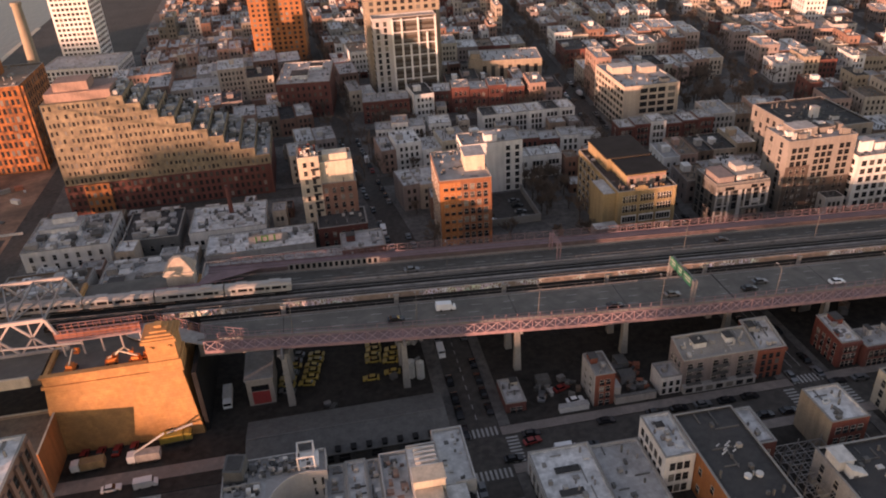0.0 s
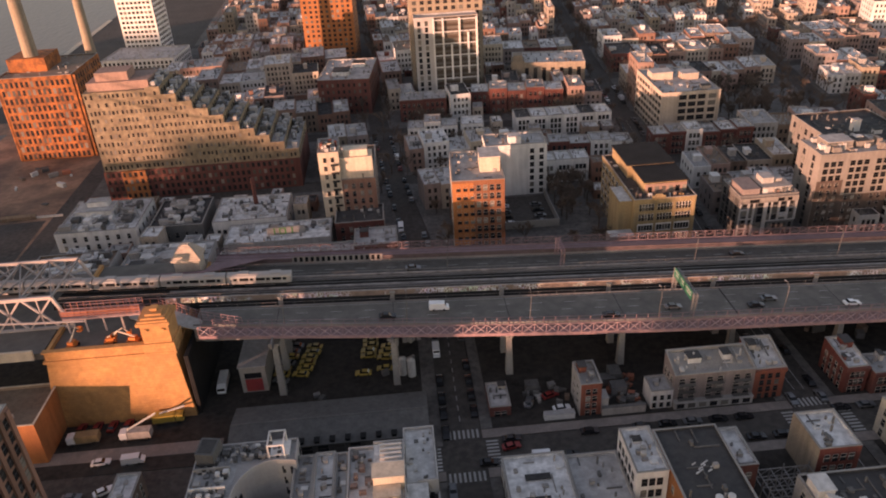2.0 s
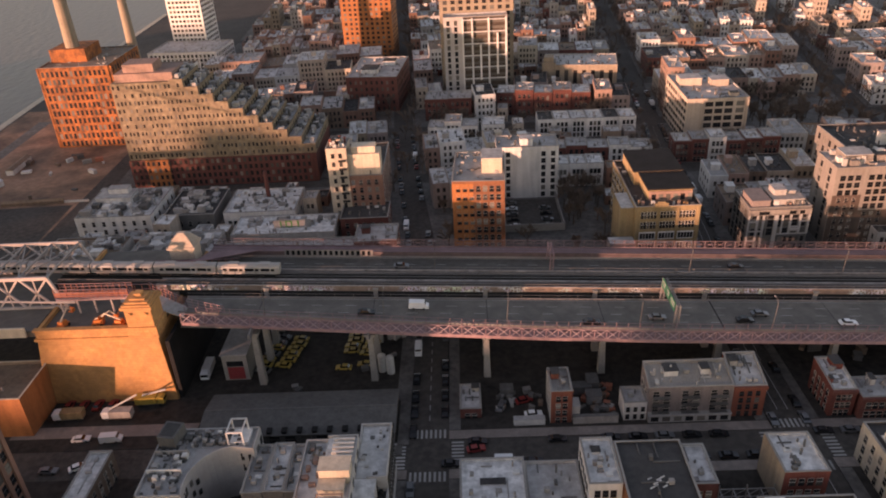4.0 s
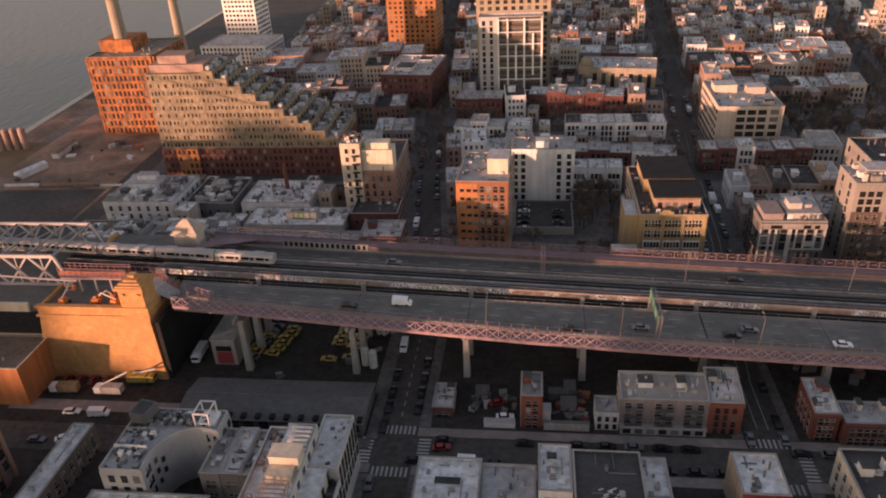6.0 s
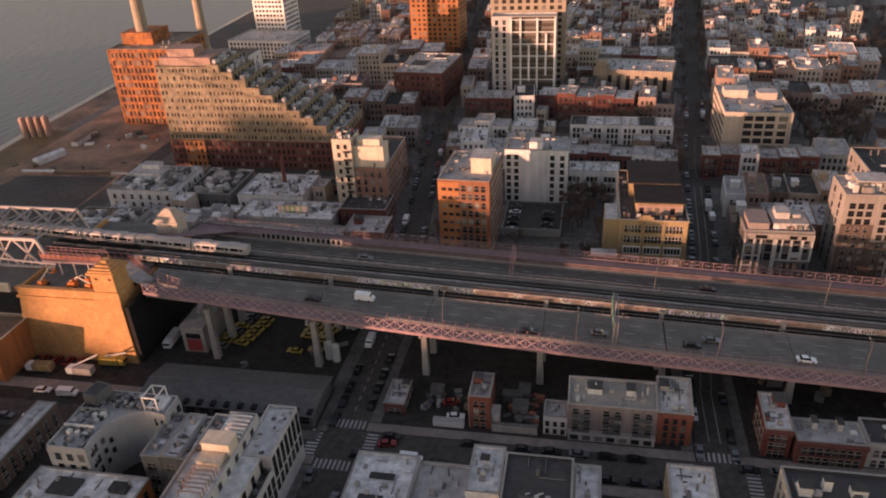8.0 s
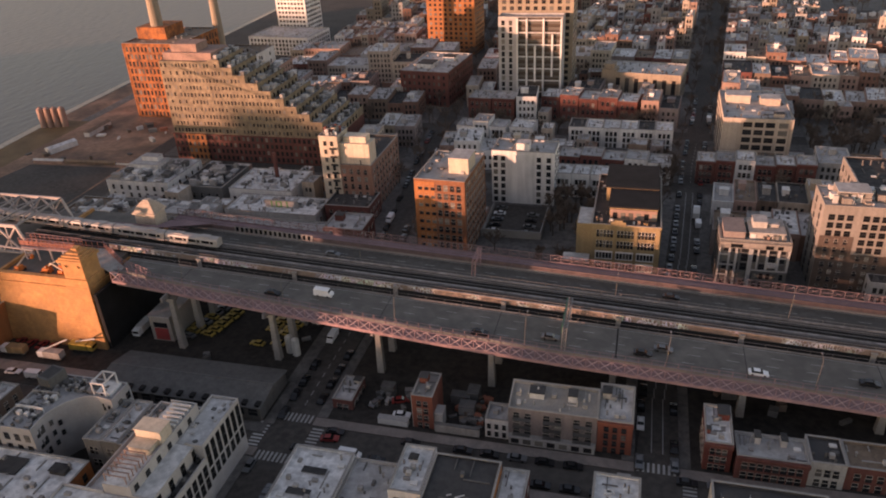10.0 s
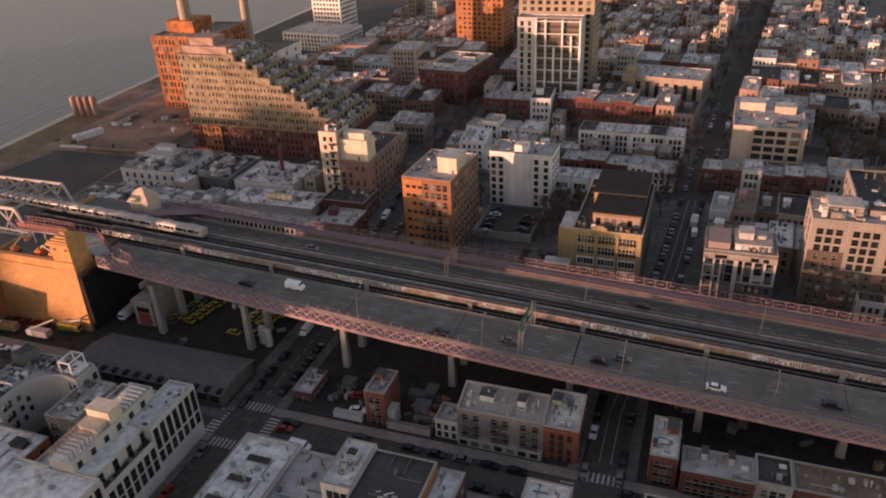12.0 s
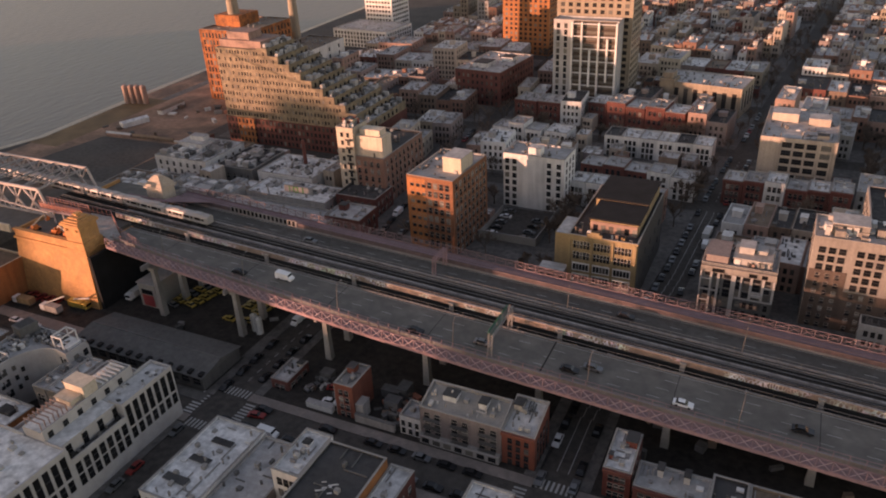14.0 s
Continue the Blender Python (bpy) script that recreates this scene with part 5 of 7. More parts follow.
# crates and low walls in the yards north of the street
for i, (x, y, w, d, h, mt, lab) in enumerate(((49.8, 139.0, 7.8, 1.6, 1.7, "frame", "long white box trailer parked in a yard"), (64.6, 138.9, 11.2, 0.9, 2.3, "grey", "pale low boundary wall of a yard"),
                                             (69, 146, 4, 3, 2.6, "steel", "grey metal storage box"), (66, 150, 5, 2.5, 2.4, "darkgrey", "dark metal storage box"), (70, 151, 3, 4, 3.0, "darkgrey", "dark metal storage box"),
                                             (47, 150, 3.5, 2.5, 2.5, "darkgrey", "dark metal storage box"))):
    e = thing("storage_box" if "box" in lab else "yard_wall", lab, "container" if "box" in lab else "wall", pose(x, y, 0.16))
    part("body", boxes((0, w, 0, d, 0, h)), M[mt], e)
    part("lid", boxes((-0.06, w + 0.06, -0.06, d + 0.06, h, h + 0.1)), M["darkgrey" if mt in ("steel", "darkgrey", "grey") else "roof_silver"], e)

# ---- north of the viaduct ----
ot = B("apartment_tower", "orange brick tower with pale window bands and grey roof", "tower", 35.5, 226.3, 17.8, 26.5, 28.4, -3, "towerbrick", "roof_silver", 9, 7, 8, 8, 0, win=(1.3, 1.9), style="frame", bulk=((10.0, 8.0, 7.0, 9.0, 5.5),), bulk_wall="cream", clutter=6)
# sunlight on the left of the front, put in as a brighter orange
part("brick_front", boxes((0.05, 7.2, -0.06, -0.003, 0.2, 28.2)), M["orange"], ot, "orange brick overlay for the sunlit left of the front")
wt = B("apartment_tower", "pale grey rendered apartment block with a blank central wall", "tower", 52.9, 273.0, 24.6, 13.6, 21.4, -1, "white", "roof_silver", 7, 0, 3, 4, 0, style="dark", bulk=((9.5, 2.0, 5.0, 4.0, 3.2),), clutter=4)
for k in range(7):
    for u in (1.6, 4.6, 18.6, 22.4):
        ob = new("window", window_mesh(1.5, 1.7, "dark"))
        ob.parent = wt
        ob.matrix_basis = pose(u, 0, 0.8 + k * 2.9)
part("pilaster", boxes((6.6, 16.4, -0.25, -0.003, 0.2, 20.6)), M["white"], wt)
B("apartment_house", "brown brick block with windows beside a cream stair tower", "building", -10.6, 256.0, 19.6, 34.0, 19.4, 0, "brick", "roof_dark", 6, 6, 9, 0, 0, clutter=9)
B("stair_tower", "cream brick slab tower with small windows", "tower", -11.2, 255.6, 7.6, 11.0, 30.8, 0, "cream", "roof_silver", 9, 2, 0, 3, 0, win=(1.0, 1.6), style="dark", bulk=((1, 5, 4, 4, 2.4),), clutter=8)
part("blank_wall", boxes((7.602, 19.6, 1.6, 9.0, 19.5, 28.2), (9.0, 18.0, 3.0, 8.0, 28.2, 30.6)), M["cream"], bpy.data.objects["stair_tower"])
for k in range(8):
    part("fire_escape", boxes((4.4, 7.2, -0.9, -0.13, 3.2 + 3.3 * k, 3.3 + 3.3 * k), (4.4, 7.2, -0.9, -0.86, 3.3 + 3.3 * k, 4.1 + 3.3 * k)), M["rubber"], bpy.data.objects["stair_tower"], "black iron fire escape")
yl = B("industrial_building", "dull yellow brick factory building with large windows and roof garden", "building", 95.6, 216.9, 21.2, 40.0, 20.4, 0, "yellow", "roof_dark", 6, 0, 0, 9, 0, win=(2.1, 1.9), style="white", parapet=0.9, clutter=3)
part("penthouse", boxes((5.2, 19.8, 6.0, 19.0, 20.46, 24.6)), M["yellow"], yl)
part("penthouse_roof", boxes((4.7, 20.2, 5.4, 19.5, 24.6, 25.1)), M["slate"], yl, "dark slate-grey flat roof")
part("penthouse", boxes((3.4, 19.8, 19.51, 39.0, 20.46, 25.14)), M["yellow"], yl)
part("penthouse_roof", boxes((3.0, 20.2, 19.52, 39.4, 25.14, 25.6)), M["slate"], yl, "dark slate-grey flat roof")
part("penthouse_front", boxes((5.4, 19.6, 5.6, 5.997, 20.46, 24.0)), M["rose"], yl, "pale pink plastered front")
for k in range(6):
    part("penthouse_window", boxes((6.2 + 2.4 * k, 7.6 + 2.4 * k, 5.5, 5.6, 20.9, 23.0)), M["glass"], yl)
# side wall panel in a much darker colour than the yellow front
part("side_wall", boxes((21.203, 21.3, 0.4, 39.8, 0.2, 21.0)), M["darkframe"], yl, "dark grey side wall, far darker than the front")
for k in range(5):
    for z in (6.0, 12.5):
        ob = new("window", window_mesh(1.2, 1.6, "dark"))
        ob.parent = yl
        ob.matrix_basis = pose(21.3, 5.0 + 7.2 * k, z, 0, 0, 90)
part("side_wing", boxes((-4.6, -0.003, 1.8, 14.0, 0.16, 20.2)), M["yellow"], yl)
part("side_wing_roof", boxes((-4.4, -0.2, 2.0, 13.8, 20.2, 20.3)), M["roof_silver"], yl)
part("low_wing", boxes((-8.5, -0.004, -3.2, 1.79, 0.16, 9.6)), M["drab"], yl, "grey-green rendered low wing")
part("low_wing_roof", boxes((-8.3, -0.2, -3.0, 1.6, 9.6, 9.7)), M["roof_silver"], yl)
for k in range(4):
    part("window", boxes((-7.6 + 2.0 * k, -6.4 + 2.0 * k, -3.3, -3.2, 5.8, 8.0)), M["glass"], yl)
part("base_band", boxes((-0.15, 21.3, -0.15, -0.003, 0.2, 4.4)), M["white"], yl, "white rendered shop floor")
for u in (4.3, 10.6, 16.9):
    for z in (5.9, 9.7):
        part("bay_panel", boxes((u - 2.7, u + 2.7, -0.1, -0.003, z - 0.6, z + 2.3)), M["white"], yl, "white painted bay between brick piers")
        for k in range(5):
            ob = new("window", window_mesh(0.62, 1.7, "dark"))
            ob.parent = yl
            ob.matrix_basis = pose(u - 2.0 + 1.0 * k, -0.1, z)
    for z in (13.4, 17.1):
        for k in range(5):
            ob = new("window", window_mesh(0.66, 2.2, "white"))
            ob.parent = yl
            ob.matrix_basis = pose(u - 2.1 + 1.05 * k, 0, z)
for u in (0.6, 7.45, 13.75, 20.5):
    part("pier", boxes((u - 0.35, u + 0.35, -0.28, -0.003, 5.5, 20.6)), M["yellow"], yl)
part("sign_band", boxes((0.5, 20.7, -0.2, -0.15, 4.4, 5.4)), M["girder"], yl)
part("gable", boxes((6.0, 10.5, -0.2, 0.3, 21.3, 22.4), (7.0, 9.5, -0.2, 0.3, 22.4, 23.0)), M["yellow"], yl)
yg = random.Random(4)
for k in range(16):
    u, v, q = yg.uniform(0.8, 19.4), yg.uniform(0.8, 4.6), yg.uniform(0.4, 1.2)
    part("roof_planter", boxes((u, u + q, v, v + q * 0.7, 20.46, 21.0 + yg.uniform(0, 1.5))), M[yg.choice(("brown", "rose", "grass", "bark", "frame"))], yl)
bw = B("apartment_house", "grey apartment block with white vertical fins and dark bays", "building", 134.6, 221.5, 20.5, 15.0, 16.2, 0, "darkgrey", "roof_silver", 5, 7, 4, 4, 0, win=(1.8, 2.3), style="dark", bulk=((9.5, 5.0, 4.0, 5.0, 4.6), (14.0, 6.0, 3.0, 4.0, 3.6)), bulk_wall="grey", clutter=2)
for u, half in ((0.25, 0.22), (3.1, 0.3), (5.1, 0.34), (9.3, 0.62), (11.4, 0.22), (14.1, 0.34), (17.3, 0.34), (20.1, 0.3)):
    part("fin", boxes((u - half, u + half, -0.55, -0.003, 0.2 if u < 10 else 6.9, 14.2)), M["render"], bw)
part("top_band", boxes((0.0, 20.5, -0.6, -0.003, 14.2, 16.2)), M["beige"], bw, "pale plastered band under the roof")
for u0, u1 in ((3.2, 6.6), (13.2, 15.4), (16.6, 18.2)):
    part("loggia", boxes((u0, u1, -0.66, -0.6, 14.5, 15.7)), M["carglass"], bw, "dark recessed opening")
part("brick_front", boxes((10.2, 19.8, -0.5, -0.003, 0.2, 6.7)), M["darkgrey"], bw, "dark grey brick lower front")
for k in range(5):
    for z in (1.2, 4.2):
        ob = new("window", window_mesh(0.9, 1.7, "dark"))
        ob.parent = bw
        ob.matrix_basis = pose(11.2 + 1.9 * k, -0.5, z)
for k, (a0, a1, z) in enumerate(((0.3, 3.1, 11.6), (0.3, 5.1, 8.0), (14.1, 17.3, 9.4), (10.0, 20.1, 6.72), (17.3, 20.1, 11.4), (0.3, 3.1, 4.4))):
    part("frame_bar", boxes((a0, a1, -0.5, -0.003, z, z + 0.36)), M["render"], bw, "white horizontal frame bar")
part("upper_storey", boxes((1.0, 7.0, 1.0, 11.0, 16.2, 18.9), (0.8, 7.2, 0.8, 11.2, 18.9, 19.1)), M["drab"], bw, "set-back grey brick storey")
part("upper_storey", boxes((8.5, 18.5, 2.0, 12.0, 16.2, 18.6), (8.2, 18.8, 1.7, 12.3, 18.6, 18.9)), M["grey"], bw, "set-back grey storey")
part("balcony", boxes((14.3, 17.1, -1.2, -0.56, 8.4, 9.3)), M["render"], bw)
br = B("apartment_tower", "beige tower with a brown brick lower front and dark windows", "tower", 162.5, 224.6, 26.9, 15.0, 28.0, 0, "beige", "roof_silver", 10, 0, 4, 2, 0, win=(1.3, 1.7), style="dark", bulk=((4, 4, 9, 7, 3.4), (15, 5, 5, 5, 2.6)), bulk_wall="beige", clutter=9)
part("brick_front", boxes((0.2, 9.6, -0.1, -0.003, 0.2, 18.8), (9.6, 26.8, -0.1, -0.003, 0.2, 12.9)), M["umber"], br, "brown brick facing")
for k in range(10):
    for u in (2.4, 4.9, 7.4, 11.8, 14.3, 16.8, 21.2, 23.7):
        z = 0.6 + 2.62 * k
        brown = z + 1.4 < (18.8 if u < 9.6 else 12.9)
        ob = new("window", window_mesh(0.9, 1.3, "frame") if brown else window_mesh(1.55, 1.6, "black"))
        ob.parent = br
        ob.matrix_basis = pose(u, -0.1 if brown else 0.0, z)
B("apartment_tower", "tall block with a black roof and pale lit side", "tower", 177.0, 240.0, 31.0, 33.0, 25.0, 0, "beige", "roof_dark", 7, 6, 5, 7, 0, win=(1.5, 1.9), style="dark", clutter=2, bulk=((13, 12, 2.6, 2.6, 4.4), (19, 8, 3.0, 2.0, 1.6)), bulk_wall="white")
B("apartment_house", "white apartment block with bands of windows", "building", 190.0, 222.0, 24.0, 18.0, 20.0, 0, "white", "roof_silver", 6, 7, 0, 5, 0, win=(1.7, 1.8), style="dark", bulk=((3, 4, 5, 5, 4.5), (10, 5, 4, 4, 3)), clutter=5)
of = B("office_building", "cream office block with rows of dark strip windows", "building", 141.6, 323.0, 27.4, 40.0, 21.0, -1, "sand", "roof_silver", 6, 0, 6, 9, 0, win=(3.4, 1.9), style="dark", single=False, bulk=((2, 22, 10, 8, 3.5), (16, 20, 8, 7, 3.0), (20, 4, 4, 3, 1.6)), clutter=7)
for k in range(6):
    for u in (9.8, 14.2, 18.6, 23.6):
        ob = new("window", window_mesh(3.3, 1.9, "dark"))
        ob.parent = of
        ob.matrix_basis = pose(u, 0, 1.6 + 3.3 * k)
for u in (7.4, 12.0, 16.4, 21.1, 26.2):
    part("pilaster", boxes((u - 0.3, u + 0.3, -0.16, -0.003, 0.2, 20.8)), M["sand"], of)
sc = B("school_building", "cream stone school with tall dark windows", "building", 86.6, 414.0, 41.0, 24.0, 14.6, -9, "tan", "roof_silver", 1, 8, 4, 4, 0, win=(2.2, 9.0), style="dark", single=False, clutter=6, base=2.0)
part("corner_tower", boxes((-0.6, 7.0, -0.8, 8.0, 0.2, 16.6), (0.5, 5.8, 0.5, 7.0, 16.6, 19.4)), M["tan"], sc)
tw = B("apartment_tower", "white-framed tower front with deep dark balconies", "tower", 32.0, 400.0, 34.0, 10.0, 46.0, 0, "render", "roof_silver", 13, 0, 0, 3, 0, win=(1.8, 2.2), style="dark", single=True)
part("bay", boxes((10.5, 33.0, -0.08, -0.003, 4.0, 45.0)), M["glass"], tw, "dark glazed balcony bays")
for k in range(14):
    part("balcony_back", boxes((10.6, 32.9, -0.16, -0.084, 4.4 + k * 3.15, 5.5 + k * 3.15)), M["bark"], tw)
    part("balcony_slab", boxes((10.5, 33.0, -1.3, -0.162, 4.0 + k * 3.15, 4.4 + k * 3.15)), M["white" if k % 2 else "bark"], tw)
for k, (u, z0, z1) in enumerate(((10.2, 3.5, 46.0), (15.2, 4.5, 46.0), (19.6, 13.0, 32.0), (24.0, 4.5, 46.0), (28.6, 16.0, 38.0), (33.2, 3.5, 46.0))):
    part("fin", boxes((u - 0.45, u + 0.45, -1.5, -0.165, z0, z1)), M["white"], tw)
for k in range(13):
    for u in (2.5, 6.5):
        ob = new("window", window_mesh(1.5, 2.2, "dark"))
        ob.parent = tw
        ob.matrix_basis = pose(u, 0, 3.5 + 3.25 * k)
B("apartment_tower", "tall tan tower with a grid of windows", "tower", 30.0, 411.5, 40.0, 22.0, 78.0, 0, "tan", "roof_silver", 23, 9, 5, 3, 0, win=(2.2, 2.0), style="dark", single=False)
B("apartment_tower", "tall orange brick slab tower with a grid of windows", "tower", -38.0, 508.0, 34.0, 22.0, 78.0, -5, "orange", "roof_silver", 25, 9, 6, 3, 0, win=(1.7, 1.7), style="dark", single=False)
B("apartment_tower", "tall white tower with bands of windows", "tower", -166.0, 540.0, 25.0, 24.0, 85.0, -5, "white", "roof_silver", 26, 8, 7, 0, 0, win=(2.0, 1.8), style="dark", single=False)
B("apartment_house", "white terrace block with a grid of windows at a tower foot", "building", -170.0, 498.0, 48.0, 34.0, 12.0, -5, "white", "roof_silver", 4, 16, 10, 0, 0, win=(1.6, 2.0), style="dark", single=False, clutter=4)
B("apartment_house", "dark red brick apartment block with a pale patched roof", "building", -22.0, 393.0, 28.0, 42.0, 18.6, -6, "darkred", "roof_silver", 5, 9, 12, 0, 0, single=False, bulk=((7, 8, 9, 10, 2.6), (16, 25, 7, 7, 2.4)), bulk_wall="roof_white", clutter=6)

for k in range(6):
    B("row_house", "white painted row house with a pale roof", "house", 76.2 + 7.8 * k, 339.2 - 0.15 * k, 7.7, 12.5, 8.8, -1, "white", "roof_dark" if k in (0, 4) else "roof_white", 3, 3, 0, 0, 0, style="dark", clutter=1, group="white row houses")
for k in range(5):
    B("row_house", "red brick row house" if k < 3 else "white painted row house", "house", 75.5 + 9.2 * k, 303.0 - 0.8 * k, 9.0, 10.5, 8.6 + (k % 2), -5, "darkred" if k < 3 else "white", "roof_silver", 3, 3, 0, 0, 0, style="dark", clutter=1, group="row houses")
for k in range(3):
    B("row_house", "white painted low house with a pale roof", "house", 76.5 + 7.0 * k, 282.0, 6.8, 10.0, 9.6, -3, "white", "roof_white", 2, 3, 0, 0, 0, style="dark", clutter=1, group="white row houses")
for k in range(5):
    B("row_house", "red brick row house with a pale cornice", "house", 58.5 + 9.6 * k, 376.0 - 1.2 * k, 9.3, 14.0, 11.6 + (k % 2) * 1.4, -7, "darkred", "roof_silver" if k % 2 else "roof_white", 3, 3, 1, 0, 0, cornice=True, clutter=2, group="red row houses")
for k in range(2):
    B("row_house", "brick row house with a pale cornice", "house", 21.0 + 12.2 * k, 372.0, 12.0, 14.0, 11.0, -4, "darkred", "roof_silver", 3, 4, 1, 0, 0, cornice=True, clutter=2, group="red row houses")
for k in range(3):
    B("row_house", "white painted house with a pale roof", "house", 23.5 + 8.0 * k, 335.0, 7.8, 11.0, 9.0 + (2.5 if k == 1 else 0), -4, "white", "roof_silver", 3, 3, 0, 0, 0, style="dark", clutter=1, group="white row houses")
B("row_house", "white painted house with a pale roof", "house", 49.0, 335.5, 11.0, 12.0, 9.0, -4, "white", "roof_white", 3, 4, 0, 0, 0, style="dark", clutter=1, group="white row houses")

for k in range(6):
    B("row_house", "red brick row house with a pale cornice" if k != 2 else "white painted row house with a grey roof", "house", 131.5 + 7.4 * k, 303.0 - 0.6 * k, 7.2, 10.5, 9.2 + (k % 3) * 0.8, -4, "white" if k == 2 else "darkred", "roof_silver" if k % 2 else "roof_white", 3, 3, 0, 1, 0, cornice=k != 2, clutter=2, group="red row houses")
# low roofs close behind the far footbridge
wa = B("warehouse", "low pale-roofed workshop with roof huts", "warehouse", -112.0, 254.0, 30.0, 27.0, 7.4, 0, "white", "roof_white", 2, 7, 5, 4, 0, bulk=((4, 12, 14, 9, 3.2), (8, 16, 8, 4, 5.4)), bulk_wall="white", clutter=6)
roof_mess(wa, 1, 29, 1, 26, 7.4, 60, 71)
wb = B("warehouse", "low workshop with a pale roof and white parapet", "warehouse", -54.0, 255.0, 28.0, 22.0, 6.6, 0, "white", "roof_white", 1, 12, 3, 0, 0, win=(1.1, 1.4), style="dark", clutter=7)
roof_mess(wb, 1, 27, 1, 21, 6.6, 30, 72, big=(0.6, 2.6), tall=(0.3, 1.4))
stack = thing("chimney_stack", "slim brick chimney stack on a low workshop", "chimney", pose(-39.5, 270.5, 6.6))
bm = bmesh.new()
beam(bm, (0, 0, 0), (0, 0, 11.0), 0.95, 8, 0.7)
part("shaft", bm, M["darkred"], stack)
gr = B("warehouse", "low grey warehouse with green sprayed letters on its roof wall", "warehouse", -47.0, 238.0, 38.5, 15.5, 5.4, 0, "grey", "roof_white", 1, 9, 2, 0, 0, clutter=5)
part("roof_wall", boxes((15.0, 29.0, 6.0, 6.4, 5.4, 8.6)), M["grey"], gr)
for k, (a, b, c, d) in enumerate(((17.5, 18.0, 5.7, 8.3), (19.5, 20.0, 5.7, 8.3), (21.5, 22.0, 5.7, 8.3), (24.0, 24.5, 5.7, 8.3), (20.0, 21.5, 5.7, 6.1), (20.0, 21.5, 7.9, 8.3))):
    part("sprayed_bar", boxes((a, b, 5.9, 5.997, c, d)), M["green"], gr, "green sprayed stroke")
B("warehouse", "long low building with a row of tall dark windows", "warehouse", -46.0, 214.5, 50.0, 16.0, 7.0, 0, "grey", "roof_silver", 1, 26, 0, 0, 0, win=(1.0, 3.4), style="dark", clutter=5)
B("row_house", "low dark brick house with a grey roof", "house", 0.5, 224.5, 15.0, 13.0, 8.0, 0, "darkred", "roof_silver", 2, 4, 3, 0, 0, bulk=((2, 7, 3, 3, 2.2),), clutter=3)
B("row_house", "low brick house with a dark roof", "house", -7.0, 244.0, 18.0, 14.0, 7.4, 0, "darkred", "roof_dark", 2, 5, 4, 0, 0, clutter=4)
wc = B("row_house", "low grey workshop with a dark roof", "house", -78.0, 256.0, 20.0, 24.0, 6.0, 0, "darkgrey", "roof_dark", 1, 5, 0, 0, 0, clutter=6)
roof_mess(wc, 1, 19, 1, 23, 6.0, 40, 73)
wd = B("row_house", "low grey workshop with roof sheds", "house", -80.0, 218.0, 30.0, 24.0, 6.0, 0, "grey", "roof_silver", 1, 6, 0, 0, 0, bulk=((4, 4, 5, 5, 2.5), (15, 8, 7, 6, 3.0)), bulk_wall="grey", clutter=9)
roof_mess(wd, 1, 29, 1, 23, 6.0, 60, 74)
we = B("row_house", "low workshop with a rusty roof", "house", -112.0, 218.0, 28.0, 22.0, 6.0, 0, "grey", "roof_brown", 1, 6, 0, 0, 0, clutter=7)

tagged(part("pavement", boxes((-30.0, 22.0, 135.2 - 5.0, 133.4, 0.005, 0.16)), M["pavement"]), "grey concrete pavement in front of the long shed", "pavement", kind="structure")
roof_mess(we, 1, 27, 1, 21, 6.0, 60, 75)
roof_mess(gr, 1, 37, 7, 15, 5.4, 40, 76, big=(0.6, 3.0), tall=(0.3, 1.6))
roof_mess(bw, 0.8, 19.5, 0.8, 14, 16.2, 40, 77, ("white", "rose", "darkgrey", "grey", "darkgrey"), (0.4, 1.8), (0.5, 2.6))
roof_mess(bpy.data.objects["stair_tower"], 0.6, 7.0, 0.6, 10.0, 30.8, 30, 78, ("white", "darkred", "grey"), (0.3, 1.6), (0.5, 3.0))
roof_mess(br, 1, 25, 1, 14, 28.4, 40, 79, ("beige", "white", "grey"), (0.6, 3.5), (0.6, 2.8))
roof_mess(cur, -30, -23, 106, 124.5, 14.18, 40, 80, ("darkgrey", "steel", "darkframe"), (0.4, 1.5), (0.3, 1.2))
roof_mess(cur, -22, -10, 120, 124.5, 14.18, 30, 81, ("darkgrey", "steel", "darkframe"), (0.4, 1.5), (0.3, 1.2))
for x0, x1, y0, y1 in ((33.5, 36.4, 138.2, 204.8), (19.6, 23.5, 150.2, 204.8), (20.7, 23.5, 133.5, 150.1), (33.5, 36.0, 65.2, 121.8), (21.0, 23.5, 65.2, 121.8), (109.6, 112.5, 138.2, 204.8), (122.5, 125.0, 138.2, 204.8), (109.6, 112.5, 65.2, 121.8), (122.5, 125.4, 65.2, 121.8),
                       (33.5, 112.5, 135.0, 138.0), (33.5, 112.5, 122.0, 125.0), (122.5, 205.0, 135.0, 138.0), (122.5, 205.0, 122.0, 125.0), (-30.0, 23.5, 122.2, 125.0)):
    tagged(part("pavement", boxes((x0, x1, y0, y1, 0.161, 0.2)), M["flagstone" if y0 < 136 and x1 - x0 > 40 else "pavement"]), "grey concrete pavement along the street", "pavement", kind="structure")
# kerbside strip of flagstones by the anchorage
tagged(part("pavement", boxes((-80.0, -31.5, 139.6, 143.8, 0.16, 0.24)), M["flagstone"]), "pale worn flagstone pavement along the street", "pavement", kind="structure")
sheet("yard", [(-113, 217), (-11, 217), (-11, 291), (-113, 291)], 0.165, "lot", "pale worn concrete yard between low workshops", "yard")
sheet("park", [(181, 334), (232, 334), (234, 382), (184, 382)], 0.17, "lot", "worn grey-brown ground of a small park under bare trees", "park")
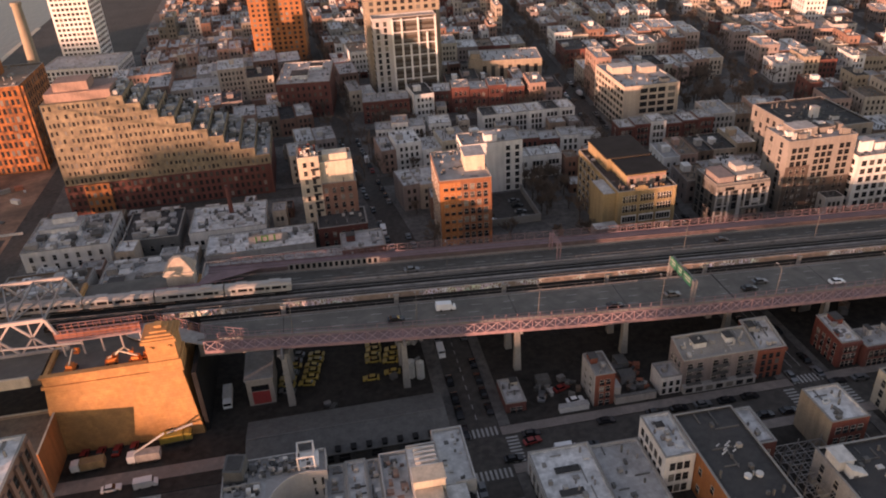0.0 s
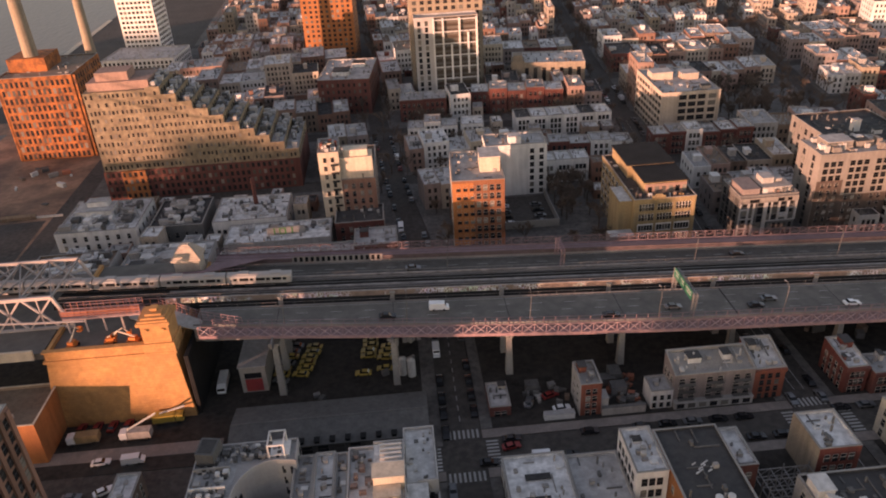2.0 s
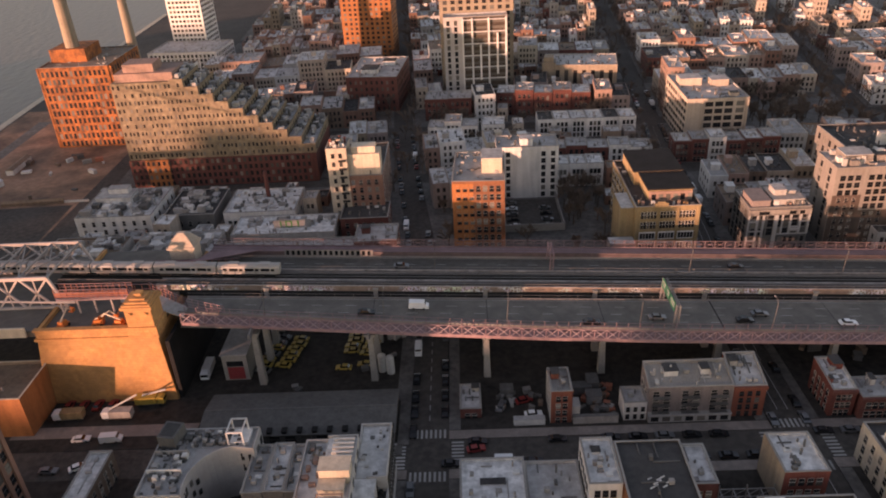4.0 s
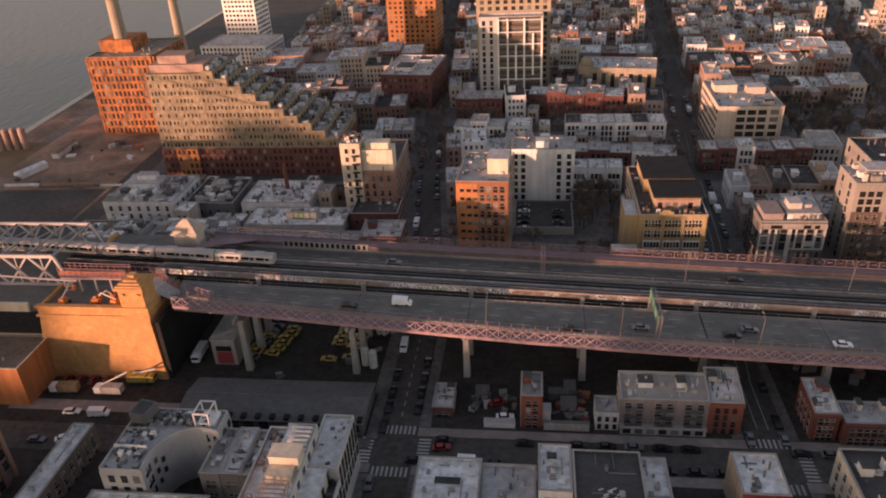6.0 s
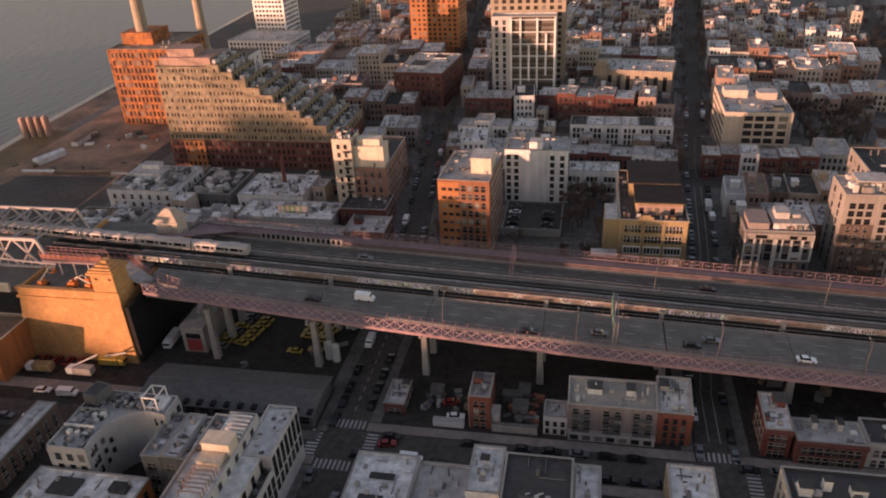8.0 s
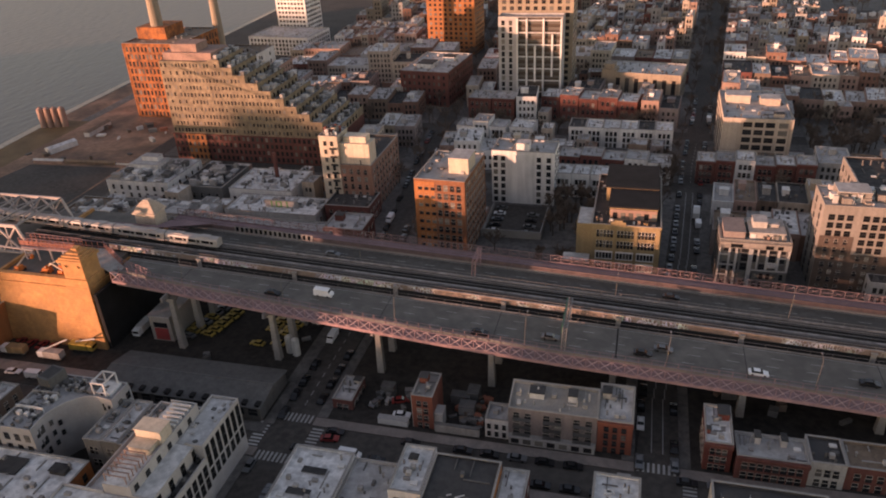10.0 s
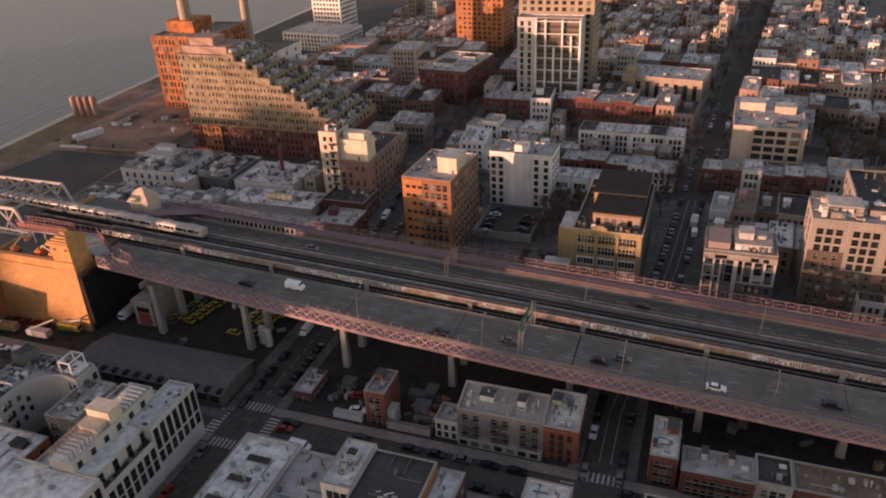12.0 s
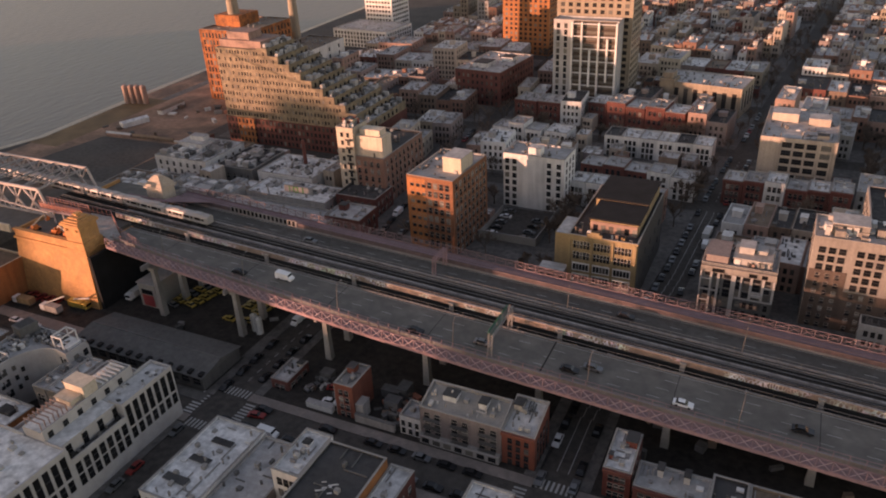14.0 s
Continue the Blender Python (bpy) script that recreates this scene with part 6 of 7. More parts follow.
# parking yard walls
yardw = thing("parking_yard", "walled parking yard with pale concrete walls", "yard", pose(0, 0, 0))
for r in ((54.5, 76.5, 243.0, 243.4, 0.1, 3.2), (76.1, 76.5, 243.4, 271, 0.1, 3.2), (54.5, 54.9, 243.4, 268, 0.1, 2.4)):
    part("wall", boxes(r), M["concrete"], yardw)
part("surface", boxes((54.9, 76.1, 243.4, 271, 0.1, 0.2)), M["asphalt"], yardw)
HEROES.append((65, 257, 12, 15))
HEROES.append((73, 228, 19, 15))
HEROES.append((84, 270, 7, 26))
HEROES.append((206, 358, 25, 23))

# ---- the terraced apartment building ----
ter = thing("terraced_building", "stepped tan brick apartment building rising over a red brick base", "building", pose(0, 0, 0))
HEROES.append((-66, 320, 46, 24))
part("base", boxes((-106.5, -24.0, 299.5, 338, 0.1, 13.2)), M["darkred"], ter, "dark red brick base storeys")
# sun patch on the red base, painted as a raised orange panel
part("base_bay", boxes((-99.0, -89.0, 298.9, 299.497, 0.2, 13.2)), M["orange"], ter, "orange panel for the sunlit patch of the base")
glaze, low_glaze = bmesh.new(), bmesh.new()
tw_r = random.Random(21)
for f in range(4):
    for k in range(34):
        x = -105.0 + 2.35 * k
        y = 299.5 if not -99.6 < x < -88.4 else 298.9
        box(low_glaze, x - 0.6, x + 0.6, y - 0.05, y + 0.02, 1.0 + 3.2 * f, 2.9 + 3.2 * f)
for f in range(10):
    z = 13.2 + 3.4 * f
    xr = -23.8 - 5.75 * f
    yb = 337 - 1.6 * f
    part("storey", boxes((-106.0, xr, 300.0, yb, z, z + 3.4)), M["terrace"], ter)
    part("terrace_floor", boxes((xr - 6.0, xr - 0.05, 300.3, yb - 0.3, z + 3.4, z + 3.46)), M["roof_silver"], ter)
    part("terrace_rail", boxes((xr - 5.7, xr + 0.05, 299.95, 300.1, z + 3.4, z + 4.3), (xr - 0.1, xr + 0.05, 300.1, yb, z + 3.4, z + 4.3)), M["terrace"], ter)
    roof_mess(ter, xr - 5.6, xr - 0.3, 301.0, yb - 0.6, z + 3.46, 22, 60 + f, ("darkgrey", "grey", "roof_silver"), (0.6, 3.2), (0.6, 2.8))
    part("floor_band", boxes((-106.1, xr + 0.06, 299.9, 299.998, z - 0.18, z + 0.02)), M["terrace"], ter)
    for k in range(int((xr + 105.0) / 1.8)):
        x = -104.8 + 1.8 * k + tw_r.uniform(-0.25, 0.25)
        if tw_r.random() < 0.93:
            box(glaze, x - tw_r.uniform(0.25, 0.55), x + tw_r.uniform(0.25, 0.5), 299.93, 300.02, z + 0.6 + tw_r.uniform(0, 0.5), z + 2.3 + tw_r.uniform(0, 0.3))
    for k in range(7):
        box(glaze, xr - 0.02, xr + 0.05, 302.5 + 4.0 * k, 304.0 + 4.0 * k, z + 0.7, z + 2.7)
part("glazing", glaze, M["glazing"], ter, kind="stuff")
part("glazing", low_glaze, M["glazing"], ter, kind="stuff")
part("penthouse", boxes((-104.5, -80.0, 302, 318, 47.2, 50.6), (-101, -88, 304, 314, 50.6, 54.0)), M["rose"], ter)

# ---- the old brick refinery by the river ----
ref = B("refinery_building", "tall orange brick refinery with arched window rows", "building", -167.0, 356.5, 35.0, 40.0, 40.5, 0, "refinery", "roof_brown", 10, 14, 12, 0, 0, win=(1.3, 2.6), style="dark", single=False, clutter=4)
for k in (0, 7):
    part("pilaster", boxes((-0.4 + 5.2 * k, 0.5 + 5.2 * k, -0.22, -0.003, 0.1, 41.0)), M["refinery"], ref)
part("rear_block", boxes((2.0, 20.0, 12.0, 30.0, 40.5, 47.0)), M["refinery"], ref)
for x, y, r, h in ((-155.0, 374.0, 4.2, 92.0), (-142.0, 414.0, 3.6, 66.0)):
    e = thing("chimney_stack", "tall tapering tan brick chimney", "chimney", pose(x, y, 0))
    bm = bmesh.new()
    beam(bm, (0, 0, 0), (0, 0, h), r, 16, r * 0.62)
    part("shaft", bm, M["tan"], e)
    bm = bmesh.new()
    beam(bm, (0, 0, h), (0, 0, h + 1.5), r * 0.75, 16)
    part("cap", bm, M["tan"], e)
B("warehouse", "pale refinery annex with a reddish roof", "warehouse", -134.0, 372.0, 26.0, 44.0, 26.0, 0, "white", "roof_brown", 6, 4, 4, 0, 0, style="dark", clutter=3)

# tanks and sheds on the waterfront
for k in range(4):
    e = thing("storage_silo", "upright pale rust-stained storage silo on the quay", "silo", pose(-212.0 + 3.9 * k, 333 + 0.9 * k, 0), "silos")
    bm = bmesh.new()
    beam(bm, (0, 0, 0), (0, 0, 10.5), 1.8, 14)
    beam(bm, (0, 0, 10.5), (0, 0, 11.5), 1.8, 14, 0.4)
    part("shell", bm, M["rose"], e)
for k, (x, y, w, d, h, r) in enumerate(((-177.0, 295.5, 15.0, 4.6, 2.6, 70), (-173.5, 321.5, 19.0, 3.6, 2.4, 92), (-177.5, 284.0, 16.0, 1.4, 1.5, 4), (-160.5, 285.6, 27.0, 1.0, 1.3, 3))):
    e = thing("site_shed", ("long white site tent on the cleared ground", "long white site tent on the cleared ground", "low pale site hut along the lot edge", "low brown row of containers along the lot edge")[k], "shed", pose(x, y, 0.03, 0, 0, r), "site sheds")
    part("wall", boxes((0, w, 0, d, 0, h)), M[("white", "white", "rose", "brown")[k]], e)
    bm = bmesh.new()
    v = [bm.verts.new(p) for p in ((-0.2, -0.2, h), (w + 0.2, -0.2, h), (w + 0.2, d + 0.2, h), (-0.2, d + 0.2, h), (-0.2, d / 2, h + 0.9), (w + 0.2, d / 2, h + 0.9))]
    for f in ((0, 1, 5, 4), (2, 3, 4, 5), (1, 2, 5), (3, 0, 4), (3, 2, 1, 0)):
        bm.faces.new([v[i] for i in f])
    part("roof", bm, M["roof_white" if k % 2 == 0 else "roof_brown"], e)
# clutter in the yards
jr = random.Random(41)
NAMED = {"taxi": "yellow", "frame": "pale", "rust": "rust red", "carred": "red", "darkgrey": "dark", "steel": "grey metal", "concrete": "pale concrete"}


def junk(x0, x1, y0, y1, n, z, mats, size=(0.8, 3.2), tall=(0.5, 2.6)):
    for k in range(n):
        x, y, a, b, h = jr.uniform(x0, x1), jr.uniform(y0, y1), jr.uniform(*size), jr.uniform(*size) * 0.7, jr.uniform(*tall)
        if not free_of(x, y):
            continue
        mt = jr.choice(mats)
        me = mesh_of("crate", boxes((0, a, 0, b, 0, h), (-0.05, a + 0.05, -0.05, b + 0.05, h, h + 0.09)), M[mt])
        tagged(part("crate", me), NAMED.get(mt, mt) + " storage crate standing in an open yard", "crate", "yard crates").matrix_basis = pose(x, y, z, 0, 0, jr.uniform(-40, 40))


def free_of(x, y):
    return all(abs(x - hx) > hw or abs(y - hy) > hd for hx, hy, hw, hd in HEROES)


junk(44.5, 57.5, 144, 152, 14, 0.16, ("darkgrey", "darkgrey", "grey", "steel", "brown"), (0.5, 2.2), (0.4, 1.6))
junk(67, 75, 140.2, 153, 30, 0.16, ("darkgrey", "grey", "darkgrey", "darkgrey", "brown", "rust"), (0.5, 2.2), (0.4, 1.6))
junk(-110, -12, 218, 253, 46, 0.167, ("white", "grey", "concrete", "rust", "darkgrey", "steel", "frame"), (1.5, 6.0), (0.8, 3.0))
junk(-190, -130, 288, 345, 18, 0.04, ("white", "rust", "concrete", "brown", "brown", "frame", "darkgrey", "darkgrey"), (0.8, 5.0), (0.3, 1.8))
junk(56, 90, 216, 240, 14, 0.16, ("darkgrey", "grey", "concrete", "brown"), (0.8, 4.0), (0.5, 2.2))
junk(128, 178, 152, 168, 8, 0.16, ("darkgrey", "darkgrey", "brown"), (1.0, 4.0), (0.8, 2.6))
junk(-30, 26, 152, 200, 14, 0.16, ("darkgrey", "grey", "steel"))
barrier = mesh_of("barrier", boxes((0, 0.75, 0, 0.5, 0, 0.9), (-0.05, 0.8, -0.1, 0.6, 0, 0.25)), M["frame"])
for k in range(26):
    m = pose(-150 + 1.05 * k, 287.0 + 0.03 * k, 0.03, 0, 0, 2)
    tagged(part("barrier", barrier), "low white barrier block on the cleared ground", "barrier", "site barriers").matrix_basis = m
# ---- the rest of the city, block by block ----
rnd = random.Random(11)


def free(x, y, r, s):
    return all(abs(x - hx) > hw + r or abs(y - hy) > hd + s for hx, hy, hw, hd in HEROES)


WALLS = ["brick", "brick", "brick", "darkred", "brown", "rose", "rose", "rose", "sand", "sand", "sand", "grey", "grey", "white", "white", "cream", "drab", "drab", "tan"]
ROOFS = ["roof_silver", "roof_silver", "roof_white", "roof_dark", "roof_silver", "roof_white", "roof_white", "roof_brown"]
WORDS = {"brick": "dull red brick", "rose": "rose-grey brick", "sand": "sand-coloured brick", "drab": "grey-brown brick", "red": "red brick", "darkred": "dark red brick", "brown": "brown brick", "tan": "tan brick", "grey": "grey rendered", "white": "white painted", "cream": "cream rendered", "orange": "orange brick"}
ROOF_WORDS = {"roof_silver": "silver-grey", "roof_white": "white", "roof_dark": "black tar", "roof_brown": "brown"}
made = 0
PLACED = []
FAR_SLOTS = sorted(WORDS) + sorted(ROOF_WORDS) + ["glazing"]
far_bm = bmesh.new()
far_r = random.Random(17)


def distant_house(m, w, d, h, wall, roof, floors, bulk):
    """One house of the distant rest: walls, parapet, roof, windows and rooftop boxes in the shared mesh."""
    c0 = len(far_bm.verts)
    sw, sr, sg = FAR_SLOTS.index(wall), FAR_SLOTS.index(roof), FAR_SLOTS.index("glazing")
    box(far_bm, 0, w, 0, d, 0, h, sw)
    box(far_bm, 0.3, w - 0.3, 0.3, d - 0.3, h, h + 0.1, sr)
    for r in ((0, w, 0, 0.3), (0, w, d - 0.3, d), (0, 0.3, 0.3, d - 0.3), (w - 0.3, w, 0.3, d - 0.3)):
        box(far_bm, *r, h + 0.004, h + 0.7, sw)
    for u, v, bw, bd, bh in bulk:
        box(far_bm, u, u + bw, v, v + bd, h + 0.1, h + bh, FAR_SLOTS.index(far_r.choice((wall, "white", "grey"))))
    for k in range(far_r.randint(4, 8)):
        u, v = far_r.uniform(0.6, w - 2.0), far_r.uniform(0.6, d - 2.0)
        box(far_bm, u, u + far_r.uniform(0.5, 1.8), v, v + far_r.uniform(0.5, 1.8), h + 0.1, h + far_r.uniform(0.6, 2.2), FAR_SLOTS.index(far_r.choice(("grey", "white", "rose"))))
    st = (h - 0.6) / floors
    n = max(2, int(w / 2.4))
    for f in range(floors):
        for k in range(n):
            u = 0.8 + (w - 1.6) * (k + 0.5) / n
            box(far_bm, u - 0.55, u + 0.55, -0.05, 0.02, f * st + 0.6, f * st + 0.6 + st * 0.58, sg)
        for k in range(max(2, int(d / 4))):
            v = 0.8 + (d - 1.6) * (k + 0.5) / max(2, int(d / 4))
            box(far_bm, *((-0.05, 0.02) if m.translation.x > 60 else (w - 0.02, w + 0.05)), v - 0.55, v + 0.55, f * st + 0.6, f * st + 0.6 + st * 0.58, sg)
    far_bm.verts.ensure_lookup_table()
    for v in far_bm.verts[c0:]:
        v.co = m @ v.co


for i, a, b in blocks:
    if a < 210 and not i >= 3:
        continue
    if a < 130:
        continue
    rows = 2 if b - a < 75 else 3
    for r in range(rows):
        dep = (b - a - 6) / rows
        y = a + 3 + r * dep
        x = line_x(i, y) + ROAD_HALF + 3
        end = line_x(i + 1, y) - ROAD_HALF - 3
        while x < end - 7:
            w = min(rnd.uniform(6.5, 12.5) * (1.3 if 420 < y < 500 else 1.0), end - x) if y < 500 else min(rnd.uniform(4.8, 9.5), end - x)
            h = rnd.choice((8.5, 9.5, 10.5, 11.5, 12.5, 9.0, 10.0, 14.0)) * (1.0 if y < 500 else rnd.uniform(0.75, 1.1))
            if rnd.random() < 0.05:
                lofty = rnd.uniform(17, 24)
                h = lofty if y > 340 else h
            d = dep * rnd.uniform(0.66, 0.86)
            cx, cy = x + w / 2, y + d / 2
            wall, roof = rnd.choice(WALLS), rnd.choice(ROOFS)
            fl = max(2, int(h / 3.1))
            bulk = ((rnd.uniform(0.5, w * 0.5), rnd.uniform(d * 0.3, d * 0.6), rnd.uniform(2, 4), rnd.uniform(2, 4), rnd.uniform(1.6, 2.8)),) if rnd.random() < 0.7 else ()
            seen = cx < 0.9 * cy + 10 and (cy < 730 - 0.45 * cx or (cx < 225 and cy < 770)) and cx > -118
            if seen and rnd.random() < 0.94 and free(cx, cy, w / 2 - 1.0, d / 2 - 1.0):
                slant = -math.degrees(math.atan((line_x(i, b) - line_x(i, a)) / (b - a))) if cx - line_x(i, cy) < 60 else -math.degrees(math.atan((line_x(i + 1, b) - line_x(i + 1, a)) / (b - a)))
                rough = cy > 505
                if rough:
                    distant_house(pose(x, y, 0, 0, 0, slant), w - 0.15, d, h, wall, roof, fl, bulk)
                else:
                    B("row_house" if h < 16 else "apartment_house", WORDS[wall] + " house with a " + ROOF_WORDS[roof] + " flat roof", "house", x, y, w - 0.15, d, h, slant, wall, roof, fl,
                      max(2, int(w / 2.4)), 0 if cx > 120 else max(2, int(d / 4)), 0 if cx < 100 else max(2, int(d / 4)), 0, style="dark", single=False, bulk=bulk,
                      bulk_wall=rnd.choice((wall, "white", "grey")), hero=False, clutter=rnd.randint(3, 7), group="city houses")
                made += 1
                if not rough:
                    PLACED.append((cx, cy, w / 2, d / 2))
            x += w


# back-yard sheds and small houses in the gaps of the blocks
fill = random.Random(29)
count = 0
for _ in range(5200):
    cx, cy = fill.uniform(-112, 330), fill.uniform(216, 500)
    if cx > 0.85 * cy + 5 or cx < -116 or (cx < -10 and cy < 246 and cx > -50):
        continue
    w, d = fill.uniform(4.5, 8.5), fill.uniform(5.0, 9.0)
    if any(abs(cx - line_x(i, cy)) < ROAD_HALF + 3 + w / 2 for i in range(8)) or any(abs(cy - c) < ROAD_HALF + 2.5 + d / 2 for c in CROSS):
        continue
    if not free(cx, cy, w / 2 - 1.2, d / 2 - 1.2) or any(abs(cx - px) < pw + w / 2 + 0.3 and abs(cy - py) < pd + d / 2 + 0.3 for px, py, pw, pd in PLACED):
        continue
    if count >= 85:
        break
    if (182 < cx < 262 and 300 < cy < 385) or (52 < cx < 94 and cy < 300):
        continue
    wall, roof, h = fill.choice(WALLS), fill.choice(ROOFS), fill.choice((3.2, 3.6, 4.5, 6.5, 7.5, 8.8))
    PLACED.append((cx, cy, w / 2, d / 2))
    count += 1
    B("back_house" if h > 5 else "yard_shed", WORDS[wall] + (" back house" if h > 5 else " yard shed") + " with a " + ROOF_WORDS[roof] + " flat roof", "house" if h > 5 else "shed", cx - w / 2, cy - d / 2, w, d, h, fill.uniform(-5, 1), wall, roof, 2 if h > 5 else 1,
      max(1, int(w / 2.4)), 0, 1, 0, style="dark", single=False, hero=False, clutter=fill.randint(1, 4), group="back houses")
tagged(part("distant_city", mesh_of("distant_city", far_bm, *[M[k] for k in FAR_SLOTS]), None), "distant low brick houses with flat roofs, block after block", "city", kind="stuff")


# ---- bare winter trees ----
def tree_prototype(seed, height):
    r = random.Random(seed)
    trunk, crown = bmesh.new(), bmesh.new()
    beam(trunk, (0, 0, 0), (0, 0, height * 0.35), 0.28, 6, 0.2)

    def grow(a, way, length, radius, depth):
        b = a + way * length
        beam(trunk if depth < 2 else crown, a, b, radius, 4 if depth < 2 else 3, radius * 0.55)
        if depth >= 4:
            return
        for _ in range(4 if depth < 3 else 5):
            w2 = (way + Vector((r.uniform(-1, 1), r.uniform(-1, 1), r.uniform(-0.35, 0.7))) * 0.85).normalized()
            grow(a + way * length * r.uniform(0.45, 1.0), w2, length * r.uniform(0.55, 0.8), max(0.085, radius * 0.6), depth + 1)

    for _ in range(4):
        grow(Vector((0, 0, height * r.uniform(0.25, 0.36))), Vector((r.uniform(-0.8, 0.8), r.uniform(-0.8, 0.8), 1.0)).normalized(), height * 0.3, 0.14, 1)
    e = thing("tree", "bare brown winter street tree", "tree", pose(0, 0, 0), "bare trees")
    part("trunk", trunk, M["bark"], e)
    part("crown", crown, M["twig"], e)
    return e


protos = [tree_prototype(s, h) for s, h in ((1, 9.0), (2, 10.5), (3, 8.0))]
spots = []
tr = random.Random(5)
for _ in range(46):
    spots.append((tr.uniform(182, 231), tr.uniform(336, 400)))
for _ in range(12):
    spots.append((tr.uniform(78, 92), tr.uniform(246, 276)))
for _ in range(12):
    spots.append((tr.uniform(-70, -15), tr.uniform(352, 392)))
for _ in range(12):
    spots.append((tr.uniform(118, 124), tr.uniform(255, 330)))
for _ in range(16):
    spots.append((tr.uniform(-100, 0), tr.uniform(440, 500)))
for x0, x1, y0, y1, n in ((183, 231, 337, 379, 22), (58, 92, 222, 240, 5), (77, 92, 246, 296, 8), (26, 70, 350, 370, 10), (78, 122, 350, 372, 8), (140, 210, 268, 292, 10), (-100, -26, 342, 354, 12), (34, 52, 256, 330, 8)):
    for _ in range(n):
        spots.append((tr.uniform(x0, x1), tr.uniform(y0, y1)))
for x, y in ((33.5, 232), (31.5, 262), (28, 290), (8, 250), (8, 270), (10, 285)):
    spots.append((x, y))
spots = [(x, y) for x, y in spots if free(x, y, -1.5, -1.5) or 57 < x < 93 and 221 < y < 297 or 182 < x < 231 and 336 < y < 380]
for k, (x, y) in enumerate(spots):
    m = pose(x, y, 0.0, 0, 0, tr.uniform(0, 360)) @ Matrix.Scale(tr.uniform(0.8, 1.25), 4)
    if k < 3:
        protos[k].matrix_basis = m
    else:
        ob = copy_thing(protos[k % 3], m)
        ob.matrix_basis = m


# ---- winter trees far off along the streets and in the yards, one mass of twigs ----
def far_tree_template(seed):
    r = random.Random(seed)
    bm = bmesh.new()
    beam(bm, (0, 0, 0), (0, 0, 3.4), 0.22, 4, 0.16)

    def grow(a, way, length, radius, depth):
        beam(bm, a, a + way * length, radius, 3, radius * 0.5)
        if depth < 3:
            for _ in range(4):
                turn = (way + Vector((r.uniform(-1, 1), r.uniform(-1, 1), r.uniform(-0.4, 0.6))) * 0.9).normalized()
                grow(a + way * length * r.uniform(0.4, 1.0), turn, length * r.uniform(0.55, 0.8), max(0.1, radius * 0.6), depth + 1)

    for _ in range(4):
        grow(Vector((0, 0, r.uniform(2.4, 3.4))), Vector((r.uniform(-0.9, 0.9), r.uniform(-0.9, 0.9), 1.0)).normalized(), 3.2, 0.13, 1)
    me = mesh_of("far_tree", bm)
    co = np.zeros(len(me.vertices) * 3)
    me.vertices.foreach_get("co", co)
    faces = [tuple(p.vertices) for p in me.polygons]
    bpy.data.meshes.remove(me)
    return co.reshape(-1, 3), faces


fr = random.Random(77)
templates = [far_tree_template(k) for k in (11, 12, 13)]
tree_spots = []
for i in range(7):
    y = 300.0
    while y < 760:
        for side in (-1, 1):
            x = line_x(i, y) + side * fr.uniform(5.6, 7.0)
            if fr.random() < 0.62 and x < 0.9 * y and x > -110:
                tree_spots.append((x, y + fr.uniform(-3, 3)))
        y += 11.0
for _ in range(900):
    x, y = fr.uniform(-100, 420), fr.uniform(300, 740)
    if x < 0.85 * y + 5 and free(x, y, 0.5, 0.5) and all(abs(x - px) > pw + 1.2 or abs(y - py) > pd + 1.2 for px, py, pw, pd in PLACED):
        tree_spots.append((x, y))
co_all, face_all, base = [], [], 0
for k, (x, y) in enumerate(tree_spots[:620]):
    co, faces = templates[k % 3]
    a, q = fr.uniform(0, math.tau), fr.uniform(0.8, 1.35)
    turn = np.array(((math.cos(a), -math.sin(a), 0), (math.sin(a), math.cos(a), 0), (0, 0, 1)))
    co_all.append(co @ turn.T * q + np.array((x, y, 0.1)))
    face_all += [tuple(v + base for v in f) for f in faces]
    base += len(co)
wood = bpy.data.meshes.new("far_trees")
wood.from_pydata(np.concatenate(co_all).tolist(), [], face_all)
wood.materials.append(M["twig"])
tagged(part("far_trees", wood), "bare brown winter trees along the far streets", "trees", kind="stuff")


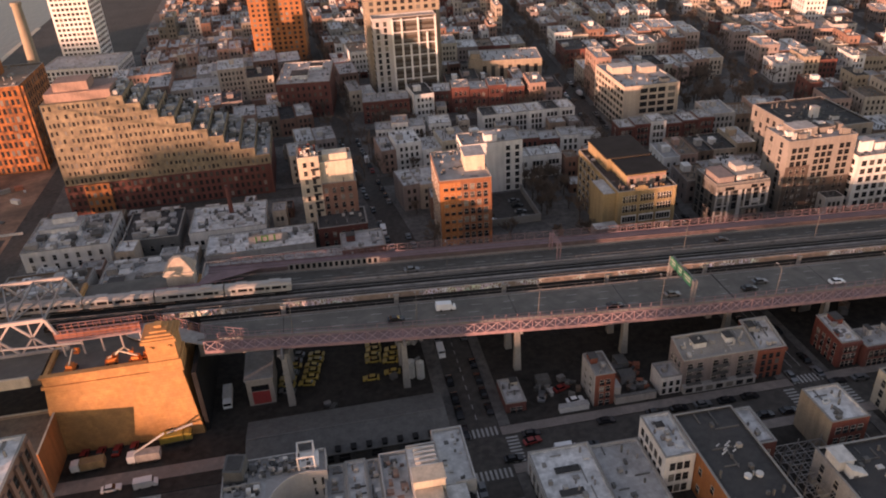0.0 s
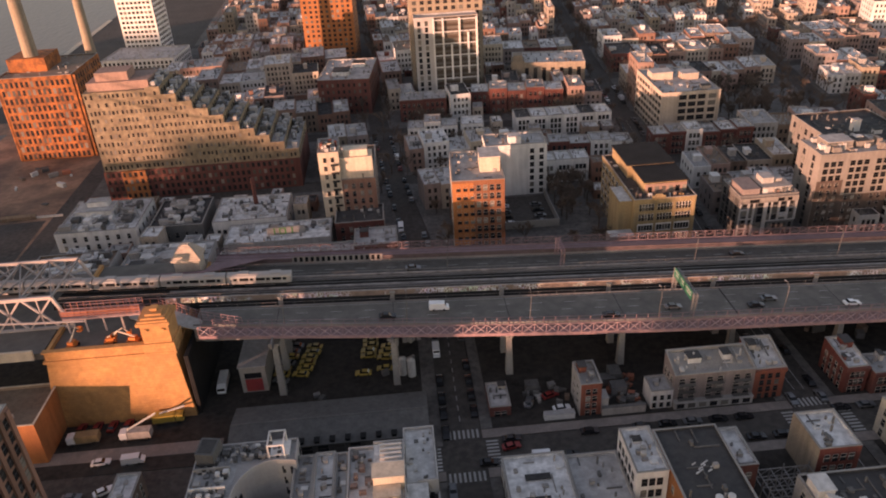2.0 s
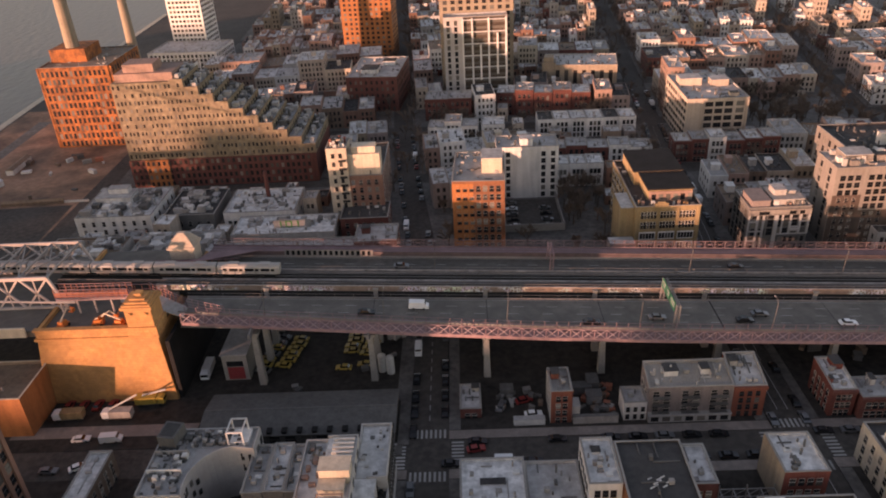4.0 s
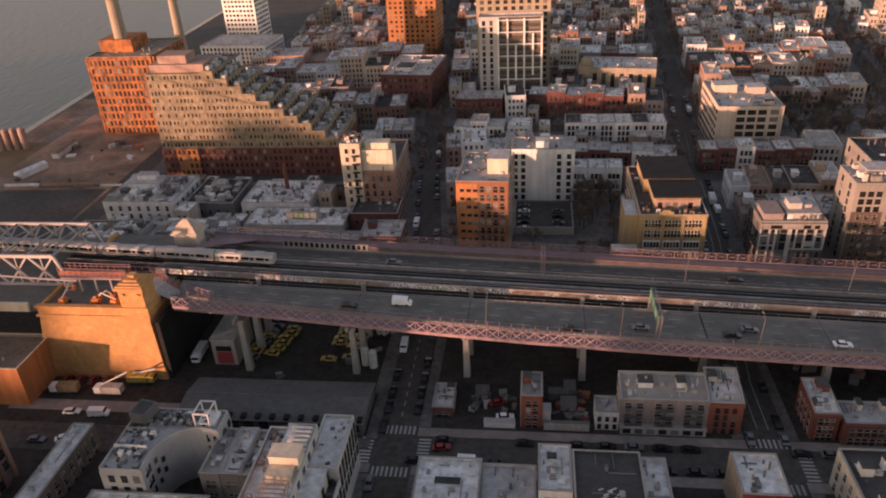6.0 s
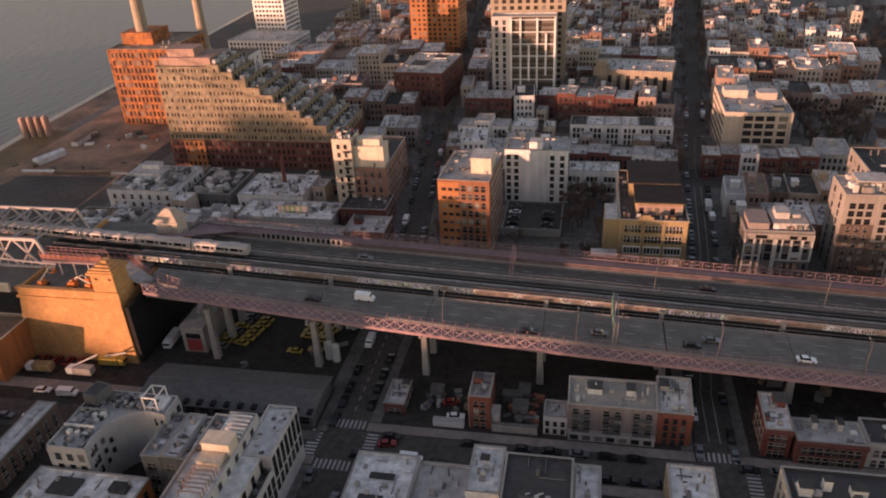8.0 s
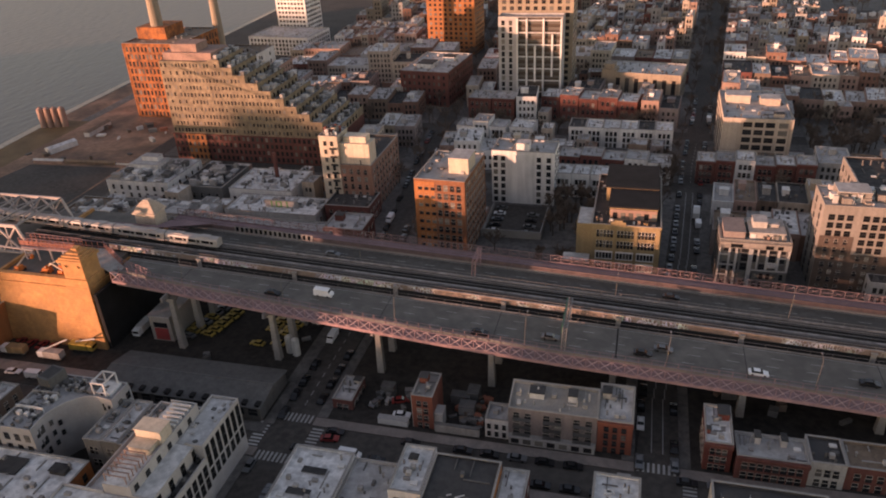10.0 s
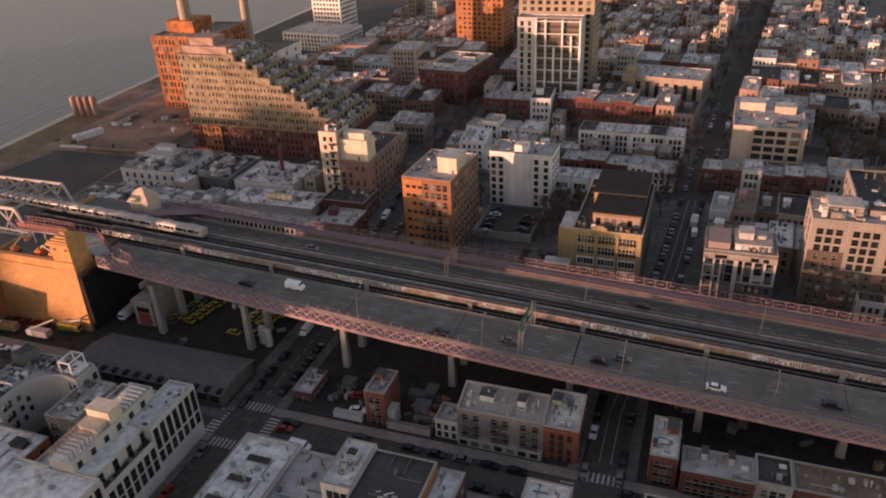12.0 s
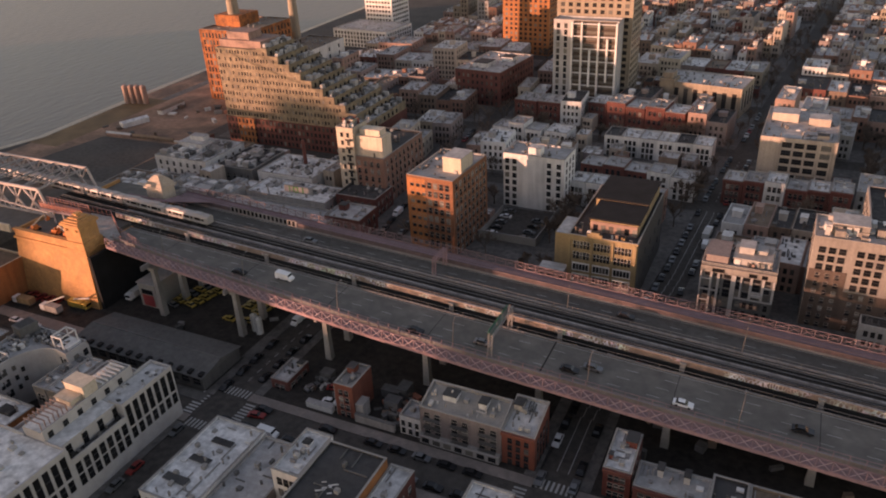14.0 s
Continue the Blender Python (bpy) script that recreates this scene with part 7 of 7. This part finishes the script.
# ---- vehicles ----
def car_prototype(colour, label, kind="car"):
    e = thing("car" if kind == "car" else kind, label, "car" if kind == "car" else "van", pose(0, 0, 0), "vehicles")
    bm = bmesh.new()
    if kind == "van":
        prof = [(-2.7, 0.35), (2.7, 0.35), (2.75, 1.0), (2.1, 1.25), (1.5, 2.2), (-2.65, 2.3), (-2.75, 1.0)]
        half = 0.98
    else:
        prof = [(-2.25, 0.3), (2.25, 0.3), (2.3, 0.72), (1.1, 0.92), (-1.75, 0.95), (-2.3, 0.85)]
        half = 0.9
    a, b = [bm.verts.new((x, -half, z)) for x, z in prof], [bm.verts.new((x, half, z)) for x, z in prof]
    bm.faces.new(a)
    bm.faces.new(b[::-1])
    for i in range(len(prof)):
        j = (i + 1) % len(prof)
        bm.faces.new((a[j], a[i], b[i], b[j]))
    for face in bm.faces:
        face.material_index = 0
    for x in (-1.4, 1.4):
        for y in (-half - 0.02, half - 0.2):
            c0 = len(bm.faces)
            beam(bm, (x, y, 0.33), (x, y + 0.22, 0.33), 0.33, 8)
            bm.faces.ensure_lookup_table()
            for face in bm.faces[c0:]:
                face.material_index = 1
    part("body", mesh_of("body", bm, M[colour], M["rubber"]), None, e)
    if kind == "car":
        bm = bmesh.new()
        lo = [bm.verts.new((x, y, 0.92)) for x, y in ((-1.7, -0.8), (1.0, -0.8), (1.0, 0.8), (-1.7, 0.8))]
        hi = [bm.verts.new((x, y, 1.42)) for x, y in ((-1.2, -0.66), (0.35, -0.66), (0.35, 0.66), (-1.2, 0.66))]
        bm.faces.new(hi).material_index = 1
        for i in range(4):
            bm.faces.new((lo[i], lo[(i + 1) % 4], hi[(i + 1) % 4], hi[i]))
        part("cabin", mesh_of("cabin", bm, M["carglass"], M[colour]), None, e, "dark glazed cabin")
    else:
        part("windscreen", boxes((1.55, 1.95, -0.85, 0.85, 1.35, 2.0)), M["carglass"], e)
    return e


CARS = {k: car_prototype(*v) for k, v in {
    "carwhite": ("carwhite", "white parked saloon car"), "carblack": ("carblack", "black parked saloon car"), "cargrey": ("cargrey", "grey parked saloon car"),
    "carred": ("carred", "dark red parked saloon car"), "taxi": ("taxi", "yellow cab parked in a row under the viaduct"), "van": ("carwhite", "plain white panel van on the street", "van")}.items()}
used = set()


def put_car(kind, m):
    if kind not in used:
        used.add(kind)
        CARS[kind].matrix_basis = m
    else:
        copy_thing(CARS[kind], m)


cr = random.Random(3)


def any_kind():
    return cr.choice(("carblack", "carblack", "cargrey", "carblack", "cargrey", "carblack", "carred" if cr.random() < 0.4 else "cargrey", "van" if cr.random() < 0.4 else "carwhite"))


for i, y0, y1 in ((1, 72, 122), (1, 138, 205), (1, 217, 355), (2, 72, 122), (2, 138, 205), (2, 217, 352), (2, 363, 420)):
    y = y0
    while y < y1:
        for side in (-1, 1):
            if cr.random() < 0.7:
                yy = y + cr.uniform(-0.5, 0.5)
                put_car(any_kind(), pose(line_x(i, yy) + side * 3.9, yy, 0.0, 0, 0, 90 if side > 0 else 270))
        y += 6.6
for x0, x1, y in ((34, 110, 133.6), (34, 110, 126.4), (124, 180, 133.6), (-20, 22, 126.4)):
    x = x0
    while x < x1:
        if cr.random() < 0.6:
            put_car(any_kind(), pose(x, y, 0.0, 0, 0, 0))
        x += 6.5
for x, y, k, r in ((-60.5, 138.7, "carwhite", 5), (-52.5, 138.2, "van", 5), (-64, 128, "cargrey", 0), (-57, 129, "carwhite", 30), (-30, 131, "carwhite", 0), (12.0, 151.6, "carwhite", 0), (8.0, 151.8, "carblack", 0),
                   (55, 142.6, "carwhite", 5), (47, 146, "cargrey", 70), (53, 148, "carred", 20)):
    put_car(k, pose(x, y, 0.0 if 125 < y < 135 else 0.14, 0, 0, r))
for x0, dx, y0, dy, n, turn in ((-14.2, 0.6, 164.0, 2.5, 8, 168), (-19.8, 0.55, 164.6, 2.6, 7, 168), (4.0, 0.3, 164.6, 2.5, 8, 175), (9.8, 0.25, 165.6, 2.6, 7, 172)):
    for k in range(n):
        q = cr.random()
        if q < 0.86:
            put_car("taxi" if q < 0.62 else ("carblack" if q < 0.76 else "cargrey"), pose(x0 + dx * k + cr.uniform(-0.5, 0.5), y0 + dy * k + cr.uniform(-0.15, 0.15), 0.16, 0, 0, turn + cr.uniform(-5, 5)))
for k in range(9):
    put_car(cr.choice(("carblack", "cargrey", "carwhite")), pose(58 + (k % 2) * 13, 247 + 2.6 * (k // 2) * 1.9, 0.18, 0, 0, 0 if k % 2 else 180))
for k in range(4):
    put_car("carred", pose(-69.5 + 4.0 * k, 151.8, 0.14, 0, 0, 85))
for k in range(34):
    x, y = cr.uniform(-108, -14), cr.uniform(219, 252)
    if free(x, y, 1.0, 1.0):
        put_car(any_kind(), pose(x, y, 0.16, 0, 0, cr.choice((0, 90, 85, 10))))
put_car("carred", pose(40, 131, 0.0, 0, 0, 10))
# traffic on the viaduct
for x, y, k in ((26, 167, "van"), (72, 160, "carblack"), (90, 162.6, "cargrey"), (113, 161.6, "carblack"), (140, 160.6, "carwhite"), (118, 164.6, "cargrey"), (12, 164, "carblack"), (120, 190, "carblack"), (20, 189, "cargrey"), (165, 163, "carblack")):
    put_car(k, VIADUCT @ pose(x, y, 0.0))


def truck(m, colour, label):
    e = thing("truck", label, "truck", m, "trucks")
    part("chassis", boxes((-3.8, 3.8, -1.0, 1.0, 0.5, 0.9)), M["darkgrey"], e)
    part("cab", boxes((2.0, 3.9, -1.15, 1.15, 0.9, 2.7), (2.0, 3.3, -1.1, 1.1, 2.7, 2.9)), M["taxi" if colour == "taxi" else "carwhite"], e)
    part("windscreen", boxes((3.9, 3.95, -1.0, 1.0, 1.7, 2.5)), M["carglass"], e)
    part("box_body", boxes((-3.9, 1.8, -1.2, 1.2, 0.95, 3.0)), M[colour], e)
    for x in (-2.6, 2.7):
        for y in (-1.0, 1.0):
            bm = bmesh.new()
            beam(bm, (x, y - 0.18, 0.5), (x, y + 0.18, 0.5), 0.5, 10)
            part("wheel", bm, M["rubber"], e)
    return e


truck(pose(-67.2, 147.0, 0.16, 0, 0, 183), "yellow", "box truck with a pale yellow roof beside the anchorage")
ct = truck(pose(-47.0, 152.0, 0.16, 0, 0, 3), "taxi", "yellow crane truck at the foot of the anchorage")
bm = bmesh.new()
beam(bm, (-2.0, 0, 3.2), (4.5, 0.4, 4.4), 0.25)
part("crane_arm", bm, M["frame"], ct)
bt = truck(pose(-54.0, 146.8, 0.16, 0, 0, 180), "grey", "pale grey bucket truck with a raised arm")
bm = bmesh.new()
beam(bm, (2.0, 0, 3.0), (-5.5, -1.8, 6.2), 0.22)
part("arm", bm, M["frame"], bt)
truck(pose(-35.0, 164.5, 0.16, 0, 0, -88), "frame", "grey box truck parked under the viaduct")
truck(pose(131.0, 271.5, 0, 0, 0, 86), "frame", "white box truck driving up the street")
truck(pose(line_x(1, 190) - 1.4, 190, 0, 0, 0, 270), "frame", "white box truck driving under the viaduct")

# ---- road markings ----
for i, yc in ((1, 130.0), (2, 130.0)):
    x = line_x(i, yc)
    for y0, sgn in ((yc - 8.6, 1), (yc + 5.6, 1)):
        cw = thing("crosswalk", "worn white striped crosswalk across the street", "crosswalk", pose(x, y0, 0.006), "crosswalks", kind="structure")
        for k in range(8):
            part("stripe", boxes((-4.4 + 1.15 * k, -3.85 + 1.15 * k, 0, 3.0, 0, 0.006)), M["paint"], cw)
    for x0 in (x - 8.6, x + 5.6):
        cw = thing("crosswalk", "worn white striped crosswalk across the street", "crosswalk", pose(x0, yc, 0.006), "crosswalks", kind="structure")
        for k in range(8):
            part("stripe", boxes((0, 3.0, -4.4 + 1.15 * k, -3.85 + 1.15 * k, 0, 0.006)), M["paint"], cw)
for i, y0, y1, off in ((2, 60, 118, -1.2), (2, 142, 204, -1.2), (2, 60, 118, 1.4), (2, 142, 204, 1.4), (2, 217, 290, -1.2), (2, 217, 290, 1.4), (2, 303, 350, 0), (1, 142, 204, 0)):
    ln = thing("lane_line", "thin white lane line on the street", "road marking", pose(0, 0, 0.006), "lane lines", kind="structure")
    bm = bmesh.new()
    for y in range(y0, y1, 4):
        xa = line_x(i, y + 2) + off
        box(bm, xa - 0.09, xa + 0.09, y, y + (4 if off else 2), 0, 0.006)
    part("stripe", bm, M["paint"], ln)
